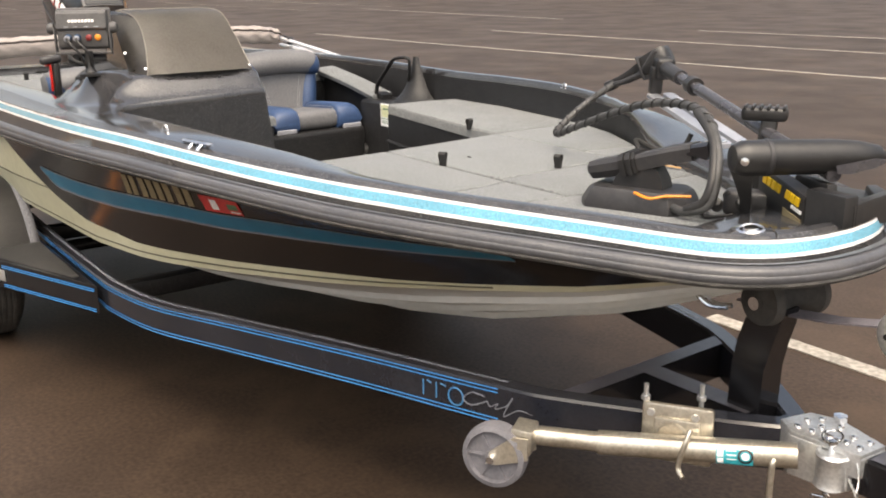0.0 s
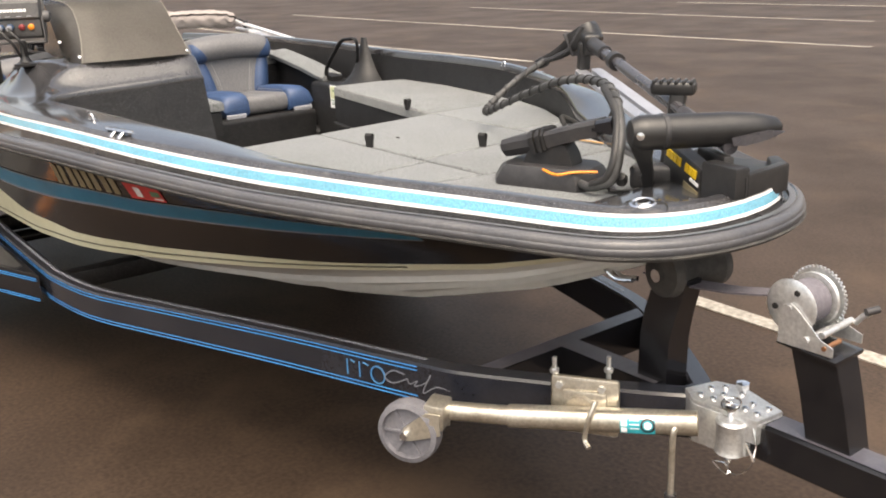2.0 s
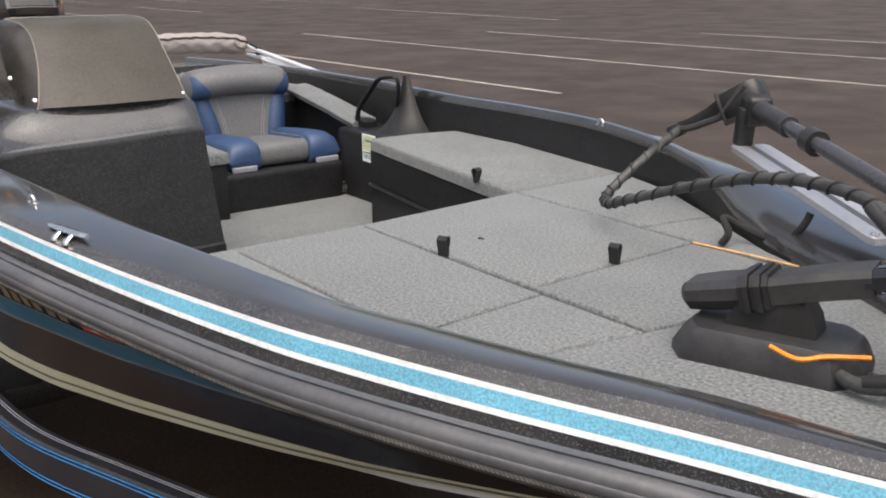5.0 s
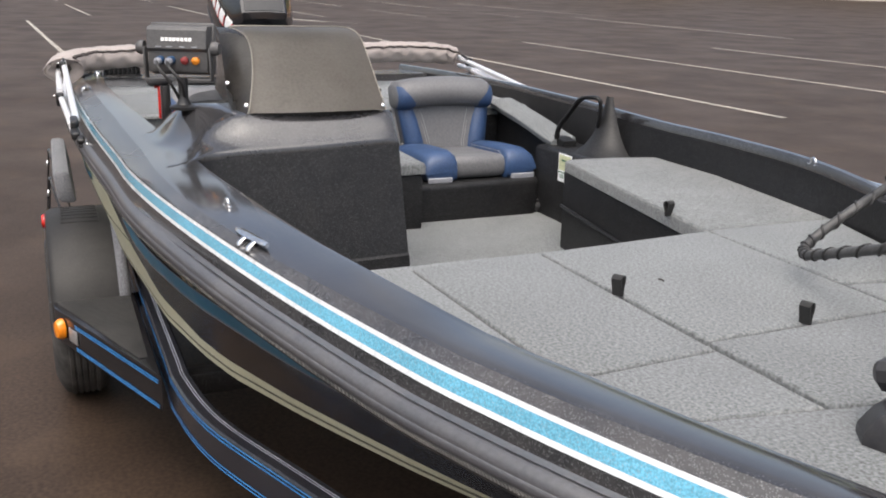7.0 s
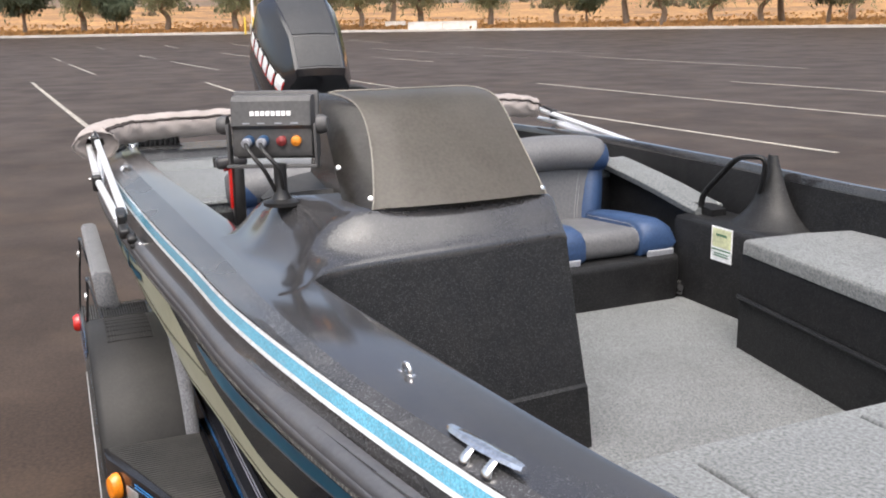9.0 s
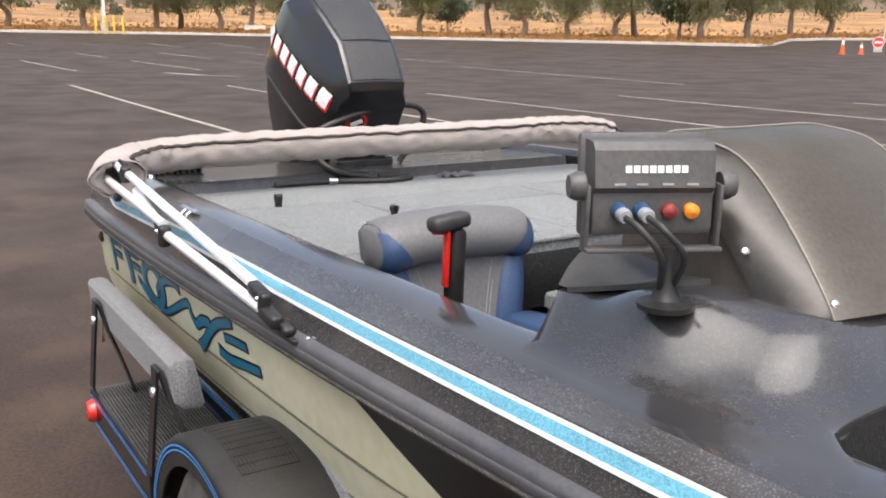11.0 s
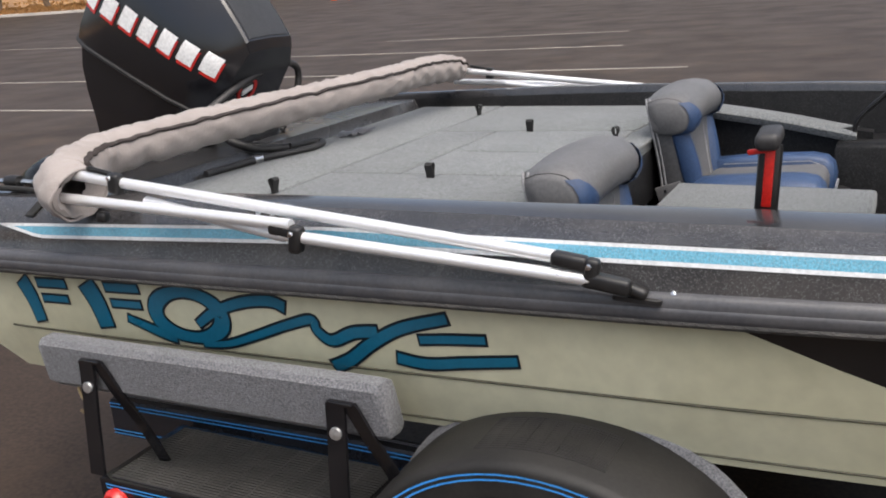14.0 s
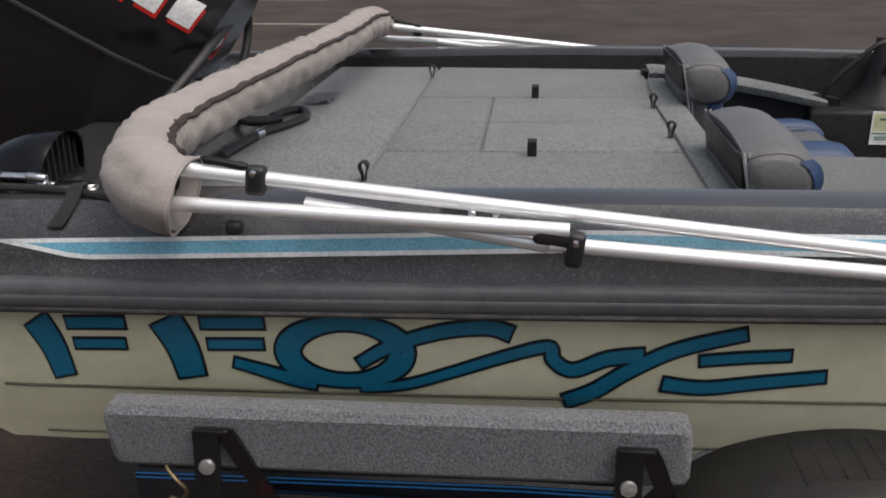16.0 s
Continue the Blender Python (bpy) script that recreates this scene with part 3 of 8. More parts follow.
# bow plate between the gunwales
edge = [p for p in (cap_line(i, I_OFF, I_DZ, -1, -0.012, 0.0) for i in STATIONS) if p.x > 1.705]
bm = bmesh.new()
rows = []
for p in edge:
    rows.append([Vector((p.x, p.y * f, p.z + 0.006 * (1 - f * f))) for f in (1, 0.6, 0.2, -0.2, -0.6, -1)])
rows.insert(0, [p + Vector((-0.006, 0, -0.005)) for p in rows[0]])
rows.insert(0, [p + Vector((-0.002, 0, -0.040)) for p in rows[0]])
loft(bm, rows, False, False)
part("bow_plate", bm, M_CAPTOP, boat, "glossy dark bow plate", smooth=60)

# ---- decks and cockpit ----
def inner_w(x, side=1):
    xs, ws = [], []
    for i in STATIONS:
        p = cap_line(i, I_OFF, I_DZ, side)
        if not xs or p.x > xs[-1] + 1e-4:
            xs.append(p.x)
            ws.append(abs(p.y))
    return interp(x, xs, ws)


def plate_part(name, poly, z0, z1, mat, parent, label="", bev=0.006):
    bm = bmesh.new()
    slab(bm, poly, z0, z1, bev)
    return part(name, bm, mat, parent, label, smooth=50)


def deck_strap(x, y, z, rot, parent):
    """A folded webbing pull loop standing up from a hatch edge."""
    bm = bmesh.new()
    rows = []
    for px, pz in ((-0.004, 0.0), (-0.006, 0.018), (-0.012, 0.033), (-0.013, 0.042), (-0.008, 0.048), (0.0, 0.050), (0.008, 0.048), (0.013, 0.042), (0.012, 0.033), (0.006, 0.018), (0.004, 0.0)):
        qx, qz = px * 0.55, pz - (0.003 if pz > 0.03 else 0)
        rows.append([Vector((px, -0.0125, pz)), Vector((qx, -0.0125, qz)), Vector((qx, 0.0125, qz)), Vector((px, 0.0125, pz))])
    m = pose(x, y, z - 0.001, 0, 0, rot) @ Matrix.Scale(0.86, 4)
    loft(bm, [[m @ p for p in r] for r in rows], True, True)
    return part("pull_strap", bm, M_WEBBING, parent, "black webbing pull strap")


xs_front = [0.36, 0.5, 0.65, 0.8, 0.95, 1.1, 1.2, 1.3, 1.4, 1.5, 1.6, 1.68]
front_poly = [(x, -inner_w(x, -1) + 0.012) for x in xs_front] + [(1.74, -0.12), (1.75, 0.0), (1.74, 0.12)] + [(x, inner_w(x) - 0.012) for x in xs_front[::-1]]
plate_part("front_deck", front_poly, FD - 0.05, FD - 0.012, M_CARPET, boat, "grey carpeted front casting deck")
G = 0.004
for poly, straps in (
    ([(0.40, -0.107 + G), (0.975 - G, -0.095 + G), (0.962 - G, 0.385 - G), (0.36, 0.40 - G)], [(0.714, -0.105, 118)]),
    ([(0.42, -0.425), (1.03 - G, -0.40), (1.012 - G, -0.102 - G), (0.40, -0.107 - G)], []),
    ([(0.975 + G, -0.095 + G), (1.25, -0.088 + G), (1.262, -0.03), (1.27, 0.385 - G), (0.962 + G, 0.385 - G)], [(0.966, 0.134, 110)]),
    ([(1.03 + G, -0.40), (1.20, -0.385), (1.25, -0.095 - G), (1.012 + G, -0.102 - G)], []),
    ([(0.36, 0.40 + G)] + [(0.36, inner_w(0.36) - 0.02), (0.6, inner_w(0.6) - 0.02), (0.84, inner_w(0.84) - 0.02), (0.806, 0.39 + G)], []),
    ([(0.40, -0.425 - 2 * G), (1.03, -0.40 - 2 * G), (1.05, -inner_w(1.05, -1) + 0.02), (0.8, -inner_w(0.8, -1) + 0.015), (0.6, -inner_w(0.6, -1) + 0.015), (0.40, -inner_w(0.40, -1) + 0.015)], []),
    ([(0.806 + 2 * G, 0.388 + G), (0.84 + 2 * G, inner_w(0.85) - 0.02), (1.1, inner_w(1.1) - 0.015), (1.27, 0.385 + G)], []),
    ([(1.258, -0.095), (1.205, -0.392), (1.3, -0.37), (1.45, -0.28), (1.57, -0.215), (1.68, -0.155), (1.735, -0.1), (1.74, 0.0), (1.735, 0.1), (1.68, 0.155), (1.57, 0.215), (1.45, 0.28), (1.3, 0.37), (1.28, 0.385), (1.270, -0.03)], []),
):
    lid = plate_part("deck_hatch", poly, FD - 0.0125, FD, M_CARPET, boat, "grey carpeted hatch lid")
    for sx, sy, sr in straps:
        deck_strap(sx, sy, FD, sr, lid)
# port storage box running aft from the front deck
pb = [(-0.62, 0.555), (0.36, 0.40), (0.36, inner_w(0.36) - 0.01), (-0.2, inner_w(-0.2) - 0.01), (-0.62, inner_w(-0.62) - 0.01)]
plate_part("storage_box", pb, FL, FD - 0.045, M_LINER, boat, "black moulded storage box", 0.004)
lid = plate_part("box_lid", [(-0.61, 0.55), (0.355, 0.395), (0.355, inner_w(0.36) - 0.02), (-0.2, inner_w(-0.2) - 0.03), (-0.56, inner_w(-0.6) - 0.03), (-0.60, 0.74)], FD - 0.043, FD, M_CARPET2, boat, "light grey carpeted box lid", 0.012)
deck_strap(0.165, 0.420, FD - 0.010, 10, lid)
bm = bmesh.new()
tube(bm, [(-0.62, 0.548, 0.80), (0.36, 0.392, 0.80)], 0.006, 6)
part("box_seam", bm, M_LINER, boat)
# step face of the front deck
bm = bmesh.new()
box(bm, (0.37, -0.08, (FL + FD - 0.03) / 2), (0.02, 0.98, FD - FL - 0.04), (0, 0, 0), 0.004)
part("deck_riser", bm, M_LINER, boat, "black riser below the front deck")
# cockpit floor
plate_part("cockpit_floor", [(-1.25, -0.74), (0.4, -0.56), (0.4, 0.56), (-0.62, 0.62), (-0.7, 0.80), (-1.25, 0.80)], FL - 0.03, FL, M_CARPET2, boat, "light grey carpeted cockpit floor")
# aft bench base
plate_part("bench_base", [(-1.72, -0.80), (-1.13, -0.80), (-1.10, -0.2), (-1.10, 0.70), (-1.18, 0.80), (-1.72, 0.80)], FL - 0.02, 0.79, M_LINER, boat, "black moulded bench base", 0.02)
bm = bmesh.new()
turned(bm, [(0.012, 0), (0.024, 0.0), (0.026, 0.003), (0.022, 0.006), (0.013, 0.003)], axis_pose((-1.115, 0.73, 0.675), (0.9, -0.4, 0.25)), 18)
part("drain_cup", bm, M_LINER, boat, "moulded drain cup")
bm = bmesh.new()
turned(bm, [(0.0005, 0), (0.011, 0.0), (0.011, 0.004), (0.0005, 0.004)], axis_pose((-1.103, 0.725, 0.679), (0.9, -0.4, 0.25)), 14)
part("drain_hole", bm, M_PLASTIC, boat)
# carpeted box between the seats
plate_part("seat_box", [(-1.55, -0.19), (-1.02, -0.17), (-1.02, 0.17), (-1.55, 0.18)], FL, 0.86, M_LINER, boat, "black centre box", 0.01)
plate_part("seat_box_lid", [(-1.55, -0.20), (-1.01, -0.18), (-1.01, 0.18), (-1.55, 0.19)], 0.86, 0.905, M_CARPET, boat, "grey carpeted centre lid", 0.015)
# rear deck
xs_rear = [-2.80, -2.4, -2.0, -1.66]
plate_part("rear_deck", [(x, -inner_w(x, -1) + 0.01) for x in xs_rear] + [(x, inner_w(x) - 0.01) for x in xs_rear[::-1]], RD - 0.06, RD - 0.010, M_CARPET, boat, "grey carpeted rear casting deck")
bm = bmesh.new()
box(bm, (-1.665, 0.0, 0.90), (0.02, 1.62, 0.16), (0, 0, 0), 0.004)
part("deck_riser", bm, M_LINER, boat, "black riser below the rear deck")
wr, ws_ = inner_w(-2.0), inner_w(-2.0, -1)
for poly, straps in (
    ([(-2.80, -ws_ + 0.02), (-2.443, -ws_ + 0.02), (-2.443, wr - 0.02), (-2.80, wr - 0.03)], [(-2.437, -0.59, 0), (-2.437, 0.72, 0)]),
    ([(-2.432, -ws_ + 0.02), (-1.74, -ws_ + 0.02), (-1.74, -0.298), (-2.432, -0.334)], [(-2.09, -0.358, 90)]),
    ([(-2.432, 0.364), (-1.74, 0.404), (-1.70, wr - 0.03), (-2.432, wr - 0.02)], [(-2.085, 0.362, 90)]),
    ([(-2.432, -0.322), (-2.215, -0.311), (-2.215, 0.364), (-2.432, 0.352)], []),
    ([(-2.208, -0.311), (-1.74, -0.286), (-1.74, 0.019), (-2.208, 0.011)], [(-1.75, -0.143, 0)]),
    ([(-2.208, 0.018), (-1.74, 0.026), (-1.74, 0.392), (-2.208, 0.365)], [(-1.75, 0.23, 0)]),
    ([(-1.732, -ws_ + 0.02), (-1.65, -ws_ + 0.02), (-1.65, wr - 0.03), (-1.69, wr - 0.03), (-1.732, 0.36)], []),
):
    lid = plate_part("deck_hatch", poly, RD - 0.0105, RD, M_CARPET, boat, "grey carpeted hatch lid")
    for sx, sy, sr in straps:
        deck_strap(sx, sy, RD, sr, lid)
# stern cap across the transom
bm = bmesh.new()
loft(bm, [[(-3.32, s * 0.99, 0.91), (-3.325, s * 0.99, 0.96), (-3.22, s * 0.93, 1.045), (-2.82, s * 0.91, 1.058), (-2.79, s * 0.90, 0.99)] for s in (-1, 1)], True, True)
part("stern_cap", bm, M_CAP, boat, "dark flake cap over the transom")

# ---- console and windscreen ----
def con_front(y):
    """The console's front edge, with a rounded outer corner."""
    return interp(y, [-0.90, -0.80, -0.765, -0.74, -0.70, -0.64, -0.40, -0.165], [-0.22, -0.24, -0.295, -0.325, -0.34, -0.345, -0.355, -0.372])


def side_line(x, xs_off, xs_dz):
    """Distance out and height of a line of the starboard gunwale at x."""
    pts = [cap_line(i, xs_off, xs_dz, -1) for i in STATIONS]
    xs = [p.x for p in pts]
    return interp(x, xs, [-p.y for p in pts]), interp(x, xs, [p.z for p in pts])


def gunwale_z(x, d):
    (yi, zi), (yc, zc) = side_line(x, I_OFF, I_DZ), side_line(x, C_OFF, C_DZ)
    f = min(1.0, max(-0.3, (yi - d) / (yi - yc)))
    return zi + (zc - zi) * f


def con_top(x, y):
    """Height of the console's top: a shelf, then a swell that runs out into the gunwale."""
    d, xf = -y, con_front(y)
    zf = interp(d, [0.165, 0.45, 0.74], [1.116, 1.106, 1.100])
    if x > -0.43:
        g = min(1.0, max(0.0, (xf - x) / max(xf + 0.43, 0.02)))
        p = zf + (1.188 - zf) * g ** 1.3
    else:
        p = interp(x, [-0.96, -0.90, -0.83, -0.77, -0.73, -0.68, -0.6, -0.43], [1.198, 1.195, 1.178, 1.163, 1.172, 1.190, 1.200, 1.188])
    start = interp(x, [-0.95, -0.8, -0.62, -0.5, -0.40, -0.34], [0.64, 0.70, 0.735, 0.64, 0.58, 0.62])
    f = min(1.0, max(0.0, (d - start) / (side_line(x, I_OFF, I_DZ)[0] + 0.055 - start)))
    f = f * f * (3 - 2 * f)
    return p * (1 - f) + gunwale_z(x, d) * f


def con_back(d):
    """The console's oblique rear edge."""
    return interp(d, [0.165, 0.40, 0.60, 0.73, 0.82, 0.90], [-0.955, -0.95, -0.91, -0.845, -0.80, -0.78])


CON_Y = (0.165, 0.167, 0.172, 0.182, 0.20, 0.25, 0.32, 0.40, 0.48, 0.55, 0.60, 0.64, 0.68, 0.71)
rows = []
for j in range(len(CON_Y) + 6):
    drop = (0.016, 0.010, 0.005, 0.0018)[j] if j < 4 else 0.0
    ring = []
    for k in range(22):
        g = k / 21
        if j < len(CON_Y):
            y = -CON_Y[j]
        else:
            yo = side_line(-0.6, C_OFF, C_DZ)[0]
            y = -(0.71 + (yo - 0.71) * (j - len(CON_Y) + 1) / 6)
        xf = con_front(y)
        x = xf + (con_back(-y) - xf) * g
        if j >= len(CON_Y):
            yo = side_line(x, C_OFF, C_DZ)[0] - 0.004
            y = -(0.71 + (yo - 0.71) * (j - len(CON_Y) + 1) / 6)
        last = j == len(CON_Y) + 5
        sink = 0.004 if last else 0.0
        z = con_top(x, y) + 0.0025 - sink - drop
        if k == 0:
            ring.append(Vector((x + 0.003, y, z - 0.022)))
            ring.append(Vector((x + 0.003, y, z - 0.007)))
            z -= 0.0015
        elif k == 1:
            ring.append(Vector((xf - 0.008, y, con_top(xf - 0.008, y) + 0.0025 - sink - drop)))
        ring.append(Vector((x, y, z)))
    ring.append(Vector((ring[-1].x - 0.004, y, ring[-1].z - 0.006)))
    ring.append(Vector((ring[-1].x + 0.004, y, ring[-1].z - 0.05)))
    rows.append(ring)
bm = bmesh.new()
loft(bm, rows, False, False)
console = part("console", bm, M_CAPTOP, boat, "glossy dark moulded driver console top", smooth=50)
# front, inner side and back of the console below the shelf
bm = bmesh.new()
rows = []
for y in (-0.167, -0.30, -0.45, -0.60, -0.70, -0.74, -0.765, -0.79):
    xf = con_front(y)
    zt = con_top(xf, y) - 0.010
    bot = 0.125 if y > -0.72 else 0.06
    ring = [Vector((xf + bot, max(y, -0.70), FL)), Vector((xf + 0.102 * bot / 0.125, max(y, -0.71), 0.78)), Vector((xf + 0.094 * bot / 0.125, max(y, -0.71), 0.786)), Vector((xf + 0.04, y, 0.96)), Vector((xf + 0.001, y, zt))]
    xb = con_back(-y) + 0.012
    for x in (-0.45, -0.55, -0.66, -0.76, xb):
        ring.append(Vector((x, y, con_top(x, y) - 0.014)))
    ring += [Vector((xb + 0.03, max(y, -0.74), 0.98)), Vector((-0.80, max(y, -0.70), FL))]
    rows.append(ring)
loft(bm, rows, True, True)
part("console_body", bm, M_LINER, console, "black textured console front and sides", smooth=30)
# windscreen: a nearly flat raked sheet that rolls over at the top and wraps round the outer side
SCREEN = spline([(-0.428, 0, 1.188), (-0.50, 0, 1.254), (-0.575, 0, 1.320), (-0.640, 0, 1.374), (-0.695, 0, 1.400), (-0.785, 0, 1.410)], 3)
WRAP = ((-0.630, -0.105), (-0.625, -0.070), (-0.613, -0.030), (-0.597, -0.006), (-0.580, 0.004), (-0.50, 0.016), (-0.40, 0.022), (-0.30, 0.018), (-0.23, 0.010), (-0.186, 0.0))
bm = bmesh.new()
rows = []
for y, dx in WRAP[3:]:
    bow = max(0.0, (-0.45 - y) / 0.147) * 0.042
    rows.append([Vector((p.x + dx * (1 - 0.55 * j / (len(SCREEN) - 1)), y + bow * math.sin(math.pi * j / (len(SCREEN) - 1)) + 0.02 * j / (len(SCREEN) - 1) * (1 if y < -0.4 else -0.4), p.z + 0.004 * (dx > 0))) for j, p in enumerate(SCREEN)])
loft(bm, rows, False, False)
bmesh.ops.solidify(bm, geom=bm.faces[:], thickness=0.005)
screen = part("windscreen", bm, M_SMOKE, console, "faded smoked acrylic windscreen", smooth=28)
# Pale lines paint the highlights along the top, side edge and crease.
for line_pts, nm in (([r[-1] for r in rows], "top_edge"), (rows[-1], "side_edge"), (rows[0], "front_crease")):
    part(nm, tube(bmesh.new(), [p + Vector((0.001, 0, 0.001)) for p in line_pts], 0.0018, 6), M_EDGE, screen, "pale line painted as edge highlight on the acrylic")
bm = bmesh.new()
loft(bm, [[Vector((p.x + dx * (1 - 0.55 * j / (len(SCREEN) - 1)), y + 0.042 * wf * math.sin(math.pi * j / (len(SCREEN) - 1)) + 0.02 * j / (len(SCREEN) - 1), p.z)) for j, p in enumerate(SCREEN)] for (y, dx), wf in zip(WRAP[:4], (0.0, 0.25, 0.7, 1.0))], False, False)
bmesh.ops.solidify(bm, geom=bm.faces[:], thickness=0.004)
part("screen_wrap", bm, M_SMOKEDARK, screen, "darkened wrapped side of the windscreen", smooth=28)
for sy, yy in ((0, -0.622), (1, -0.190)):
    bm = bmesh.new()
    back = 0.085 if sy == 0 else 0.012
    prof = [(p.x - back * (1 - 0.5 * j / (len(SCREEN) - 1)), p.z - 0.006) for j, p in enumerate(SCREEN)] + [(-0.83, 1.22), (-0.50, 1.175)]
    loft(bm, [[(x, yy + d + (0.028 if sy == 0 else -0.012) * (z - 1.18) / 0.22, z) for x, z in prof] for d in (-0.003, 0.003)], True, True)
    part("screen_side", bm, M_SMOKEDARK, console, "darkened side panel of the windscreen")
for sx, sy, sz in ((-0.438, -0.600, 1.213), (-0.572, -0.626, 1.262), (-0.432, -0.196, 1.203)):
    bm = bmesh.new()
    turned(bm, [(0.0005, -0.002), (0.006, -0.002), (0.0055, 0.003), (0.0005, 0.005)], axis_pose((sx + 0.004, sy, sz), (0.8, -0.3 if sy < -0.3 else 0.1, 0.4)), 10)
    part("screw", bm, M_CHROME, console, "chrome screw")

# matt black dash hood along the console's rear edge
bm = bmesh.new()
rows = []
for k in range(16):
    d_ = 0.20 + 0.545 * k / 15
    x1 = interp(d_, [0.20, 0.60, 0.66, 0.71, 0.745], [-0.625, -0.625, -0.64, -0.70, -0.82])
    x0 = con_back(d_) - 0.004
    ring = [Vector((x0 + (x1 - x0) * j / 8, -d_, con_top(x0 + (x1 - x0) * j / 8, -d_) + 0.0105)) for j in range(9)]
    rows.append([ring[0] - Vector((0.004, 0, 0.03))] + ring + [ring[-1] + Vector((0.003, 0, -0.008))])
loft(bm, rows, False, False)
part("dash_hood", bm, M_HOOD, console, "matt black dash hood", smooth=50)

# ---- port side mouldings ----
bm = bmesh.new()
rows = []
for k in range(11):
    f = k / 10
    r = 0.018 + 0.085 * f ** 1.25 + 0.05 * f ** 6
    c = Vector((-0.905 + 0.035 * f, 0.915 - 0.005 * f, 1.145 - 0.222 * f))
    rows.append([c + Vector((r * math.cos(a), -abs(r) * math.sin(a) * 0.95, 0)) for a in (math.pi * j / 14 for j in range(15))])
loft(bm, rows, False, False)
part("rod_pocket", bm, M_LINER, boat, "moulded conical rod pocket", smooth=80)
plate_part("side_shelf", [(-1.16, 0.735), (-0.61, 0.735), (-0.56, 0.80), (-0.62, 0.92), (-1.16, 0.93)], FL, 0.928, M_LINER, boat, "black moulded side shelf", 0.02)
bm = bmesh.new()
tube(bm, spline([(-1.108, 0.80, 0.925), (-1.104, 0.80, 0.975), (-1.085, 0.80, 1.01), (-1.02, 0.805, 1.075), (-0.955, 0.81, 1.132), (-0.90, 0.825, 1.145), (-0.868, 0.84, 1.14), (-0.872, 0.85, 1.10), (-0.90, 0.86, 1.03)], 5), 0.012, 8, flat=0.7)
part("grab_handle", bm, M_LINER, boat, "black angular grab handle")
bm = bmesh.new()
pad = [(-1.70, 0.815, 1.03), (-1.64, 0.81, 1.03), (-1.35, 0.81, 0.988), (-1.17, 0.815, 0.952), (-1.10, 0.825, 0.936)]
loft(bm, [[Vector(p) + Vector((0, dy, dz)) for dy, dz in ((-0.052, -0.006), (-0.055, 0.006), (-0.045, 0.014), (0.06, 0.020), (0.06, -0.03), (-0.045, -0.018))] for p in spline(pad, 4)], True, True)
part("side_pad", bm, M_CARPET, boat, "grey carpeted side pad")
bm = bmesh.new()
loft(bm, [[(x, 0.80 + 0.06, z) for x, z in ((-1.72, 0.78), (-1.05, 0.78), (-1.05, 0.95), (-1.72, 1.04))], [(x, 0.80, z) for x, z in ((-1.72, 0.78), (-1.05, 0.78), (-1.05, 0.95), (-1.72, 1.04))]], True, True)
part("side_panel", bm, M_LINER, boat)
# capacity plate
plate_m = pose(-0.913, 0.735, 0.868, 90, 0, 0)
bm = bmesh.new()
box(bm, (0, -0.0, 0), (0.098, 0.112, 0.002), m=plate_m @ pose(0, 0, 0.004))
lab = part("capacity_label", bm, M_LETTER, boat, "white and pale yellow capacity label")
bm = bmesh.new()
box(bm, (0, 0.020, 0.0052), (0.088, 0.060, 0.001), m=plate_m)
part("label_panel", bm, M_LABELYELLOW, lab, "pale yellow panel")
for dz, hh, ww in ((0.030, 0.007, 0.05), (-0.018, 0.004, 0.088), (-0.030, 0.003, 0.07), (-0.038, 0.003, 0.07)):
    bm = bmesh.new()
    box(bm, (0, dz, 0.0062), (ww, hh, 0.001), m=plate_m)
    part("label_line", bm, M_STICKGREEN, lab)

# ---- cleats, eyes, fuel cap ----
def cleat(x, y, z, rot, size=1.0):
    """A slim tapering bar on four short splayed feet."""
    m = pose(x, y, z, 0, 0, rot) @ Matrix.Scale(size, 4)
    bm = bmesh.new()
    loft(bm, [[m @ Vector((u, v * wd, 0.0125 + h * 0.7)) for v, h in ((-1, 0), (-0.6, 0.006), (0.6, 0.006), (1, 0), (0.6, -0.006), (-0.6, -0.006))]
              for u, wd in ((-0.066, 0.004), (-0.058, 0.007), (-0.03, 0.010), (0, 0.011), (0.03, 0.010), (0.058, 0.007), (0.066, 0.004))], True, True)
    c = part("cleat", bm, M_CHROME, boat, "chrome mooring cleat", smooth=50)
    for u in (-0.013, 0.027):
        for v in (-1, 1):
            bm = bmesh.new()
            loft(bm, [[m @ Vector((u + w * math.cos(a), v * d + 0.75 * w * math.sin(a), h)) for a in (2 * math.pi * k / 10 for k in range(10))] for d, h, w in ((0.019, -0.005, 0.0078), (0.018, 0.002, 0.0078), (0.013, 0.007, 0.0065), (0.006, 0.0125, 0.006))], True, True)
            part("cleat_foot", bm, M_CHROME, c, smooth=50)


def pad_eye(x, y, z, rot, size=1.0):
    m = pose(x, y, z, 0, 0, rot) @ Matrix.Scale(size, 4)
    bm = bmesh.new()
    tube(bm, [m @ Vector((0.012 * math.cos(a), 0, 0.019 * math.sin(a) ** 0.7)) for a in (math.pi * k / 10 for k in range(11))], 0.0035, 8)
    c = part("pad_eye", bm, M_CHROME, boat, "small chrome pad eye")
    for u in (-0.015, 0.015):
        bm = bmesh.new()
        box(bm, (u, 0, 0.0015), (0.014, 0.012, 0.004), bev=0.0015, m=m)
        part("eye_foot", bm, M_CHROME, c)


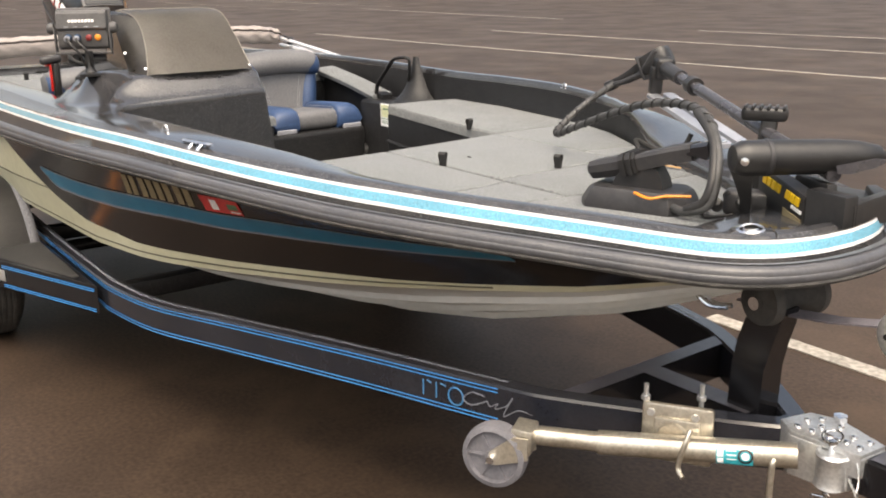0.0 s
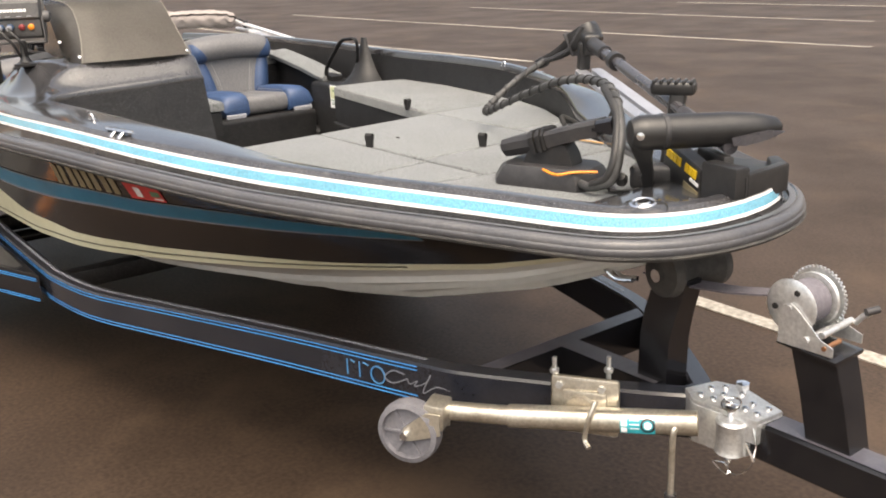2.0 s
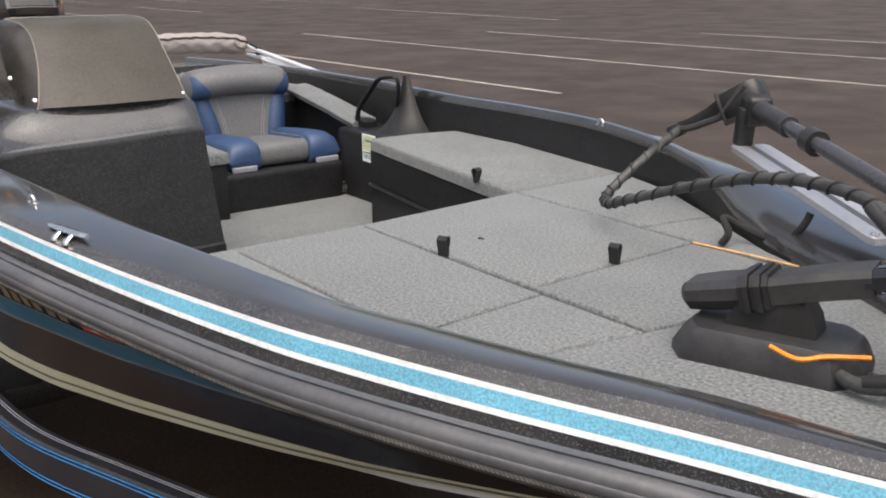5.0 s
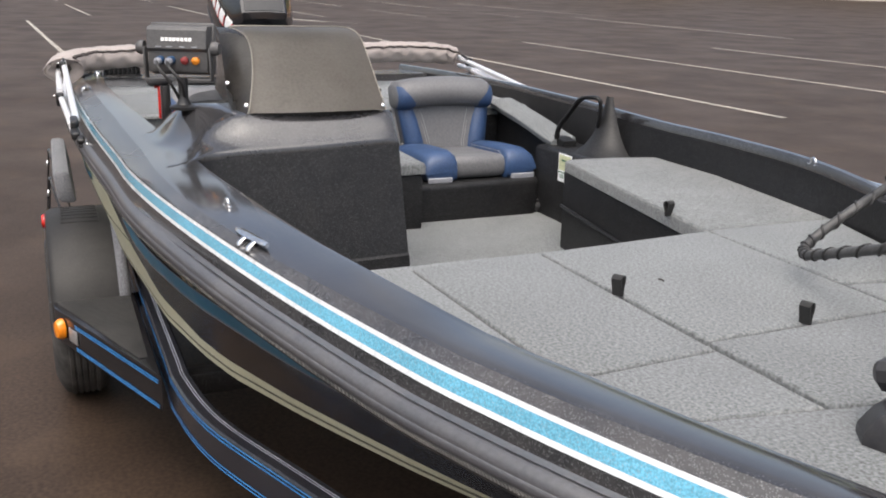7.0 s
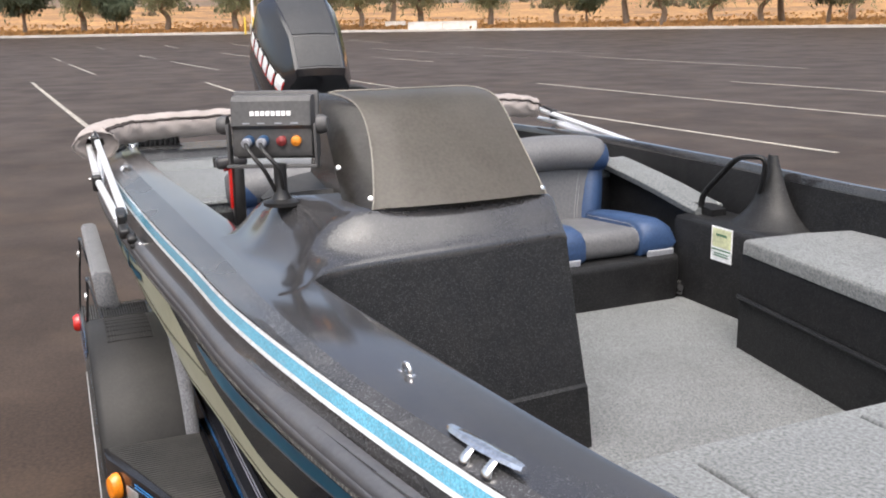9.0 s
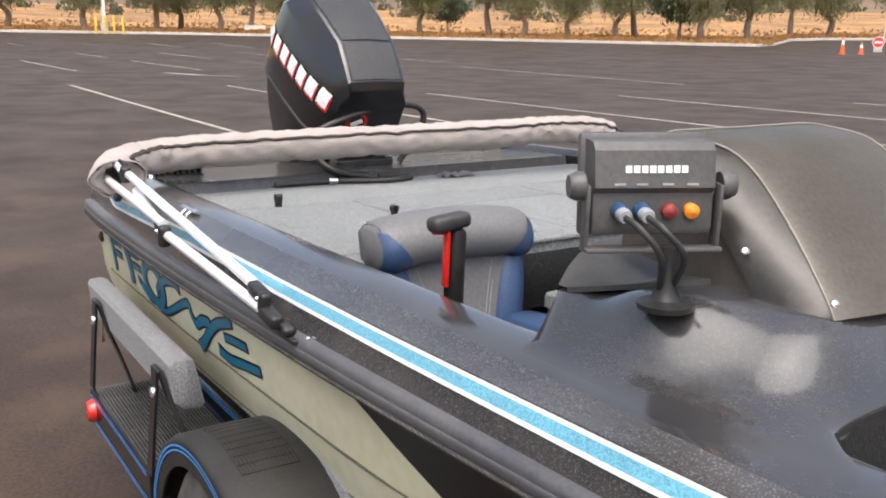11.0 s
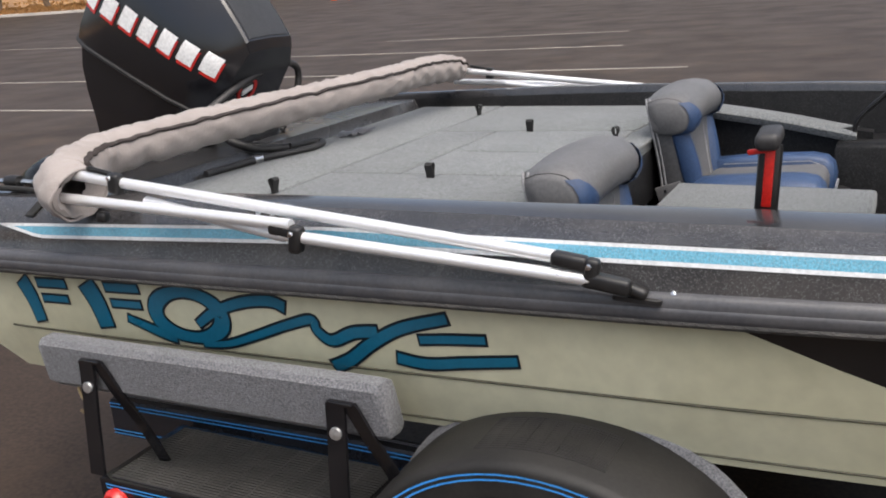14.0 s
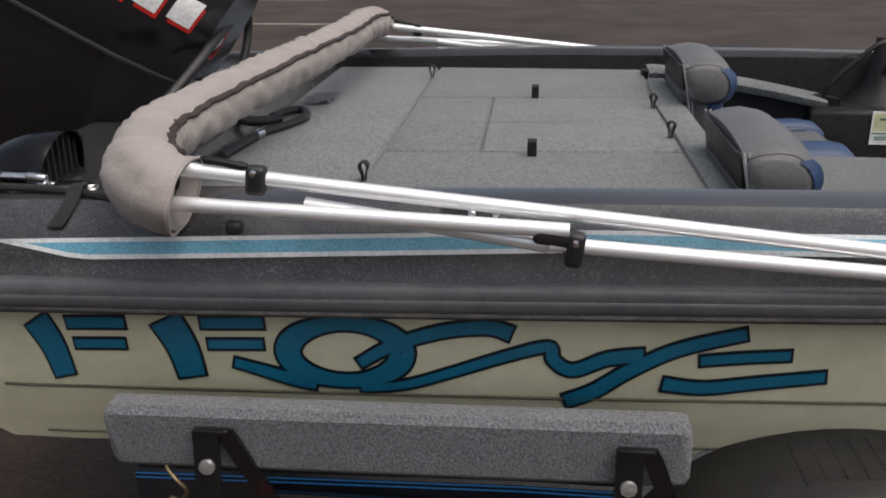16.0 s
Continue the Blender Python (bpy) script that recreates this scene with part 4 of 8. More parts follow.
cleat(0.470, -0.774, 1.0690, 12, 1.06)
cleat(0.42, 0.845, 1.068, -10)
cleat(-2.173, -0.955, 1.079, 0)
pad_eye(0.224, -0.776, 1.0868, 12, 0.82)
pad_eye(0.205, 0.875, 1.082, -10)
bm = bmesh.new()
turned(bm, [(0.0005, 0.0), (0.044, 0.0), (0.045, 0.006), (0.038, 0.010), (0.036, 0.006), (0.024, 0.006), (0.022, 0.012), (0.0005, 0.013)], pose(1.864, -0.184, 1.022, 8, 0, 0) @ Matrix.Scale(0.64, 4), 24)
cap = part("fuel_cap", bm, M_CHROME, boat, "chrome deck filler cap")
bm = bmesh.new()
turned(bm, [(0.074, -0.030), (0.068, -0.008), (0.058, 0.0), (0.0005, 0.001)], pose(1.864, -0.184, 1.022, 8, 0, 0) @ Matrix.Scale(0.72, 4), 28)
part("cap_boss", bm, M_CAPTOP, cap, "dark moulded boss under the cap", smooth=60)

# ---- hull graphics ----
def hull_decal(name, strip, mat, label, out=0.003, parent=None, slant=0.0):
    """A thin strip on the starboard hull: rows of (x, v low, v high)."""
    bm = bmesh.new()
    loft(bm, [[hull_pt(x - slant * (1 - k / 3), a + (b - a) * k / 3, -1, out) for k in range(4)] for x, a, b in strip], False, False)
    return part(name, bm, mat, parent or boat, label)


strip = []
for k in range(44):
    x = -0.755 + 2.185 * k / 43
    mid = interp(x, [-0.755, -0.63, -0.3, 0.07, 0.3, 0.5, 0.65, 0.95, 1.43], [0.665, 0.578, 0.575, 0.58, 0.578, 0.568, 0.585, 0.615, 0.65])
    half = interp(x, [-0.755, -0.63, 0.5, 0.95, 1.43], [0.006, 0.074, 0.070, 0.080, 0.06])
    strip.append((x, mid - half, mid + half))
hull_decal("hull_stripe", strip, M_TEAL, "dark teal hull stripe")
hull_decal("hull_stripe_edge", [(x, a - 0.022, a) for x, a, b in strip], M_INKGREY, "thin silver stripe edge")
hull_decal("hull_stripe_edge", [(x, b, b + 0.012) for x, a, b in strip], M_INKGREY, "thin silver stripe edge")
for k in range(8):
    x0 = 0.088 + 0.0465 * k + (0.010 if k > 1 else 0) + (0.010 if k > 5 else 0)
    hull_decal("number_bar", [(x0, 0.675, 0.875), (x0 + 0.032, 0.675, 0.872)], M_GOLD, "tan registration bar", slant=0.046)
hull_decal("year_sticker", [(0.500, 0.665, 0.845), (0.672, 0.685, 0.86)], M_STICKRED, "red registration sticker", 0.0035, slant=0.030)
hull_decal("sticker_print", [(0.540, 0.700, 0.815), (0.572, 0.705, 0.82)], M_LETTER, "white print", 0.0055, slant=0.022)
hull_decal("sticker_print", [(0.612, 0.735, 0.80), (0.655, 0.74, 0.805)], M_STICKGREEN, "green print", 0.0055, slant=0.014)
hull_decal("sticker_print", [(0.602, 0.700, 0.718), (0.645, 0.705, 0.723)], M_LETTER, "white print", 0.0055, slant=0.004)

# maker's emblem on the cream quarter: plain bars, rings and sweeps
def sweep_decal(name, pts, widths, mat, out, label="", side=-1):
    """A ribbon of changing width on the hull: pts of (x, v)."""
    P = [Vector((a, b)) for a, b in pts]
    rows = []
    for i, p in enumerate(P):
        t = (P[min(i + 1, len(P) - 1)] - P[max(i - 1, 0)])
        if (P[0] - P[-1]).length < 1e-4 and i in (0, len(P) - 1):
            t = P[1] - P[-2]
        t = Vector((t.x, t.y * 0.3)).normalized()
        q = Vector((-t.y, t.x)) * widths[i] / 2
        rows.append([hull_pt(p.x + q.x * f, p.y + q.y * f / 0.3, side, out) for f in (-1, 0, 1)])
    bm = bmesh.new()
    loft(bm, rows, False, False)
    return part(name, bm, mat, boat, label)


def smooth2(pts, n=6):
    return [(p.x, p.y) for p in spline([(a, b, 0) for a, b in pts], n)]


def emblem(pts, w0, w1, ends=True, swell=None):
    """One stroke: teal with a navy border that runs round its ends as well."""
    P = smooth2(pts)
    n = len(P)
    ws = [w0 + (w1 - w0) * (swell(i / (n - 1)) if swell else i / (n - 1)) for i in range(n)]
    Q = list(P)
    if ends:
        for i, j in ((0, 1), (-1, -2)):
            d = Vector((P[i][0] - P[j][0], (P[i][1] - P[j][1]) * 0.3)).normalized() * 0.005
            Q[i] = (P[i][0] + d.x, P[i][1] + d.y / 0.3)
    sweep_decal("emblem_outline", Q, [w + 0.011 for w in ws], M_OUTLINE, 0.0018, "navy outline")
    sweep_decal("emblem_sweep", P, ws, M_TEAL, 0.0030, "teal emblem sweep")


def E(px, py):
    """Emblem plane to hull: along the quarter and up the side."""
    py -= interp(px, [60, 617, 1455], [2, 13, 24])
    px -= interp(px, [60, 300, 617, 1455], [75, 40, 13, -9])
    return (-2.967 + px * 0.00094, 0.875 - (py - 547) * 0.0032)


def emblem_ring(cx, cy, a, b, w0, w1, turns=24):
    emblem([E(cx + a * math.cos(q), cy + b * math.sin(q)) for q in (2 * math.pi * k / turns for k in range(turns + 1))], w0, w1, False, lambda f: math.cos(2 * math.pi * f) ** 2)


for x0 in (66, 308):
    emblem([E(x0, 556), E(x0 + 22, 610), E(x0 + 32, 668)], 0.060, 0.048)
    emblem([E(x0 + 62, 562), E(x0 + 170, 562)], 0.020, 0.020)
    emblem([E(x0 + 70, 604), E(x0 + 165, 604)], 0.016, 0.016)
emblem([E(420, 640), E(470, 656), E(520, 672), E(560, 680)], 0.016, 0.026)
emblem_ring(617, 619, 101, 56, 0.024, 0.042)
emblem([E(640, 640), E(700, 606), E(790, 578), E(870, 570), E(910, 582)], 0.018, 0.026)
emblem([E(640, 690), E(720, 682), E(810, 655), E(900, 625), E(975, 606), E(985, 630), E(1020, 650), E(1080, 628), E(1140, 622)], 0.013, 0.024)
emblem([E(1010, 712), E(1060, 690), E(1120, 650), E(1200, 610), E(1310, 582)], 0.026, 0.020)
emblem([E(1180, 676), E(1250, 684), E(1340, 674), E(1455, 662)], 0.022, 0.018)
emblem([E(1240, 632), E(1310, 626), E(1390, 622)], 0.016, 0.016)
bm = bmesh.new()
turned(bm, [(0.0005, 0), (0.016, 0), (0.016, 0.006), (0.009, 0.009), (0.0005, 0.004)], axis_pose(hull_pt(-3.215, 0.74, -1, 0.001), (0, -1, 0)) @ Matrix.Scale(1.25, 4), 14)
part("through_hull", bm, M_PLASTIC, boat, "black through-hull fitting")

# ---- boat seats ----
def boat_seat(label):
    """A padded folding seat: rounded back with a head roll, blue bolsters, split cushion."""
    seat = thing("folding_chair", label, "seat", "boat seats")

    def cushion(name, c, s, mat, rot=(0, 0, 0), bev=0.03, parent=None, lab=""):
        bm = bmesh.new()
        box(bm, c, s, rot, bev, 4)
        return part(name, bm, mat, parent or seat, lab, smooth=60)

    ROLL = [(-0.096, 0.262), (-0.104, 0.300), (-0.112, 0.338), (-0.114, 0.360), (-0.084, 0.372), (-0.045, 0.377), (-0.010, 0.371), (0.018, 0.352), (0.034, 0.325), (0.036, 0.298), (0.024, 0.270), (0.0, 0.255), (-0.05, 0.250)]
    MID = Vector((-0.085, 0, 0.305))

    def roll_at(y, j, grow=0.0):
        """A point of the head roll's skin: place along it and corner of its side profile."""
        e = abs(y) / 0.228
        k = (1 - max(0.0, (e - 0.80) / 0.24) ** 2.4) ** 0.36 + grow
        x, z = ROLL[j % len(ROLL)]
        return Vector((MID.x + (x - MID.x) * k, y, MID.z + (z - MID.z) * k - 0.020 * e * e))

    def back_at(z, u):
        """A point round the lower back at a height: u runs from the rear centre past the side to the front centre."""
        f = (z - 0.02) / 0.25
        half = 0.172 + 0.040 * f
        lean = -0.21 * (z - 0.02)
        pts = [(-0.070, 0.0), (-0.072, 0.7 * half), (-0.066, 0.92 * half), (-0.045, half), (0.0, half), (0.022, 0.97 * half), (0.036, 0.86 * half), (0.034, 0.70 * half), (0.026, 0.5 * half), (0.026, 0.0)]
        x, y = pts[u]
        return Vector((x + lean + 0.006, y, z))

    ys = [-0.226, -0.222, -0.214, -0.204, -0.19, -0.17, -0.12, -0.06, 0, 0.06, 0.12, 0.17, 0.19, 0.204, 0.214, 0.222, 0.226]
    bm = bmesh.new()
    zs = [0.02, 0.026, 0.04, 0.09, 0.14, 0.19, 0.235, 0.275]
    rows = []
    for z in zs:
        sq = 0.9 if z == 0.02 else 1.0
        half = [back_at(z, u) for u in range(10)]
        rows.append([Vector((p.x, p.y * sq, p.z)) for p in half] + [Vector((p.x, -p.y * sq, p.z)) for p in half[-2:0:-1]])
    loft(bm, rows, True, True)
    back = part("backrest", bm, M_VINYL, seat, "grey padded backrest", smooth=60)
    bm = bmesh.new()
    loft(bm, [[roll_at(y, j) for j in range(len(ROLL))] for y in ys], True, True)
    part("head_roll", bm, M_VINYL, back, "grey padded arched head roll", smooth=70)
    for s in (-1, 1):
        # blue bolster wrapped round the front corner of the back
        bm = bmesh.new()
        rows = []
        for z in (0.036, 0.045, 0.08, 0.12, 0.16, 0.20, 0.24, 0.262):
            inner = interp(z, [0.03, 0.10, 0.20, 0.265], [0.098, 0.104, 0.128, 0.150])
            f = (z - 0.02) / 0.25
            half, lean = 0.172 + 0.040 * f, -0.21 * (z - 0.02) + 0.006
            fat = 0.010 * math.sin(math.pi * min(1.0, max(0.0, (z - 0.02) / 0.25))) + 0.004
            rows.append([Vector((x + lean, s * y, z)) for x, y in ((0.024, inner), (0.034 + fat, inner + 0.010), (0.040 + fat, (inner + half) / 2 + 0.006), (0.026 + fat, half + 0.002), (0.010, half + 0.005), (0.002, half + 0.003), (-0.002, half - 0.008))])
        loft(bm, rows, False, False)
        part("side_bolster", bm, M_BLUE, back, "blue side bolster", smooth=70)
        for d in (0.016, 0.027):
            bm = bmesh.new()
            tube(bm, [Vector((0.0345 - 0.21 * (z - 0.02) - 0.0015, s * (interp(z, [0.03, 0.10, 0.20, 0.265], [0.098, 0.104, 0.128, 0.150]) - d), z)) for z in (0.05, 0.10, 0.15, 0.20, 0.245)], 0.0011, 5)
            part("stitching", bm, M_THREAD, back, "pale grey stitching")
        # blue crescent on the front corner of the head roll
        bm = bmesh.new()
        rows = []
        for i, y in enumerate((0.150, 0.165, 0.180, 0.195, 0.207, 0.217, 0.223)):
            top = interp(i, [0, 2, 4, 6], [9.6, 8.2, 6.8, 6.2])
            ring = []
            for q in range(7):
                j = 11.4 + (top - 11.4) * q / 6
                j0 = int(j)
                ring.append(roll_at(s * y, j0, 0.065).lerp(roll_at(s * y, j0 + 1, 0.065), j - j0))
            rows.append(ring)
        loft(bm, rows, False, False)
        part("roll_corner", bm, M_BLUE, back, "blue front corner of the head roll", smooth=70)
        # arched seam of the end panel, double piping down the rear edge
        bm = bmesh.new()
        tube(bm, [roll_at(s * 0.214, j, 0.0) for j in (15, 16, 17, 18, 19, 20, 21)], 0.0014, 6)
        part("seam", bm, M_GREYPLASTIC, back, "dark seam of the end panel")
        for d, back_off in ((0.004, 0.0), (0.0, 0.010)):
            bm = bmesh.new()
            edge = [(-0.116, 0.205, 0.350), (-0.112, 0.214, 0.325), (-0.103, 0.216, 0.285), (-0.096, 0.212, 0.25), (-0.086, 0.202, 0.19), (-0.078, 0.192, 0.13), (-0.072, 0.182, 0.07)]
            tube(bm, [(x + back_off, s * (y + d), z) for x, y, z in edge], 0.0034, 6)
            part("piping", bm, M_PIPING, back, "pale grey piping")
        cushion("hinge", (-0.045, s * 0.190, 0.045), (0.085, 0.012, 0.075), M_VINYL, (0, -18, 0), 0.005, back, "grey side hinge")
        for hx, hz in ((-0.06, 0.06), (-0.03, 0.03)):
            bm = bmesh.new()
            turned(bm, [(0.0005, 0), (0.006, 0), (0.005, 0.003), (0.0005, 0.004)], axis_pose((hx, s * 0.196, hz), (0, s, 0)), 10)
            part("hinge_rivet", bm, M_CHROME, back)
    bm = bmesh.new()
    loft(bm, [[Vector((x + dx, y * w, z)) for dx, y in ((0.0, -1), (-0.004, -0.9), (-0.004, 0.9), (0.0, 1), (0.016, 1), (0.016, -1))] for x, w, z in ((-0.078, 0.160, 0.03), (-0.086, 0.172, 0.09), (-0.096, 0.186, 0.18), (-0.108, 0.198, 0.27), (-0.117, 0.204, 0.325), (-0.120, 0.196, 0.345))], True, True)
    part("back_shell", bm, M_LINER, back, "dark back shell", smooth=40)
    base = cushion("cushion", (0.205, 0, 0.040), (0.37, 0.25, 0.095), M_VINYL, (0, -4, 0), 0.036, None, "grey cushion centre")
    for s in (-1, 1):
        bm = bmesh.new()
        rows = []
        for x, lo, hi in ((0.012, 0.02, 0.075), (0.03, 0.0, 0.098), (0.12, -0.008, 0.108), (0.24, -0.008, 0.116), (0.33, -0.006, 0.120), (0.375, -0.002, 0.112), (0.398, 0.008, 0.090), (0.404, 0.02, 0.060)):
            rows.append([Vector((x, s * y, z)) for y, z in ((0.112, lo), (0.112, hi - 0.012), (0.125, hi - 0.002), (0.165, hi), (0.215, hi - 0.006), (0.240, hi - 0.024), (0.248, (lo + hi) / 2), (0.240, lo + 0.012), (0.215, lo))])
        loft(bm, rows, True, True)
        part("cushion_side", bm, M_BLUE, base, "blue cushion side", smooth=70)
        cushion("front_tab", (0.402, s * 0.185, 0.006), (0.012, 0.105, 0.030), M_SHELL, (0, 6, 0), 0.004, base, "pale grey corner tab")
        bm = bmesh.new()
        tube(bm, [(0.06, s * 0.106, 0.0865), (0.2, s * 0.106, 0.0960), (0.33, s * 0.106, 0.1035), (0.372, s * 0.106, 0.088), (0.390, s * 0.106, 0.055)], 0.0013, 5)
        part("stitching", bm, M_THREAD, base, "pale grey stitching")
    return seat


seat_a = boat_seat("grey and blue padded vinyl folding boat seat beside the port side")
seat_a.matrix_basis = pose(-1.55, 0.485, 0.79)
seat_b = boat_seat("grey and blue padded vinyl driver seat behind the console")
seat_b.matrix_basis = pose(-1.575, -0.462, 0.765)

# ---- throttle lever with red handle, by the gunwale ----
lever = thing("throttle_lever", "black throttle control with a bright red handle strip", "control lever")
bm = bmesh.new()
box(bm, (-1.172, -0.735, 1.10), (0.042, 0.03, 0.20), (0, 3, 0), 0.01)
part("lever_body", bm, M_PLASTIC, lever)
bm = bmesh.new()
box(bm, (-1.168, -0.752, 1.212), (0.044, 0.085, 0.032), (6, -4, 0), 0.012, 3)
part("lever_grip", bm, M_GREYPLASTIC, lever, "dark grey grip")
bm = bmesh.new()
box(bm, (-1.168, -0.757, 1.14), (0.017, 0.008, 0.115), (0, 3, 0), 0.002)
box(bm, (-1.182, -0.765, 1.190), (0.045, 0.008, 0.010), (0, -10, 0), 0.002)
part("lever_strip", bm, M_RED, lever, "bright red strip")

M_PLUGBLUE = material("blue_plug_plastic", (0.025, 0.075, 0.17), 0.4, bump=0.0)
M_REDCAP = material("dark_red_plastic", (0.25, 0.03, 0.03), 0.5, bump=0.0)
M_SONAR = material("faded_sonar_plastic", (0.062, 0.061, 0.063), 0.5, spread=0.2, scale=12, tint=(0.085, 0.083, 0.083), bump=0.06, dust=0.1)
# ---- sonar unit on a bracket ----
sonar = thing("sonar_display", "faded dark grey sonar display unit turned away on a tilting bracket", "sonar unit")
sm = pose(-0.647, -0.746, 1.345, 0, -5, -26)
bm = bmesh.new()
prof = [(-0.032, -0.058), (0.012, -0.056), (0.018, -0.045), (0.018, 0.002), (0.030, 0.010), (0.026, 0.062), (0.014, 0.074), (-0.032, 0.078)]
loft(bm, [[sm @ Vector((x * (1 if abs(y) < 0.082 else 0.9), y, z)) for x, z in prof] for y in (-0.087, -0.081, 0.081, 0.087)], True, True)
case = part("sonar_case", bm, M_SONAR, sonar, "faded dark grey sonar housing", smooth=30)
bm = bmesh.new()
box(bm, (-0.036, 0, 0.012), (0.016, 0.192, 0.150), bev=0.007, m=sm)
part("front_bezel", bm, M_SONAR, case)
for k in range(8):
    bm = bmesh.new()
    box(bm, (0.0288, -0.040 + 0.0115 * k, 0.036), (0.002, 0.0085, 0.0100), (0, -4.5, 0), m=sm)
    part("maker_block", bm, M_LETTER, case, "white maker's block")
for y in (-0.055, -0.022, 0.018, 0.055):
    bm = bmesh.new()
    box(bm, (0.0302, y * 0.95, 0.015), (0.002, 0.016, 0.003), m=sm)
    part("port_caption", bm, M_SHELL, case)
for y, mat, lab in ((-0.050, M_SHELL, "grey and blue plug"), (-0.018, M_SHELL, "grey and blue plug"), (0.022, M_REDCAP, "dark red socket cap"), (0.054, M_ORANGE, "orange socket cap")):
    bm = bmesh.new()
    turned(bm, [(0.0005, 0), (0.0105, 0.0), (0.011, 0.012), (0.009, 0.018 if mat is M_SHELL else 0.013), (0.0005, 0.018)], sm @ axis_pose((0.016 if mat is not M_SHELL else 0.036, y, -0.022 if mat is not M_SHELL else -0.026), (1, 0, -0.15)), 16)
    plug = part("plug", bm, mat, case, lab)
    if mat is M_SHELL:
        bm = bmesh.new()
        turned(bm, [(0.0005, 0), (0.0122, 0.0), (0.0122, 0.016), (0.0105, 0.020), (0.0005, 0.020)], sm @ axis_pose((0.016, y, -0.022), (1, 0, -0.15)), 16)
        part("plug_ring", bm, M_PLUGBLUE, plug, "blue locking ring")
for s in (-1, 1):
    bm = bmesh.new()
    box(bm, (0.012, s * 0.096, -0.032), (0.026, 0.006, 0.095), (0, 8, 0), 0.002, m=sm)
    arm = part("bracket_arm", bm, M_SONAR, sonar)
    bm = bmesh.new()
    turned(bm, [(0.0005, 0), (0.02, 0), (0.021, 0.012), (0.016, 0.022), (0.0005, 0.022)], sm @ axis_pose((0.010, s * 0.099, 0.012), (0, s, 0)), 12)
    part("bracket_knob", bm, M_SONAR, arm, "grey tightening knob")
bm = bmesh.new()
box(bm, (0.012, 0, -0.078), (0.042, 0.198, 0.007), bev=0.002, m=sm)
part("bracket_base", bm, M_SONAR, sonar)
bm = bmesh.new()
turned(bm, [(0.0005, 0), (0.040, 0), (0.041, 0.008), (0.022, 0.014), (0.014, 0.03), (0.014, 0.09), (0.0005, 0.09)], pose(-0.600, -0.748, 1.187), 20)
part("swivel_base", bm, M_PLASTIC, sonar, "black swivel base")
for y in (-0.050, -0.018):
    bm = bmesh.new()
    tube(bm, spline([sm @ Vector((0.052, y, -0.029)), sm @ Vector((0.080, y + 0.015, -0.045)), sm @ Vector((0.075, y + 0.045, -0.085)), sm @ Vector((0.02, y * 0.3 + 0.03, -0.15)), Vector((-0.58, -0.72, 1.19))], 6), 0.0048, 8)
    part("cable", bm, M_CABLE, sonar, "black cable")

# ---- outboard motor ----
outboard = thing("outboard_motor", "gloss black outboard motor tilted up on the transom", "outboard motor")
TH = radians(34.5)
om = Matrix.Translation((-3.545, -0.02, 1.425)) @ Matrix(((math.cos(TH), 0, math.sin(TH), 0), (0, 1, 0, 0), (-math.sin(TH), 0, math.cos(TH), 0), (0, 0, 0, 1)))
COWL = [  # along, half width, shoulder half width and height, top half width and height
    (0.0, 0.150, 0.130, 0.285, 0.090, 0.310), (0.03, 0.185, 0.165, 0.345, 0.110, 0.395), (0.09, 0.204, 0.184, 0.380, 0.126, 0.442), (0.16, 0.207, 0.190, 0.380, 0.135, 0.456),
    (0.30, 0.207, 0.184, 0.373, 0.127, 0.460), (0.457, 0.200, 0.163, 0.368, 0.117, 0.450), (0.56, 0.178, 0.138, 0.362, 0.118, 0.405), (0.612, 0.155, 0.123, 0.352, 0.117, 0.377), (0.632, 0.146, 0.117, 0.335, 0.110, 0.350)]
CU = [r[0] for r in COWL]


def cowl_foot(u):
    return 0.022 + 0.10 * u


def cowl_y(u, z):
    """Half width of the cowl's side at a place along it and a height."""
    w, sy, sz = (interp(u, CU, [r[k] for r in COWL]) for k in (1, 2, 3))
    b0 = cowl_foot(u)
    return interp(z, [b0, b0 + 0.06, b0 + 0.2, sz], [w * 0.95, w, w * 0.985, sy])


rows = []
for u, w, sy, sz, ty, tz in COWL:
    b0 = cowl_foot(u)
    half = [(w * 0.95, b0), (w, b0 + 0.06), (w * 0.985, min(b0 + 0.2, sz - 0.05)), (sy, sz), (ty + 0.004, tz - 0.006), (ty - 0.006, tz)]
    rows.append([om @ Vector((u, -y, z)) for y, z in half] + [om @ Vector((u, 0, tz + 0.005))] + [om @ Vector((u, y, z)) for y, z in half[::-1]])
bm = bmesh.new()
loft(bm, rows, True, True)
cowl = part("cowl", bm, M_COWL, outboard, "gloss black engine cowl", smooth=24)
for nm, ua, ub, lab in (("cowl_top", 0.165, 0.450, "satin black top panel"), ("cowl_front_panel", 0.462, 0.606, "satin black front panel")):
    bm = bmesh.new()
    rows = []
    for k in range(6):
        u = ua + (ub - ua) * k / 5
        ty, tz = interp(u, CU, [r[4] for r in COWL]) - 0.012, interp(u, CU, [r[5] for r in COWL])
        rows.append([om @ Vector((u, y, z)) for y, z in ((-ty, tz - 0.004), (-ty + 0.003, tz + 0.004), (0, tz + 0.0095), (ty - 0.003, tz + 0.004), (ty, tz - 0.004), (0, tz - 0.01))])
    loft(bm, rows, True, True)
    part(nm, bm, M_COWLTOP, cowl, lab, smooth=24)
for k in range(4):
    bm = bmesh.new()
    u = 0.035 + 0.030 * k
    tz = interp(u, CU, [r[5] for r in COWL])
    box(bm, (u, -0.105, tz - 0.006), (0.014, 0.075, 0.024), (28, -18, 0), 0.004, m=om)
    part("vent_rib", bm, M_PLASTIC, cowl, "black vent rib")
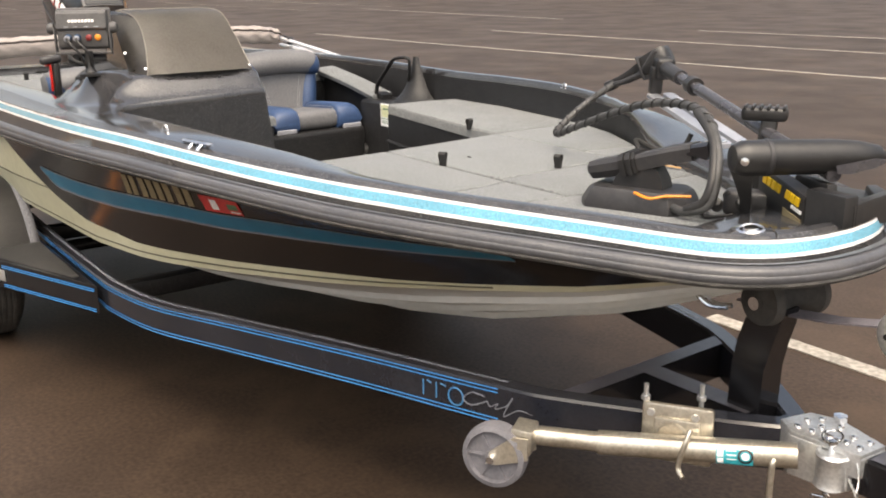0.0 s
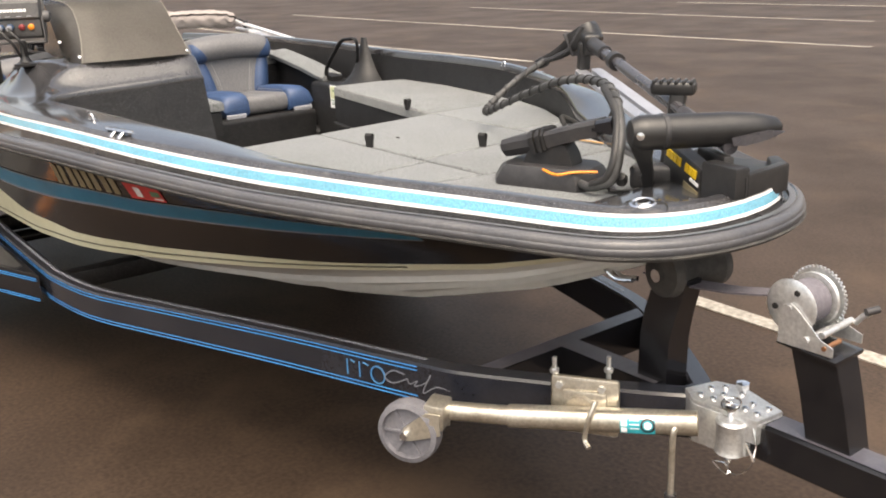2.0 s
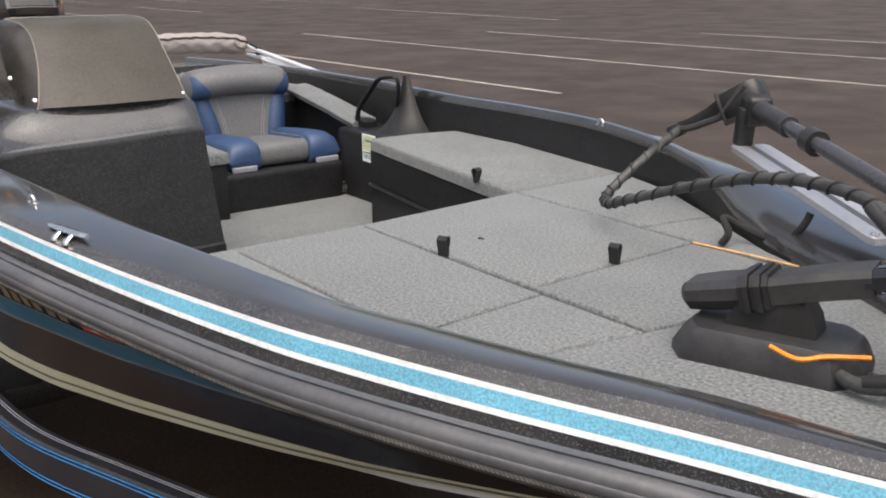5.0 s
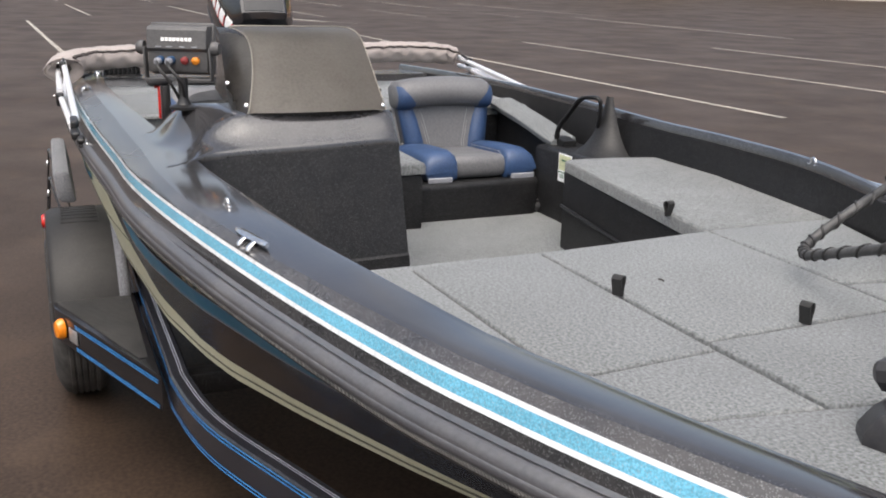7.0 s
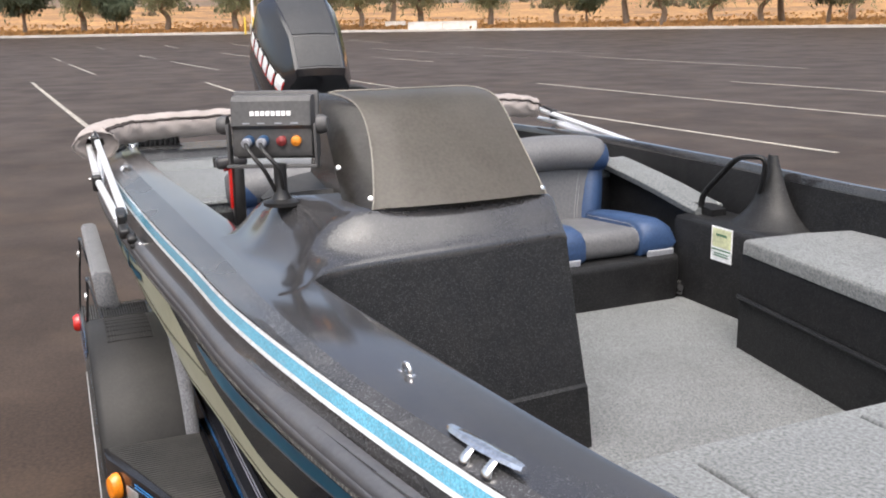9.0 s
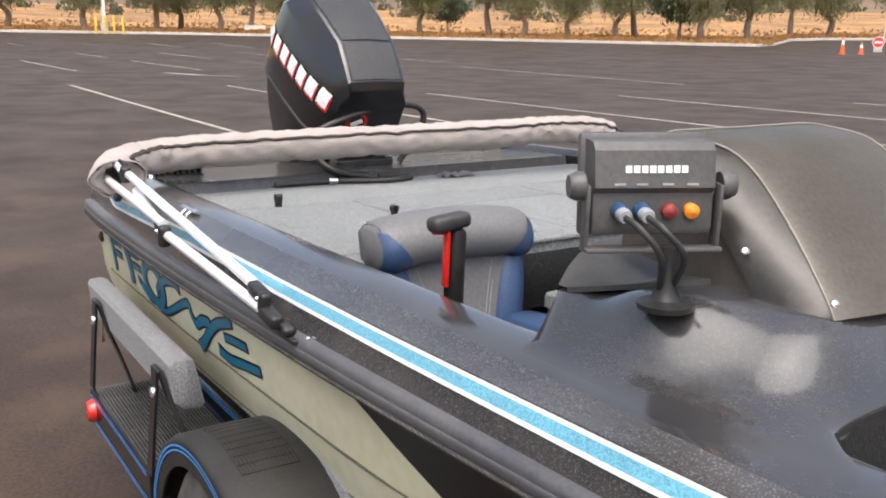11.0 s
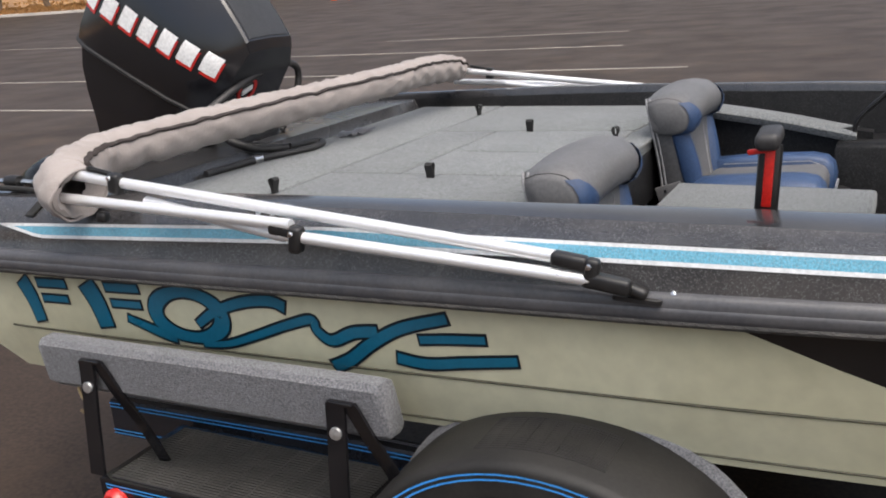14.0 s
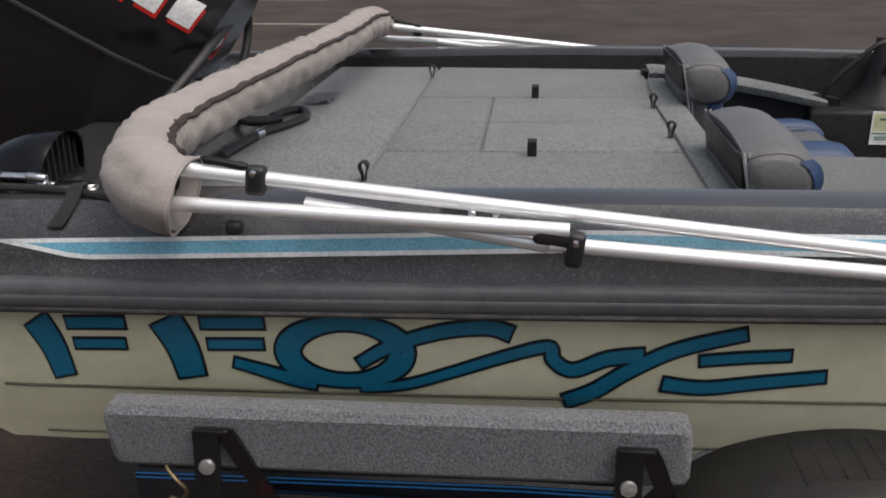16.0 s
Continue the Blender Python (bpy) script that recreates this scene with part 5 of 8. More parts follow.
bm = bmesh.new()
tube(bm, [om @ Vector((u, -w * 0.96, cowl_foot(u))) for u, w, *_ in COWL], 0.007, 6)
part("cowl_seam", bm, M_PLASTIC, cowl)
# white blocks with red shadows along the side
for k in range(7):
    u0 = 0.030 + 0.083 * k
    zc = 0.205 + 0.11 * u0
    for mat, du, dz, out, nm, lab in ((M_RED, 0.007, -0.011, 0.002, "letter_shadow", "red shadow block"), (M_LETTER, 0.0, 0.0, 0.004, "maker_block", "white maker's block")):
        bm = bmesh.new()
        rows = []
        for j in range(5):
            row = []
            for i in range(4):
                z = zc + dz - 0.036 + 0.024 * i
                u = min(u0 + du + 0.0145 * j + 0.10 * (z - zc), 0.63)
                row.append(om @ Vector((u, -cowl_y(u, z) - out, z)))
            rows.append(row)
        loft(bm, rows, False, False)
        part(nm, bm, mat, cowl, lab)
bm = bmesh.new()
turned(bm, [(0.034, 0), (0.046, 0), (0.046, 0.003), (0.034, 0.003)], om @ axis_pose((0.633, -0.05, 0.20), (1, 0, 0)), 24, False)
part("round_badge", bm, M_RED, cowl, "red ringed badge")
bm = bmesh.new()
box(bm, (0.635, -0.05, 0.20), (0.003, 0.05, 0.02), (25, 0, 0), m=om)
part("badge_bar", bm, M_LETTER, cowl)
# lower cowl and leg
bm = bmesh.new()
rows = []
for z, u0, u1, w in ((0.018, 0.004, 0.632, 0.190), (-0.05, 0.03, 0.625, 0.186), (-0.12, 0.075, 0.60, 0.18), (-0.20, 0.13, 0.57, 0.165), (-0.30, 0.185, 0.54, 0.145), (-0.42, 0.25, 0.52, 0.10), (-0.60, 0.29, 0.48, 0.065), (-0.80, 0.27, 0.47, 0.06)):
    lift = 0.10 if z > 0 else 0.0
    rows.append([om @ Vector((u, y * w, z + lift * u)) for u, y in ((u0, -0.5), (u0 + 0.05, -0.95), ((u0 + u1) / 2, -1), (u1 - 0.05, -0.88), (u1, -0.7), (u1, 0.7), (u1 - 0.05, 0.88), ((u0 + u1) / 2, 1), (u0 + 0.05, 0.95), (u0, 0.5))])
loft(bm, rows, True, True)
part("lower_cowl", bm, M_COWL, outboard, "black lower cowl and leg")
bm = bmesh.new()
turned(bm, [(0.0005, -0.2), (0.03, -0.18), (0.055, -0.05), (0.055, 0.10), (0.03, 0.2), (0.0005, 0.21)], om @ axis_pose((0.30, 0, -0.92), (1, 0, 0)), 16)
part("gearcase", bm, M_COWL, outboard)
bm = bmesh.new()
for a in (0, 120, 240):
    box(bm, (0.08, 0, 0), (0.13, 0.09, 0.012), (35, 0, 0), 0.004, m=om @ pose(0.07, 0, -0.92) @ pose(0, 0, 0, a, 0, 0) @ pose(0, 0, 0, 0, 90, 0))
part("propeller", bm, M_GALV, outboard)
bm = bmesh.new()
box(bm, (-2.99, -0.02, 0.93), (0.09, 0.26, 0.34), (0, 8, 0), 0.02)
box(bm, (-3.06, -0.02, 1.06), (0.16, 0.20, 0.16), (0, 30, 0), 0.03)
part("transom_bracket", bm, M_COWL, outboard, "black transom bracket")
for pts, r in (([(-2.96, -0.36, 1.12), (-2.91, -0.26, 1.195), (-2.89, -0.10, 1.26), (-2.90, 0.08, 1.292), (-2.91, 0.19, 1.290), (-2.92, 0.24, 1.25), (-2.93, 0.22, 1.17), (-2.95, 0.14, 1.06)], 0.0125),
               ([(-2.95, -0.18, 1.15), (-2.88, -0.24, 1.10), (-2.80, -0.20, 1.06), (-2.75, -0.10, 1.045)], 0.013)):
    bm = bmesh.new()
    tube(bm, spline(pts, 6), r, 10)
    part("rigging_hose", bm, M_CABLE, outboard, "thick black rigging hose")
hose = thing("fuel_hose", "black fuel hose looped on the rear deck carpet", "hose")
bm = bmesh.new()
tube(bm, spline([(-2.785, -0.46, RD + 0.012), (-2.775, -0.34, RD + 0.012), (-2.760, -0.21, RD + 0.012), (-2.725, -0.12, RD + 0.012), (-2.700, -0.03, RD + 0.012), (-2.715, 0.05, RD + 0.012), (-2.745, 0.08, RD + 0.012), (-2.770, 0.04, RD + 0.014), (-2.785, -0.04, RD + 0.016)], 6), 0.011, 8)
part("hose_tube", bm, M_CABLE, hose)
bm = bmesh.new()
tube(bm, [(-2.770, -0.255, RD + 0.013), (-2.763, -0.225, RD + 0.013)], 0.014, 10)
part("hose_clip", bm, M_CHROME, hose, "chrome coupling")
# stern light, vent and strap by the corner
slight = thing("stern_light", "folded chrome stern light lying along the gunwale corner", "stern light")
bm = bmesh.new()
loft(bm, [[(-2.935 + 0.062 * k * math.cos(a), -0.872 + 0.021 * k * math.sin(a), z) for a in (2 * math.pi * j / 20 for j in range(20))] for z, k in ((1.062, 1.0), (1.080, 1.0), (1.084, 0.93), (1.085, 0.4))], True, True)
base = part("light_base", bm, M_CHROME, slight, smooth=40)
for x in (-2.962, -2.902):
    bm = bmesh.new()
    turned(bm, [(0.0005, 0), (0.006, 0), (0.005, 0.003), (0.0005, 0.004)], pose(x, -0.872, 1.0835), 10)
    part("base_screw", bm, M_CHROME, base)
bm = bmesh.new()
box(bm, (-2.990, -0.872, 1.092), (0.040, 0.018, 0.020), (0, 8, 0), 0.006, 3)
part("light_hinge", bm, M_CHROME, slight)
bm = bmesh.new()
tube(bm, spline([(-2.985, -0.872, 1.094), (-3.06, -0.874, 1.096), (-3.19, -0.872, 1.094)], 4), 0.007, 8)
part("light_stem", bm, M_CHROME, slight)
bm = bmesh.new()
turned(bm, [(0.0005, 0), (0.016, 0), (0.018, 0.02), (0.015, 0.05), (0.0005, 0.054)], axis_pose((-3.06, -0.874, 1.096), (-1, 0.02, 0)), 14)
part("light_globe", bm, M_PLASTIC, slight, "black lamp cap")
vent = thing("bilge_vent", "black clamshell vent with slats on the stern deck", "vent")
bm = bmesh.new()
rows = []
for f in (0.0, 0.06, 0.15, 0.3, 0.5, 0.7, 0.86, 0.96, 1.0):
    half = 0.094 * math.sin(math.pi * min(0.62, 0.05 + 0.55 * f))
    tall = 0.098 * math.sin(math.pi * min(0.56, 0.04 + 0.52 * f))
    rows.append([(-3.235 + 0.225 * f + 0.02 * math.sin(math.pi * q), -0.745 - half * math.cos(math.pi * q), 1.048 + 0.008 + tall * math.sin(math.pi * q) ** 0.8) for q in (k / 14 for k in range(15))])
loft(bm, rows, False, False)
bmesh.ops.solidify(bm, geom=bm.faces[:], thickness=0.004)
body = part("vent_body", bm, M_COWL, vent, "gloss black vent shell", smooth=50)
bm = bmesh.new()
slab(bm, [(-3.24, -0.77), (-3.20, -0.835), (-3.02, -0.845), (-3.0, -0.80), (-3.0, -0.69), (-3.02, -0.645), (-3.20, -0.655), (-3.24, -0.72)], 1.046, 1.058, 0.003)
part("vent_base", bm, M_PLASTIC, vent)
# Black sheet stands in for the shaded hollow behind the slats.
bm = bmesh.new()
loft(bm, [[(x, -0.745 - 0.082 * math.cos(math.pi * q), 1.057 + 0.078 * math.sin(math.pi * q) ** 0.8) for q in (k / 14 for k in range(15))] for x in (-3.045, -3.040)], True, True)
part("vent_back", bm, M_HULL, vent, "black sheet painted as the shaded hollow behind the slats")
for k in range(7):
    y = -0.811 + 0.022 * k
    top = 0.092 * max(0.05, 1 - ((y + 0.745) / 0.094) ** 2) ** 0.5
    bm = bmesh.new()
    loft(bm, [[(-3.036, y, z0), (-3.012, y, z0), (-3.012, y + 0.004, z0), (-3.036, y + 0.004, z0)] for z0 in (1.056, 1.056 + top)], True, True)
    part("vent_slat", bm, M_GREYPLASTIC, body)
strap = thing("tie_strap", "black tie strap lying over the stern gunwale", "strap")
bm = bmesh.new()
tube(bm, spline([(-3.20, -0.897, 1.080), (-3.05, -0.898, 1.082), (-2.93, -0.905, 1.080), (-2.84, -0.925, 1.076), (-2.79, -0.945, 1.072)], 6), 0.008, 8)
part("strap_roll", bm, M_WEBBING, strap)
bm = bmesh.new()
loft(bm, [[(x0 - 0.013, y, z), (x0 + 0.013, y + 0.002, z), (x0 + 0.013, y + 0.002, z + 0.004), (x0 - 0.013, y, z + 0.004)] for x0, y, z in ((-2.895, -0.895, 1.088), (-2.893, -0.918, 1.090), (-2.893, -0.945, 1.068), (-2.898, -0.968, 1.052), (-2.905, -0.988, 1.036))], True, True)
part("strap_tail", bm, M_WEBBING, strap, "black webbing tail")

# ---- folded bimini top ----
bimini = thing("bimini_top", "folded bimini top in a taupe canvas boot with bright tubes", "bimini top")
axis = spline([(-2.648, -1.035, 1.120), (-2.680, -1.035, 1.128), (-2.722, -1.010, 1.145), (-2.755, -0.92, 1.164), (-2.757, -0.80, 1.175), (-2.735, -0.45, 1.183), (-2.705, 0.0, 1.188), (-2.672, 0.45, 1.193), (-2.675, 0.73, 1.196), (-2.665, 0.94, 1.185), (-2.655, 1.02, 1.165)], 20)
rows = []
along = 0.0
for i, p in enumerate(axis):
    f = i / (len(axis) - 1)
    along += (p - axis[max(i - 1, 0)]).length
    t = (axis[min(i + 1, len(axis) - 1)] - axis[max(i - 1, 0)]).normalized()
    side = t.cross(Vector((0, 0, 1))).normalized()
    up = side.cross(t)
    rad = interp(f, [0, 0.03, 0.10, 0.20, 0.30, 0.5, 0.85, 0.97, 1], [0.060, 0.062, 0.064, 0.062, 0.056, 0.052, 0.053, 0.047, 0.036])
    wide = interp(f, [0, 0.05, 0.14, 0.25], [1.42, 1.32, 1.10, 1.0])
    ring = []
    for k in range(28):
        a = 2 * math.pi * k / 28
        c_, s_ = math.cos(a), math.sin(a)
        lump = 0.0045 * noise.noise(Vector((along * 9, c_ * 1.3, s_ * 1.3)))
        crease = 0.0055 * (0.5 - abs(noise.noise(Vector((along * 30 + 1.6 * c_ + 0.8 * s_, c_ * 1.2, s_ * 1.2)))) * 2.2) * interp(f, [0, 0.2, 0.3, 1], [0.45, 0.6, 1.0, 1.3])
        diag = 0.0026 * math.sin(along * 62 + a * 2.5 + 3 * noise.noise(Vector((along * 4, a, 0))))
        pucker = 0.0045 * max(0.0, math.cos(a - 0.45)) ** 6 * noise.noise(Vector((along * 46, 4.0, 1.0))) * interp(f, [0, 0.15, 0.25, 1], [0, 0.3, 1.0, 1.0])
        sag = 1.10 if s_ < 0 else 0.95
        r_ = rad + lump + crease + diag + pucker
        ring.append(p + side * c_ * r_ * wide + up * s_ * r_ * sag)
    rows.append(ring)
bm = bmesh.new()
loft(bm, rows, True, False)
boot = part("canvas_boot", bm, M_FABRIC, bimini, "wrinkled taupe canvas boot", smooth=55)
bm = bmesh.new()
tube(bm, [p + (r[2].lerp(r[3], 0.5 + 0.45 * noise.noise(Vector((i * 0.31, 2.0, 0.0)))) - p) * 1.008 for i, (r, p) in enumerate(zip(rows[14:], axis[14:]))], 0.0052, 6, flat=1.6)
part("boot_zip", bm, M_BINDING, boot, "dark brown zip binding")
bm = bmesh.new()
tube(bm, [p + (q - p) * 1.004 for q, p in zip(rows[0] + rows[0][:1], [axis[0]] * 29)], 0.003, 6)
part("boot_hem", bm, M_FABRIC, boot, "stitched hem of the boot's mouth")
bm = bmesh.new()
loft(bm, [[axis[k * 4] + (q - axis[k * 4]) * (0.93 - 0.12 * k) + Vector((0, 0, 0.012 * noise.noise(Vector((j * 0.6, k, 1))))) for j, q in enumerate(rows[k * 4])] for k in range(5)], True, False)
part("folded_canvas", bm, M_FABRIC, boot, "folded canvas inside the boot")
for s in (-1, 1):
    for a, b in (((-1.475, s * 1.025, 1.043), (-2.66, s * 1.035, 1.161)), ((-1.40, s * 1.035, 1.008), (-2.06, s * 1.066, 1.062)), ((-2.03, s * 1.068, 1.084), (-2.70, s * 1.060, 1.112)), ((-2.06, s * 1.055, 1.055), (-2.45, s * 1.03, 1.105))):
        bm = bmesh.new()
        tube(bm, [a, Vector(a).lerp(Vector(b), 0.5), b], 0.0125, 12)
        part("frame_tube", bm, M_ALU, bimini, "bright aluminium tube")
    for c, sz, rot in (((-2.045, s * 1.066, 1.072), (0.10, 0.034, 0.034), (0, 8, 0)), ((-2.02, s * 1.07, 1.055), (0.034, 0.036, 0.07), (0, 8, 0)), ((-1.46, s * 1.032, 1.04), (0.085, 0.036, 0.036), (0, 8, 0)),
                       ((-1.39, s * 1.034, 1.005), (0.10, 0.036, 0.036), (0, 8, 0)), ((-1.42, s * 1.036, 1.022), (0.034, 0.03, 0.07), (0, 10, 0)), ((-1.345, s * 1.018, 0.99), (0.05, 0.034, 0.026), (0, 20, 0)),
                       ((-1.345, s * 1.01, 0.974), (0.11, 0.04, 0.01), (0, 3, 0)), ((-2.525, s * 1.04, 1.146), (0.04, 0.036, 0.060), (0, 6, 0)), ((-2.575, s * 1.035, 1.172), (0.10, 0.014, 0.014), (0, 10, 0)), ((-2.56, s * 1.06, 1.072), (0.035, 0.03, 0.03), (0, 0, 0))):
        bm = bmesh.new()
        box(bm, c, [v * 0.8 for v in sz], rot, 0.008, 3)
        clamp = part("tube_clamp", bm, M_PLASTIC, bimini, "black nylon clamp")
        if sz[2] > 0.05:
            bm = bmesh.new()
            turned(bm, [(0.0005, 0), (0.006, 0), (0.005, 0.004), (0.0005, 0.005)], axis_pose((c[0], c[1] + s * sz[1] / 2, c[2] + 0.015), (0, s, 0)), 10)
            part("clamp_screw", bm, M_CHROME, clamp, "steel screw")
    bm = bmesh.new()
    turned(bm, [(0.0005, 0), (0.006, 0), (0.005, 0.004), (0.0005, 0.005)], axis_pose((-1.285, s * 1.0, 0.983), (0, s, 0.5)), 10)
    part("rail_snap", bm, M_CHROME, bimini, "steel snap stud")
rag = thing("rag", "crumpled pale grey cloth lying on the rear deck", "cloth")
bm = bmesh.new()
loft(bm, [[(-2.76 + 0.08 * i / 6, 0.20 + 0.15 * j / 6, RD + 0.004 + 0.03 * abs(noise.noise(Vector((i * 0.7, j * 0.7, 2))))) for j in range(7)] for i in range(7)], False, False)
bmesh.ops.solidify(bm, geom=bm.faces[:], thickness=0.003)
part("cloth_sheet", bm, M_SHELL, rag, smooth=80)

# ---- trailer ----
trailer = thing("boat_trailer", "black single-axle boat trailer with blue pinstripes", "trailer")


def frame_z(x):
    """Height of the trailer frame's top: it rises towards the tongue."""
    return interp(x, [-2.9, -2.0, -1.2, -0.5, 0.05, 0.6, 1.0, 1.33, 1.6, 2.0, 3.6], [0.480, 0.496, 0.476, 0.473, 0.488, 0.515, 0.534, 0.548, 0.556, 0.561, 0.578])


FRAME_H = 0.110


def rail_path(s):
    pts = ((-2.88, 0.875), (-1.5, 0.875), (-0.50, 0.865), (-0.28, 0.862), (0.02, 0.818), (0.40, 0.695), (0.85, 0.545), (1.33, 0.395), (1.46, 0.340), (1.65, 0.222), (1.80, 0.115), (1.89, 0.045))
    return spline([(x, s * y, 0) for x, y in pts], 5)


def beam(path, zt, h, w, mat, name, parent, label="", bev=True):
    """A box beam along a plan path, with its top at zt(x)."""
    bm = bmesh.new()
    rows = []
    for i, p in enumerate(path):
        t = path[min(i + 1, len(path) - 1)] - path[max(i - 1, 0)]
        n = Vector((-t.y, t.x, 0)).normalized()
        z = zt(p.x)
        c = 0.006
        rows.append([Vector((p.x, p.y, z + dz)) + n * d for d, dz in ((-w / 2 + c, 0), (w / 2 - c, 0), (w / 2, -c), (w / 2, -h + c), (w / 2 - c, -h), (-w / 2 + c, -h), (-w / 2, -h + c), (-w / 2, -c))])
    loft(bm, rows, True, True)
    return part(name, bm, mat, parent, label)


for s in (-1, 1):
    path = rail_path(s)
    fr = beam([p - Vector((0, s * 0.03, 0)) for p in path], frame_z, FRAME_H, 0.054, M_RAIL, "frame_rail", trailer, "glossy blue-black frame rail")
    for dz in (0.0068, 0.0168, 0.0872, 0.0972):
        bm = bmesh.new()
        rows = []
        for i, p in enumerate(path):
            if p.x > 1.36:
                continue
            t = path[min(i + 1, len(path) - 1)] - path[max(i - 1, 0)]
            n = Vector((-t.y, t.x, 0)).normalized()
            n = n if n.y * s > 0 else -n
            q = p + n * 0.0022 - Vector((0, s * 0.003, 0))
            rows.append([Vector((q.x, q.y, frame_z(p.x) - dz)), Vector((q.x, q.y, frame_z(p.x) - dz - 0.0034))])
        loft(bm, rows, False, False)
        part("pinstripe", bm, M_PINSTRIPE, fr, "thin blue pinstripe")
    for d in (0.030, 0.0365):
        bm = bmesh.new()
        loft(bm, [[Vector((p.x, p.y - s * (d + e), frame_z(p.x) + 0.0015)) for e in (0, 0.0026)] for p in path if p.x < 1.36], False, False)
        part("pinstripe", bm, M_TOPSTRIPE, fr, "thin silver pinstripe")
# emblem on the starboard rail: plain strokes
path = rail_path(-1)


def rail_mark(pts, r, mat, lab):
    bm = bmesh.new()
    out = []
    for u, v in pts:
        x = 1.112 + u * 0.74
        y = -interp(x, [0.85, 1.33, 1.46, 1.65], [0.545, 0.395, 0.340, 0.222])
        out.append((x, y - 0.0035, frame_z(x) - 0.024 - 0.058 * (1 - v)))
    tube(bm, out, r, 5)
    part("rail_emblem", bm, mat, trailer, lab)


rail_mark([(0.0, 0.15), (0.0, 0.9)], 0.0020, M_INKBLUE, "blue emblem stroke")
rail_mark(smooth2([(0.016, 0.9), (0.034, 0.82)]), 0.0020, M_INKBLUE, "blue emblem stroke")
rail_mark([(0.055, 0.15), (0.055, 0.9)], 0.0020, M_INKBLUE, "blue emblem stroke")
rail_mark(smooth2([(0.072, 0.9), (0.095, 0.82)]), 0.0020, M_INKBLUE, "blue emblem stroke")
rail_mark([(0.135 + 0.03 * math.cos(a), 0.45 + 0.42 * math.sin(a)) for a in (2 * math.pi * k / 14 for k in range(15))], 0.0022, M_INKBLUE, "blue emblem ring")
rail_mark(smooth2([(0.25, 0.80), (0.20, 0.85), (0.165, 0.45), (0.20, 0.25), (0.26, 0.62)]), 0.0019, M_INKGREY, "silver emblem sweep")
rail_mark(smooth2([(0.26, 0.62), (0.27, 0.4), (0.30, 0.62), (0.29, 0.35), (0.33, 0.6), (0.35, 1.0), (0.32, 0.1), (0.37, 0.5), (0.42, 0.45)]), 0.0017, M_INKGREY, "silver emblem sweep")

# cross members and the nose of the frame
for x, y0, y1 in ((-2.3, -0.86, 0.86), (-1.55, -0.86, 0.86), (-0.5, -0.85, 0.85)):
    bm = bmesh.new()
    box(bm, (x, 0, frame_z(x) - 0.10), (0.07, y1 - y0, 0.07), bev=0.006)
    part("cross_member", bm, M_LINER, trailer)
for a, b, w, h, mat in (((1.472, -0.30, 0.0), (1.472, 0.30, 0.0), 0.048, 0.095, M_PAINT), ((1.45, -0.022, 0), (1.80, -0.022, 0), 0.062, 0.085, M_PAINT)):
    bm = bmesh.new()
    A, B = Vector(a), Vector(b)
    d = (B - A).normalized()
    n = Vector((-d.y, d.x, 0)) * w / 2
    rows = []
    for p in (A, B):
        z = frame_z(p.x) - 0.006
        rows.append([p + n + Vector((0, 0, z)), p - n + Vector((0, 0, z)), p - n + Vector((0, 0, z - h)), p + n + Vector((0, 0, z - h))])
    loft(bm, rows, True, True)
    cm = part("nose_brace", bm, mat, trailer, "black nose brace")
    # Lighter sheet over the brace: its top's sky sheen put into colour.
    bm = bmesh.new()
    loft(bm, [[r[0] + Vector((0, 0, 0.003)), r[1] + Vector((0, 0, 0.003))] for r in rows], False, False)
    part("brace_top", bm, M_PAINTTOP, cm)
# bow stop post, roller and strap
bm = bmesh.new()
loft(bm, [[(cx - l / 2, -w / 2, z), (cx + l / 2, -w / 2, z), (cx + l / 2, w / 2, z), (cx - l / 2, w / 2, z)] for cx, l, w, z in ((1.775, 0.085, 0.075, 0.46), (1.782, 0.083, 0.072, 0.66), (1.792, 0.088, 0.066, 0.72), (1.806, 0.088, 0.062, 0.77), (1.82, 0.070, 0.058, 0.81))], True, True)
part("bow_post", bm, M_PAINT, trailer, "black bow stop post")
bm = bmesh.new()
turned(bm, [(0.014, -0.085), (0.052, -0.083), (0.056, -0.06), (0.036, -0.035), (0.030, 0), (0.036, 0.035), (0.056, 0.06), (0.052, 0.083), (0.014, 0.085)], axis_pose((1.82, 0.03, 0.825), (0.15, 1, 0)), 22)
part("bow_roller", bm, M_TYRE, trailer, "black rubber bow roller")
bm = bmesh.new()
turned(bm, [(0.0005, -0.10), (0.015, -0.10), (0.015, 0.10), (0.0005, 0.10)], axis_pose((1.82, 0.03, 0.825), (0.15, 1, 0)), 12)
part("roller_bolt", bm, M_CHROME, trailer, "bright roller bolt")
for dy in (-0.07, -0.05):
    bm = bmesh.new()
    tube(bm, spline([(1.63, dy * 0.4, 0.85), (1.655, dy, 0.815), (1.69, dy, 0.79), (1.735, dy * 0.9, 0.795)], 4), 0.006, 8)
    part("bow_eye", bm, M_CHROME, trailer, "steel bow eye and hook")
bm = bmesh.new()
loft(bm, [[(x, -0.03 + 0.02, z), (x, 0.03 + 0.02, z - 0.002), (x, 0.03 + 0.02, z - 0.005), (x, -0.01, z - 0.004)] for x, z in ((1.72, 0.80), (1.82, 0.795), (1.95, 0.812), (2.10, 0.845))], True, True)
part("winch_strap", bm, M_STRAP, trailer, "faded grey winch strap")
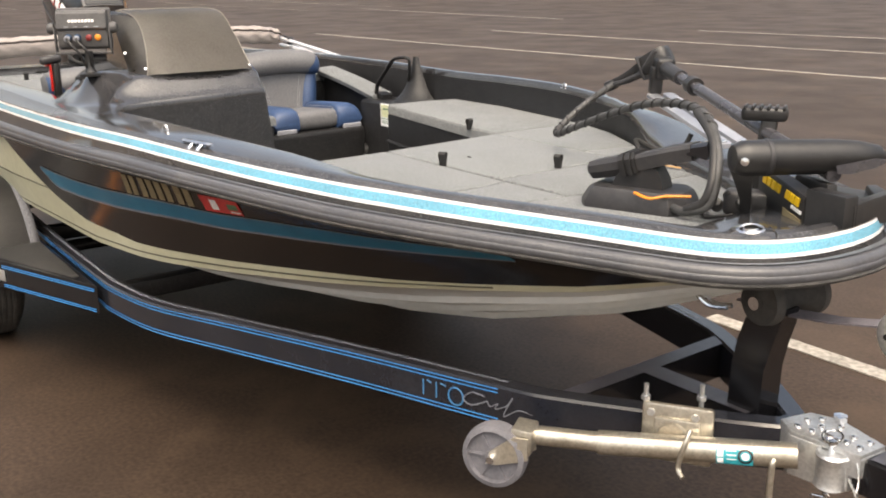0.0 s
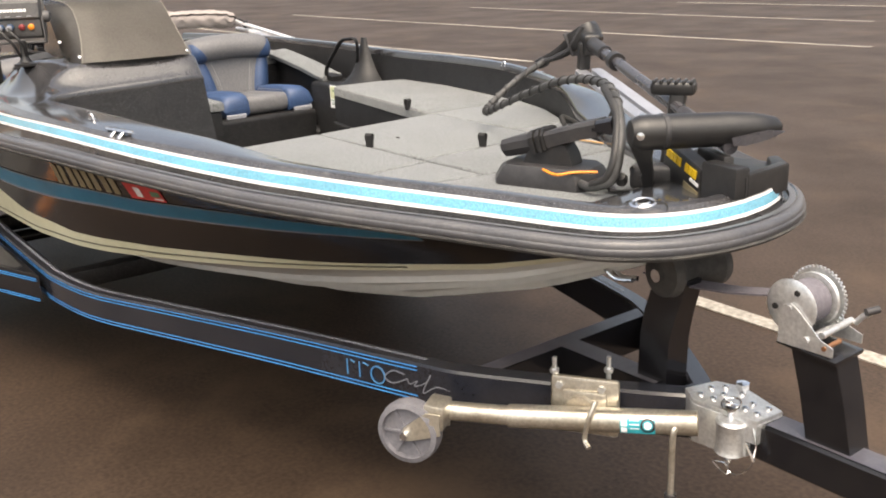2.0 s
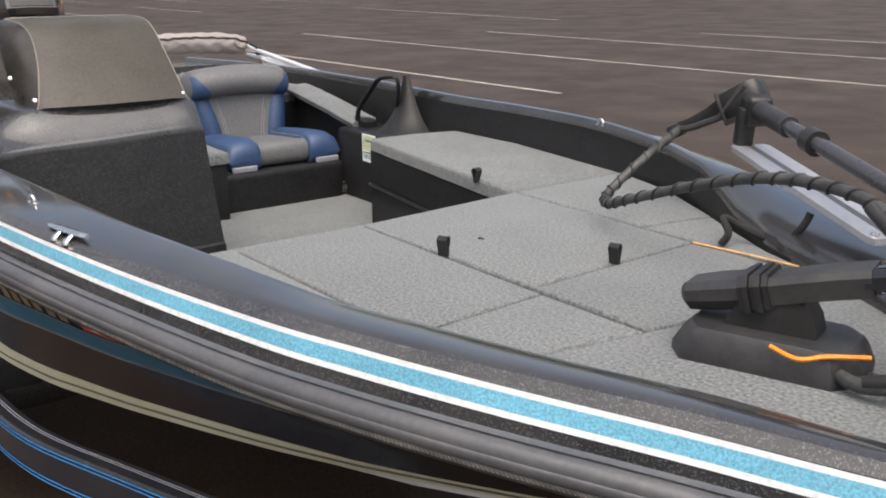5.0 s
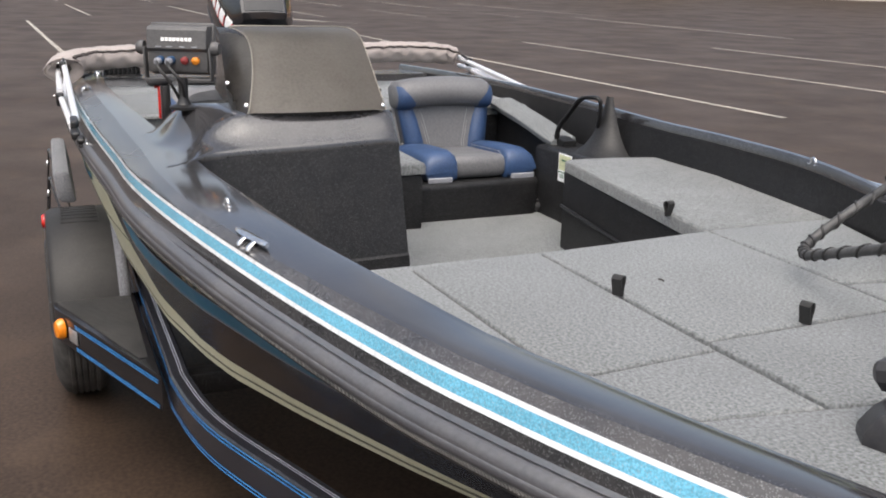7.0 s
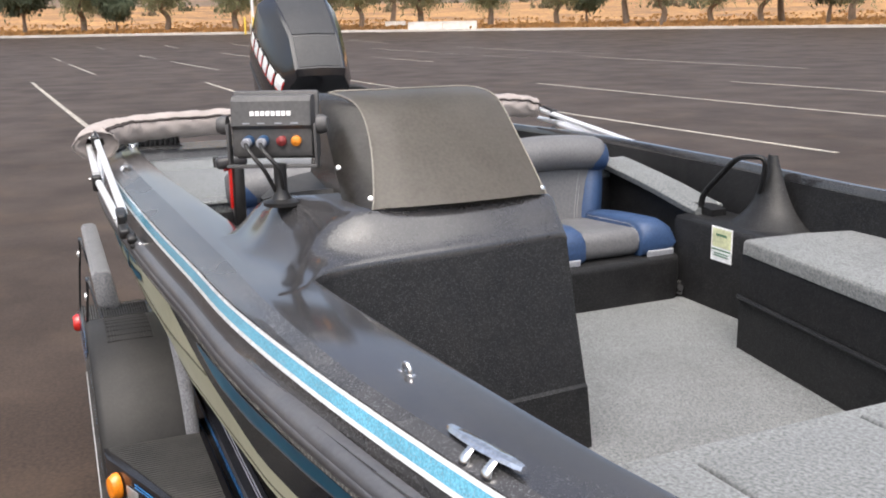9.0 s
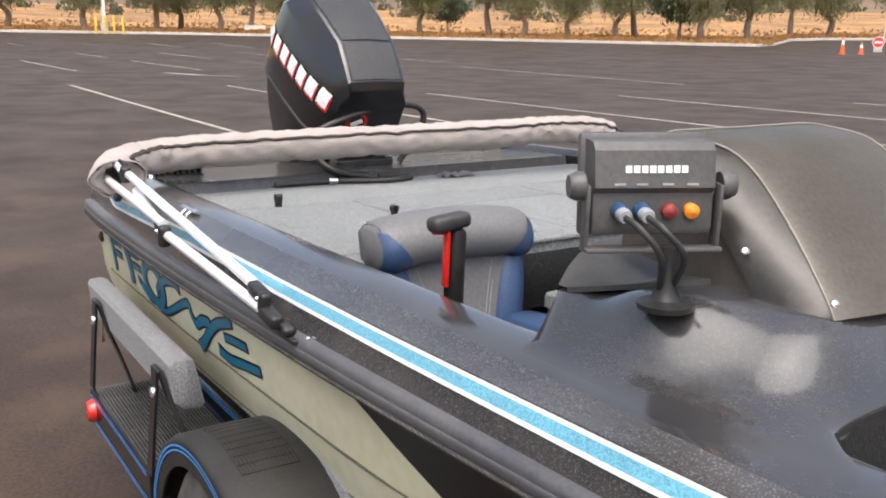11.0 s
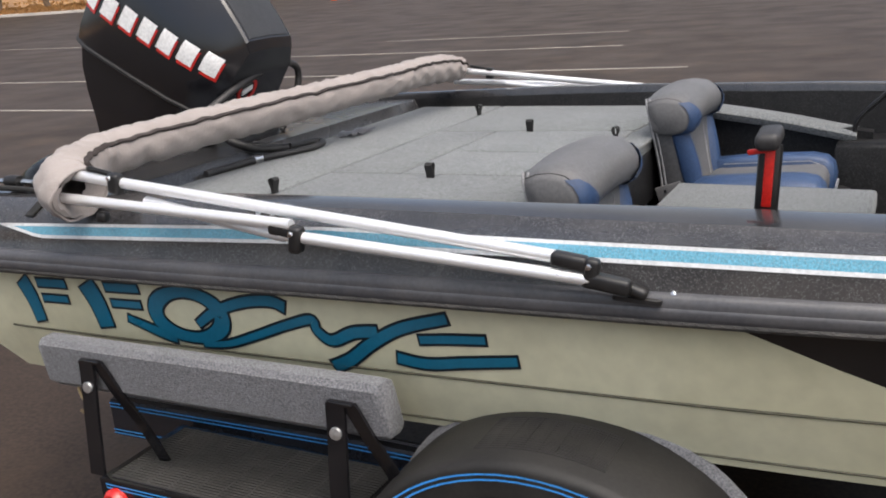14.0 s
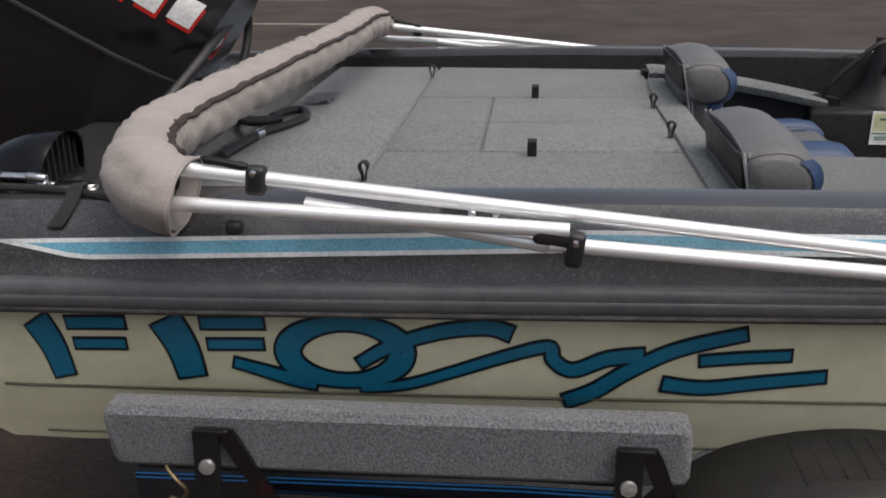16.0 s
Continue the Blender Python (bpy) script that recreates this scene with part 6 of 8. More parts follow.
# tongue, hinge, winch post
beam([Vector((x, -0.012, 0)) for x in (1.86, 2.2, 2.8, 3.7)], frame_z, 0.085, 0.070, M_PAINT, "tongue", trailer, "black square tongue tube")
# Lighter strip painting the sky sheen along the tongue's top.
bm = bmesh.new()
loft(bm, [[(x, d - 0.012, frame_z(x) + 0.003) for d in (-0.030, 0.030)] for x in (2.09, 2.5, 3.0, 3.69)], False, False)
part("tongue_top", bm, M_PAINTTOP, trailer)
bm = bmesh.new()
loft(bm, [[(cx - l / 2, -w / 2, z), (cx + l / 2, -w / 2, z), (cx + l / 2, w / 2, z), (cx - l / 2, w / 2, z)] for cx, l, w, z in ((2.225, 0.095, 0.066, 0.545), (2.20, 0.095, 0.070, 0.66), (2.175, 0.095, 0.075, 0.752))], True, True)
part("winch_post", bm, M_PAINT, trailer, "black winch post")
bm = bmesh.new()
box(bm, (2.165, 0, 0.756), (0.130, 0.100, 0.010), (0, 4, 0), 0.003)
part("winch_plate", bm, M_PAINT, trailer)
DC = Vector((2.125, 0.0, 0.838))
winch = part("winch_drum", turned(bmesh.new(), [(0.012, -0.046), (0.050, -0.046), (0.056, -0.042), (0.054, -0.038), (0.022, -0.034), (0.022, 0.026), (0.052, 0.030), (0.054, 0.036), (0.012, 0.038)], axis_pose(DC, (0.05, 1, 0)), 30), M_GALV, trailer, "galvanised winch drum")
bm = bmesh.new()
turned(bm, [(0.024, -0.033), (0.044, -0.031), (0.044, 0.025), (0.024, 0.027)], axis_pose(DC, (0.05, 1, 0)), 24)
part("strap_roll", bm, M_STRAP, winch, "rolled winch strap")
for k in range(3):
    bm = bmesh.new()
    a = radians(70 + 120 * k)
    turned(bm, [(0.0005, 0), (0.0065, 0), (0.006, 0.002), (0.0005, 0.002)], axis_pose(DC + Vector((0.034 * math.cos(a), -0.0475, 0.034 * math.sin(a))), (0, -1, 0)), 12)
    part("flange_hole", bm, M_PLASTIC, winch, "dark hole in the drum flange")
bm = bmesh.new()
gm = axis_pose(DC + Vector((0, 0.044, 0)), (0.05, 1, 0))
turned(bm, [(0.01, 0), (0.060, 0), (0.060, 0.005), (0.01, 0.005)], gm, 44)
for k in range(44):
    box(bm, (0.0615, 0, 0.0025), (0.005, 0.0042, 0.005), m=gm @ pose(0, 0, 0, 0, 0, 360 * k / 44))
part("winch_gear", bm, M_GALV, winch, "toothed winch gear")
for dy in (-0.051, 0.052):
    bm = bmesh.new()
    loft(bm, [[(x, dy + o, z) for x, z in ((2.105, 0.762), (2.222, 0.764), (2.222, 0.782), (2.195, 0.792), (2.140, 0.842), (2.128, 0.848), (2.112, 0.842), (2.106, 0.830))] for o in (-0.0015, 0.0015)], True, True)
    part("winch_side", bm, M_GALV, winch, "galvanised side plate")
M_RUST = material("rusty_bolt", (0.25, 0.12, 0.06), 0.6, metal=0.4, spread=0.4, scale=60, bump=0.1)
for pts, r, mt in (([(2.165, -0.058, 0.782), (2.165, 0.062, 0.784)], 0.008, M_GALV), ([(2.205, -0.056, 0.778), (2.205, 0.0, 0.779)], 0.005, M_RUST), ([(2.190, -0.040, 0.796), (2.19, 0.065, 0.800)], 0.007, M_GALV), ([(2.20, 0.062, 0.798), (2.212, 0.064, 0.815), (2.226, 0.066, 0.826)], 0.006, M_GALV),
                   ([(2.222, 0.056, 0.828), (2.234, 0.080, 0.832)], 0.008, M_GREYPLASTIC), ([(2.125, -0.056, 0.838), (2.125, 0.06, 0.838)], 0.006, M_GALV)):
    bm = bmesh.new()
    tube(bm, pts, r, 10)
    part("winch_shaft", bm, mt, winch)
# folding tongue hinge: riveted top plate, folded sides, pivot barrel, pin with a ring and a lanyard
HP = [(1.882, -0.044), (1.930, -0.076), (2.078, -0.060), (2.086, 0.020), (1.966, 0.056), (1.905, 0.036)]
bm = bmesh.new()
slab(bm, HP, 0.5635, 0.5735, 0.002)
hinge = part("tongue_hinge", bm, M_GALV, trailer, "galvanised folding tongue hinge with rivets")
for rx_, ry_ in ((1.926, -0.046), (1.922, -0.004), (1.957, -0.042), (1.960, -0.010), (2.030, -0.030), (2.028, 0.000), (2.060, -0.032), (2.062, 0.006), (1.940, 0.024), (1.985, 0.022)):
    bm = bmesh.new()
    turned(bm, [(0.0005, 0), (0.0085, 0), (0.007, 0.0045), (0.0005, 0.006)], pose(rx_, ry_, 0.5735), 10)
    part("rivet", bm, M_CHROME, hinge)
for pts, z0, z1, nm in (([(1.884, -0.046), (1.931, -0.078), (1.998, -0.071), (1.998, -0.064), (1.932, -0.070), (1.888, -0.040)], 0.474, 0.564, "hinge_strap"),
                        ([(2.052, -0.063), (2.080, -0.060), (2.088, 0.020), (2.080, 0.020), (2.074, -0.054), (2.052, -0.056)], 0.520, 0.564, "hinge_flange"),
                        ([(1.992, -0.064), (2.058, -0.060), (2.058, -0.030), (1.992, -0.030)], 0.482, 0.5634, "hinge_block")):
    bm = bmesh.new()
    slab(bm, pts, z0, z1, 0.002)
    part(nm, bm, M_GALV, hinge)
bm = bmesh.new()
turned(bm, [(0.030, 0.0), (0.034, 0.004), (0.031, 0.012), (0.031, 0.066), (0.035, 0.074), (0.030, 0.080)], pose(2.022, -0.064, 0.480), 24)
part("hinge_barrel", bm, M_GALV, hinge, "galvanised pivot barrel with rolled lips")
bm = bmesh.new()
turned(bm, [(0.0005, 0.0), (0.0115, 0.0), (0.0115, 0.006), (0.016, 0.007), (0.016, 0.017), (0.0005, 0.019)], pose(1.972, 0.040, 0.5735), 6)
part("hinge_bolt", bm, M_CHROME, hinge, "bright bolt head")
bm = bmesh.new()
turned(bm, [(0.0005, -0.12), (0.010, -0.12), (0.010, 0.004), (0.016, 0.005), (0.015, 0.011), (0.0005, 0.012)], pose(2.016, -0.058, 0.5735), 14)
part("hinge_pin", bm, M_CHROME, hinge, "bright hinge pin head")
for rr_, tilt in ((0.020, 0.35), (0.017, -0.5)):
    bm = bmesh.new()
    tube(bm, [(2.012 + rr_ * math.cos(a), -0.056 + rr_ * math.sin(a) * math.cos(tilt), 0.588 + rr_ * math.sin(a) * math.sin(tilt)) for a in (2 * math.pi * k / 16 for k in range(17))], 0.0026, 6)
    part("clip_ring", bm, M_CHROME, hinge)
bm = bmesh.new()
turned(bm, [(0.0005, 0), (0.013, 0), (0.013, 0.014), (0.008, 0.022), (0.008, 0.034), (0.0005, 0.035)], axis_pose((2.016, -0.060, 0.480), (0, 0, -1)), 8)
part("hinge_nut", bm, M_CHROME, hinge)
bm = bmesh.new()
tube(bm, spline([(2.012, -0.066, 0.448), (2.045, -0.078, 0.440), (2.078, -0.075, 0.468), (2.085, -0.066, 0.515), (2.072, -0.060, 0.555)], 5), 0.002, 6)
tube(bm, spline([(2.012, -0.066, 0.450), (1.985, -0.072, 0.444), (2.030, -0.082, 0.436), (2.022, -0.070, 0.450)], 5), 0.002, 6)
part("pin_wire", bm, M_CHROME, hinge, "thin lanyard wire")
bm = bmesh.new()
tube(bm, [(2.064, -0.070, 0.520), (2.086, -0.072, 0.488)], 0.004, 6)
part("hinge_clip", bm, M_CHROME, hinge)

# swing-up jack with wheel
jack = part("jack_tube", tube(bmesh.new(), [(1.63, -0.348, 0.508), (1.972, -0.112, 0.545)], 0.0275, 20), M_JACK, trailer, "zinc-plated swing-up jack tube")
JD = (Vector((1.972, -0.112, 0.545)) - Vector((1.496, -0.437, 0.50))).normalized()
part("jack_inner_tube", tube(bmesh.new(), [(1.50, -0.434, 0.50), (1.64, -0.341, 0.509)], 0.0225, 18), M_JACK, jack, "yellowed inner tube")
jw = axis_pose((1.474, -0.548 + 0.03, 0.468), (0.50, -0.86, 0.05))
whl = part("jack_wheel", turned(bmesh.new(), [(0.010, -0.016), (0.060, -0.014), (0.062, -0.024), (0.074, -0.020), (0.077, 0.0), (0.074, 0.020), (0.062, 0.024), (0.060, 0.012), (0.010, 0.014)], jw, 30), M_WHEELGREY, trailer, "grey polymer jack wheel")
bm = bmesh.new()
for k in range(6):
    box(bm, (0.036, 0, 0.012), (0.05, 0.006, 0.012), m=jw @ pose(0, 0, 0, 0, 0, 60 * k))
turned(bm, [(0.0005, 0.0), (0.018, 0.0), (0.018, 0.024), (0.0005, 0.024)], jw, 14)
part("wheel_spokes", bm, M_WHEELGREY, whl)
for o in (0.030, -0.030):
    bm = bmesh.new()
    P0 = jw @ Vector((0, 0, o))
    loft(bm, [[P0 + Vector(v) + Vector((0.5, -0.86, 0)) * e for v in ((-0.012, -0.006, -0.014), (0.012, 0.008, -0.012), (0.062, 0.055, 0.004), (0.062, 0.055, 0.056), (0.036, 0.035, 0.058), (-0.010, 0.004, 0.014))] for e in (-0.002, 0.002)], True, True)
    part("wheel_fork", bm, M_JACK, jack, "zinc fork plate")
bm = bmesh.new()
box(bm, (1.512, -0.465, 0.51), (0.05, 0.066, 0.062), (0, 4, 33.5), 0.006)
part("fork_head", bm, M_JACK, jack)
bm = bmesh.new()
turned(bm, [(0.0005, -0.04), (0.009, -0.04), (0.009, 0.04), (0.0005, 0.04)], jw, 10)
part("wheel_axle", bm, M_CHROME, whl)
jm = axis_pose((1.735, -0.225, 0.535), (0.55, -0.83, 0.0))
bm = bmesh.new()
box(bm, (0.01, 0, 0), (0.155, 0.140, 0.012), bev=0.008, m=jm)
box(bm, (0.01, -0.005, 0.010), (0.10, 0.09, 0.010), bev=0.005, m=jm)
turned(bm, [(0.0005, 0.012), (0.034, 0.012), (0.03, 0.022), (0.0005, 0.022)], jm, 20)
jp = part("jack_plate", bm, M_JACK, trailer, "stamped zinc jack mounting plate")
for u in (-0.048, 0.048):
    for v in (-0.045, 0.048):
        bm = bmesh.new()
        turned(bm, [(0.0005, 0.004), (0.009, 0.004), (0.009, 0.013), (0.0005, 0.013)], jm @ pose(u, v, 0), 6)
        part("plate_bolt", bm, M_GALV, jp)
for x, y in ((1.678, -0.252), (1.758, -0.160)):
    bm = bmesh.new()
    tube(bm, [(x, y, 0.57), (x, y, 0.642)], 0.0055, 8)
    turned(bm, [(0.0005, 0), (0.011, 0), (0.011, 0.009), (0.0005, 0.009)], pose(x, y, 0.605), 6)
    part("stud_bolt", bm, M_GALV, jp, "protruding stud and nut")
bm = bmesh.new()
pl = Vector((1.80, -0.225, 0.52))
tube(bm, spline([pl + Vector((0, -0.02, 0.055)), pl + Vector((0.0, -0.04, 0.02)), pl + Vector((-0.008, -0.045, -0.03)), pl + Vector((0.01, -0.05, -0.045))], 4), 0.006, 8)
part("release_pin", bm, M_JACK, jack, "bent release pin")
nrm = Vector((0.55, -0.83, 0.25)).normalized()
bm = bmesh.new()
rows = []
for k in range(2):
    c = Vector((1.63, -0.348, 0.508)) + JD * (0.255 + 0.075 * k)
    e2 = JD.cross(nrm).normalized()
    rows.append([c + (nrm * math.cos(a) + e2 * math.sin(a)) * 0.0283 for a in np.linspace(-0.75, 0.75, 7)])
loft(bm, rows, False, False)
jlab = part("jack_label", bm, M_LABEL, jack, "teal maker's sticker with a white panel and round mark")


def on_tube(along, turn, lift=0.0288):
    """A point on the jack tube's skin, by length along it and angle from its outward side."""
    return Vector((1.63, -0.348, 0.508)) + JD * along + (nrm * math.cos(turn) + JD.cross(nrm).normalized() * math.sin(turn)) * lift


for a0, a1, b0, b1 in ((0.2575, 0.270, -0.6, 0.1), (0.2575, 0.270, 0.2, 0.65), (0.276, 0.296, -0.42, -0.34), (0.276, 0.296, -0.1, -0.02), (0.276, 0.296, 0.22, 0.30)):
    bm = bmesh.new()
    loft(bm, [[on_tube(a, b) for b in np.linspace(b0, b1, 5)] for a in (a0, a1)], False, False)
    part("label_panel", bm, M_LETTER, jlab, "white printed panel")
bm = bmesh.new()
loft(bm, [[on_tube(0.3145 + r * math.cos(q), r / 0.0283 * math.sin(q)) for q in (2 * math.pi * k / 20 for k in range(21))] for r in (0.0115, 0.016)], False, False)
part("label_ring", bm, M_PLASTIC, jlab, "dark printed ring")
bm = bmesh.new()
loft(bm, [[on_tube(0.3145 + r * math.cos(q), r / 0.0283 * math.sin(q)) for q in (2 * math.pi * k / 12 for k in range(13))] for r in (0.001, 0.008)], False, False)
part("label_dot", bm, M_LETTER, jlab)
bm = bmesh.new()
tube(bm, spline([(1.950, -0.13, 0.54), (1.948, -0.158, 0.538), (1.948, -0.164, 0.51), (1.950, -0.166, 0.42), (1.950, -0.166, 0.385)], 5), 0.007, 8)
part("jack_crank", bm, M_JACK, jack, "bent crank rod")
bm = bmesh.new()
turned(bm, [(0.0005, 0), (0.013, 0), (0.014, 0.03), (0.010, 0.055), (0.0005, 0.056)], axis_pose((1.950, -0.166, 0.385), (0, 0, -1)), 12)
part("crank_knob", bm, M_GREYPLASTIC, jack, "grey crank knob")

# wheels
def wheel(s):
    c = Vector((-1.455, s * 1.074, 0.329 + ground_z(-1.455, 1)))
    m = axis_pose(c, (0, s, 0))
    bm = bmesh.new()
    turned(bm, [(0.19, -0.085), (0.22, -0.098), (0.255, -0.102), (0.295, -0.086), (0.320, -0.070), (0.329, -0.050), (0.330, 0), (0.329, 0.050), (0.320, 0.070), (0.295, 0.086), (0.255, 0.102), (0.22, 0.098), (0.19, 0.085)], m, 48, False)
    w = part("tyre", bm, M_TYRE, trailer, "dusty black tyre")
    bm = bmesh.new()
    for y0 in (-0.052, -0.029, -0.008, 0.013, 0.034):
        turned(bm, [(0.328, y0), (0.3345, y0 + 0.002), (0.335, y0 + 0.008), (0.3345, y0 + 0.015), (0.328, y0 + 0.017)], m, 60, False)
    part("tyre_tread", bm, M_TYRE, w)
    bm = bmesh.new()
    turned(bm, [(0.19, -0.08), (0.195, 0.07), (0.18, 0.075), (0.165, 0.03), (0.10, 0.035), (0.06, 0.05), (0.0005, 0.055)], m, 32, False)
    part("rim", bm, M_GALV, w, "galvanised steel rim")
    bm = bmesh.new()
    turned(bm, [(0.196, 0.086), (0.198, 0.096), (0.212, 0.1005), (0.228, 0.1025), (0.232, 0.1005)], m, 48, False)
    part("white_wall", bm, M_LETTER, w, "white sidewall ring")


wheel(-1)
wheel(1)
bm = bmesh.new()
tube(bm, [(-1.455, -1.0, 0.33), (-1.455, 1.0, 0.33)], 0.03, 12)
part("axle", bm, M_PAINT, trailer)

# fenders with steps
FC = Vector((-1.510, 0, 0.335))
FR = 0.36
FX = 1.16  # fender arch is wider than tall
for s in (-1, 1):
    y0, y1 = s * 0.935, s * 1.165
    angs = [radians(a) for a in range(8, 173, 6)]
    bm = bmesh.new()
    rows = []
    for a in angs:
        c, q = math.cos(a), math.sin(a)
        rows.append([Vector((FC.x + r * FX * c, y, FC.z + r * q)) for r, y in ((FR, y0), (FR + 0.003, (y0 + y1) / 2), (FR, y1 - s * 0.02), (FR - 0.008, y1 - s * 0.004), (FR - 0.016, y1), (FR - 0.07, y1), (FR - 0.07, y1 - s * 0.006), (FR - 0.03, y1 - s * 0.008), (FR - 0.012, y1 - s * 0.02), (FR - 0.008, y0))])
    loft(bm, rows, True, True)
    fen = part("fender", bm, M_FENDER, trailer, "dusty black wheel fender")
    for r in (FR - 0.024, FR - 0.035):
        bm = bmesh.new()
        loft(bm, [[Vector((FC.x + (r + d) * FX * math.cos(a), y1 + s * 0.003, FC.z + (r + d) * math.sin(a))) for d in (0, 0.004)] for a in angs], False, False)
        part("pinstripe", bm, M_PINSTRIPE, fen, "thin blue pinstripe")
    bm = bmesh.new()
    for k in range(9):
        a0 = radians(72 + 4.4 * k)
        loft(bm, [[Vector((FC.x + (FR + h) * FX * math.cos(a0 + d), y, FC.z + (FR + h) * math.sin(a0 + d))) for d, h in ((0, 0.001), (0.001, 0.0036), (0.005, 0.0036), (0.006, 0.001))] for y in (y0 + s * 0.05, y1 - s * 0.055)], True, True)
    for j in range(16):
        y = y0 + s * (0.045 + 0.0085 * j)
        loft(bm, [[Vector((FC.x + (FR + h) * FX * math.cos(a), y + o, FC.z + (FR + h) * math.sin(a))) for o, h in ((0, 0.001), (s * 0.001, 0.0032), (s * 0.0025, 0.0032), (s * 0.0035, 0.001))] for a in [radians(72 + 4.4 * k) for k in range(9)]], True, True)
    part("fender_tread", bm, M_FENDER, fen, "ribbed rubber tread pad")
    bm = bmesh.new()
    tube(bm, [(FC.x + (FR - 0.008) * FX * math.cos(a), s * 0.922, FC.z + (FR - 0.004) * math.sin(a)) for a in [radians(v) for v in range(14, 172, 6)]], 0.021, 10)
    part("carpet_guard", bm, M_CARPETDARK, fen, "grey carpet-wrapped guard")
    # forward step, its edge raked back to the fender
    zt = 0.462
    fp = [(-0.36, s * 0.885), (-0.985, s * 1.125), (-1.06, s * 1.155), (-1.135, s * 1.160), (-1.135, s * 0.89)]
    bm = bmesh.new()
    slab(bm, fp if s < 0 else fp[::-1], zt - 0.11, zt, 0.004)
    st = part("front_step", bm, M_PAINT, trailer, "black step ahead of the wheel")
    bm = bmesh.new()
    for k in range(48):
        x = -0.52 - 0.0125 * k
        ymax = interp(x, [-1.10, -0.985, -0.36], [1.145, 1.10, 0.875])
        if ymax - 0.905 > 0.02:
            box(bm, (x, s * (0.905 + ymax) / 2, zt + 0.002), (0.006, ymax - 0.905, 0.005))
    part("step_tread", bm, M_TREAD, st, "ribbed rubber step tread")
    e = Vector((-0.985 + 0.36, s * (1.125 - 0.885), 0))
    nn = Vector((e.y, -e.x, 0)).normalized()
    nn = nn if nn.x > 0 else -nn
    for dz in (0.014, 0.022, 0.092, 0.100):
        bm = bmesh.new()
        loft(bm, [[Vector((-0.36, s * 0.885, zt - dz - q)) + e * f + nn * 0.003 for q in (0, 0.0035)] for f in (0.02, 0.88)], False, False)
        part("pinstripe", bm, M_PINSTRIPE, st, "thin blue pinstripe")
    bm = bmesh.new()
    lm = axis_pose(Vector((-0.36, s * 0.885, zt - 0.052)) + e * 1.02 + nn * 0.004, nn)
    turned(bm, [(0.0005, 0), (0.036, 0), (0.036, 0.012), (0.028, 0.024), (0.0005, 0.027)], lm @ Matrix.Diagonal((0.75, 1, 1, 1)), 20)
    part("amber_marker", bm, M_AMBER, st, "amber marker lamp")
    bm = bmesh.new()
    box(bm, (0, 0, 0), (0.062, 0.046, 0.004), (0, 0, 0), 0.0015, m=axis_pose(Vector((-0.36, s * 0.885, zt - 0.057)) + e * 0.90 + nn * 0.004, nn))
    part("reflector", bm, M_GALV, st, "clear side reflector")
    # rear step and skirt
    zr = 0.462
    bm = bmesh.new()
    slab(bm, [(-2.60, s * 0.89), (-2.60, s * 1.175), (-1.94, s * 1.165), (-1.91, s * 0.89)][::1 if s > 0 else -1], zr - 0.105, zr, 0.004)
    st = part("rear_step", bm, M_PAINT, trailer, "black step behind the wheel")
    bm = bmesh.new()
    for k in range(26):
        box(bm, (-2.255, s * (0.915 + 0.0098 * k), zr + 0.002), (0.635, 0.005, 0.005))
    for k in range(9):
        box(bm, (-2.53 + 0.066 * k, s * 1.037, zr + 0.0022), (0.004, 0.25, 0.0062))
    part("step_tread", bm, M_TREAD, st, "ribbed rubber step tread")
    for dz in (0.011, 0.020, 0.087, 0.096):
        bm = bmesh.new()
        loft(bm, [[Vector((x, s * 1.1775 - (x + 2.6) * 0.015 * s, zr - dz - q)) for q in (0, 0.0035)] for x in (-2.58, -1.96)], False, False)
        part("pinstripe", bm, M_PINSTRIPE, st, "thin blue pinstripe")
    for x in (-2.602, -2.55):
        bm = bmesh.new()
        turned(bm, [(0.0005, 0), (0.036, 0), (0.036, 0.012), (0.028, 0.024), (0.0005, 0.027)], axis_pose((x, s * (1.175 if x > -2.6 else 1.09), zr - 0.055), (0, s, 0) if x > -2.6 else (-1, 0, 0)), 20)
        part("red_marker", bm, M_LENSRED, st, "red marker lamp")
    # carpeted guide board on bent brackets
    bm = bmesh.new()
    sec = [(-0.035, -0.055), (-0.028, 0.058), (-0.012, 0.068), (0.022, 0.066), (0.034, 0.052), (0.036, -0.045), (0.02, -0.062), (-0.022, -0.066)]
    rows = []
    for x, k in ((-2.795, 0.8), (-2.785, 0.97), (-2.775, 1.0), (-2.3, 1.0), (-1.845, 1.0), (-1.83, 0.97), (-1.822, 0.8)):
        zc = 0.712 + 0.012 * (x + 2.3)
        rows.append([Vector((x - 0.03 * dz, s * (1.085 + dy * k + 0.12 * dz), zc + dz * k)) for dy, dz in sec])
    loft(bm, rows, True, True)
    gb = part("guide_board", bm, M_CARPETDARK, trailer, "dark grey carpeted guide board")
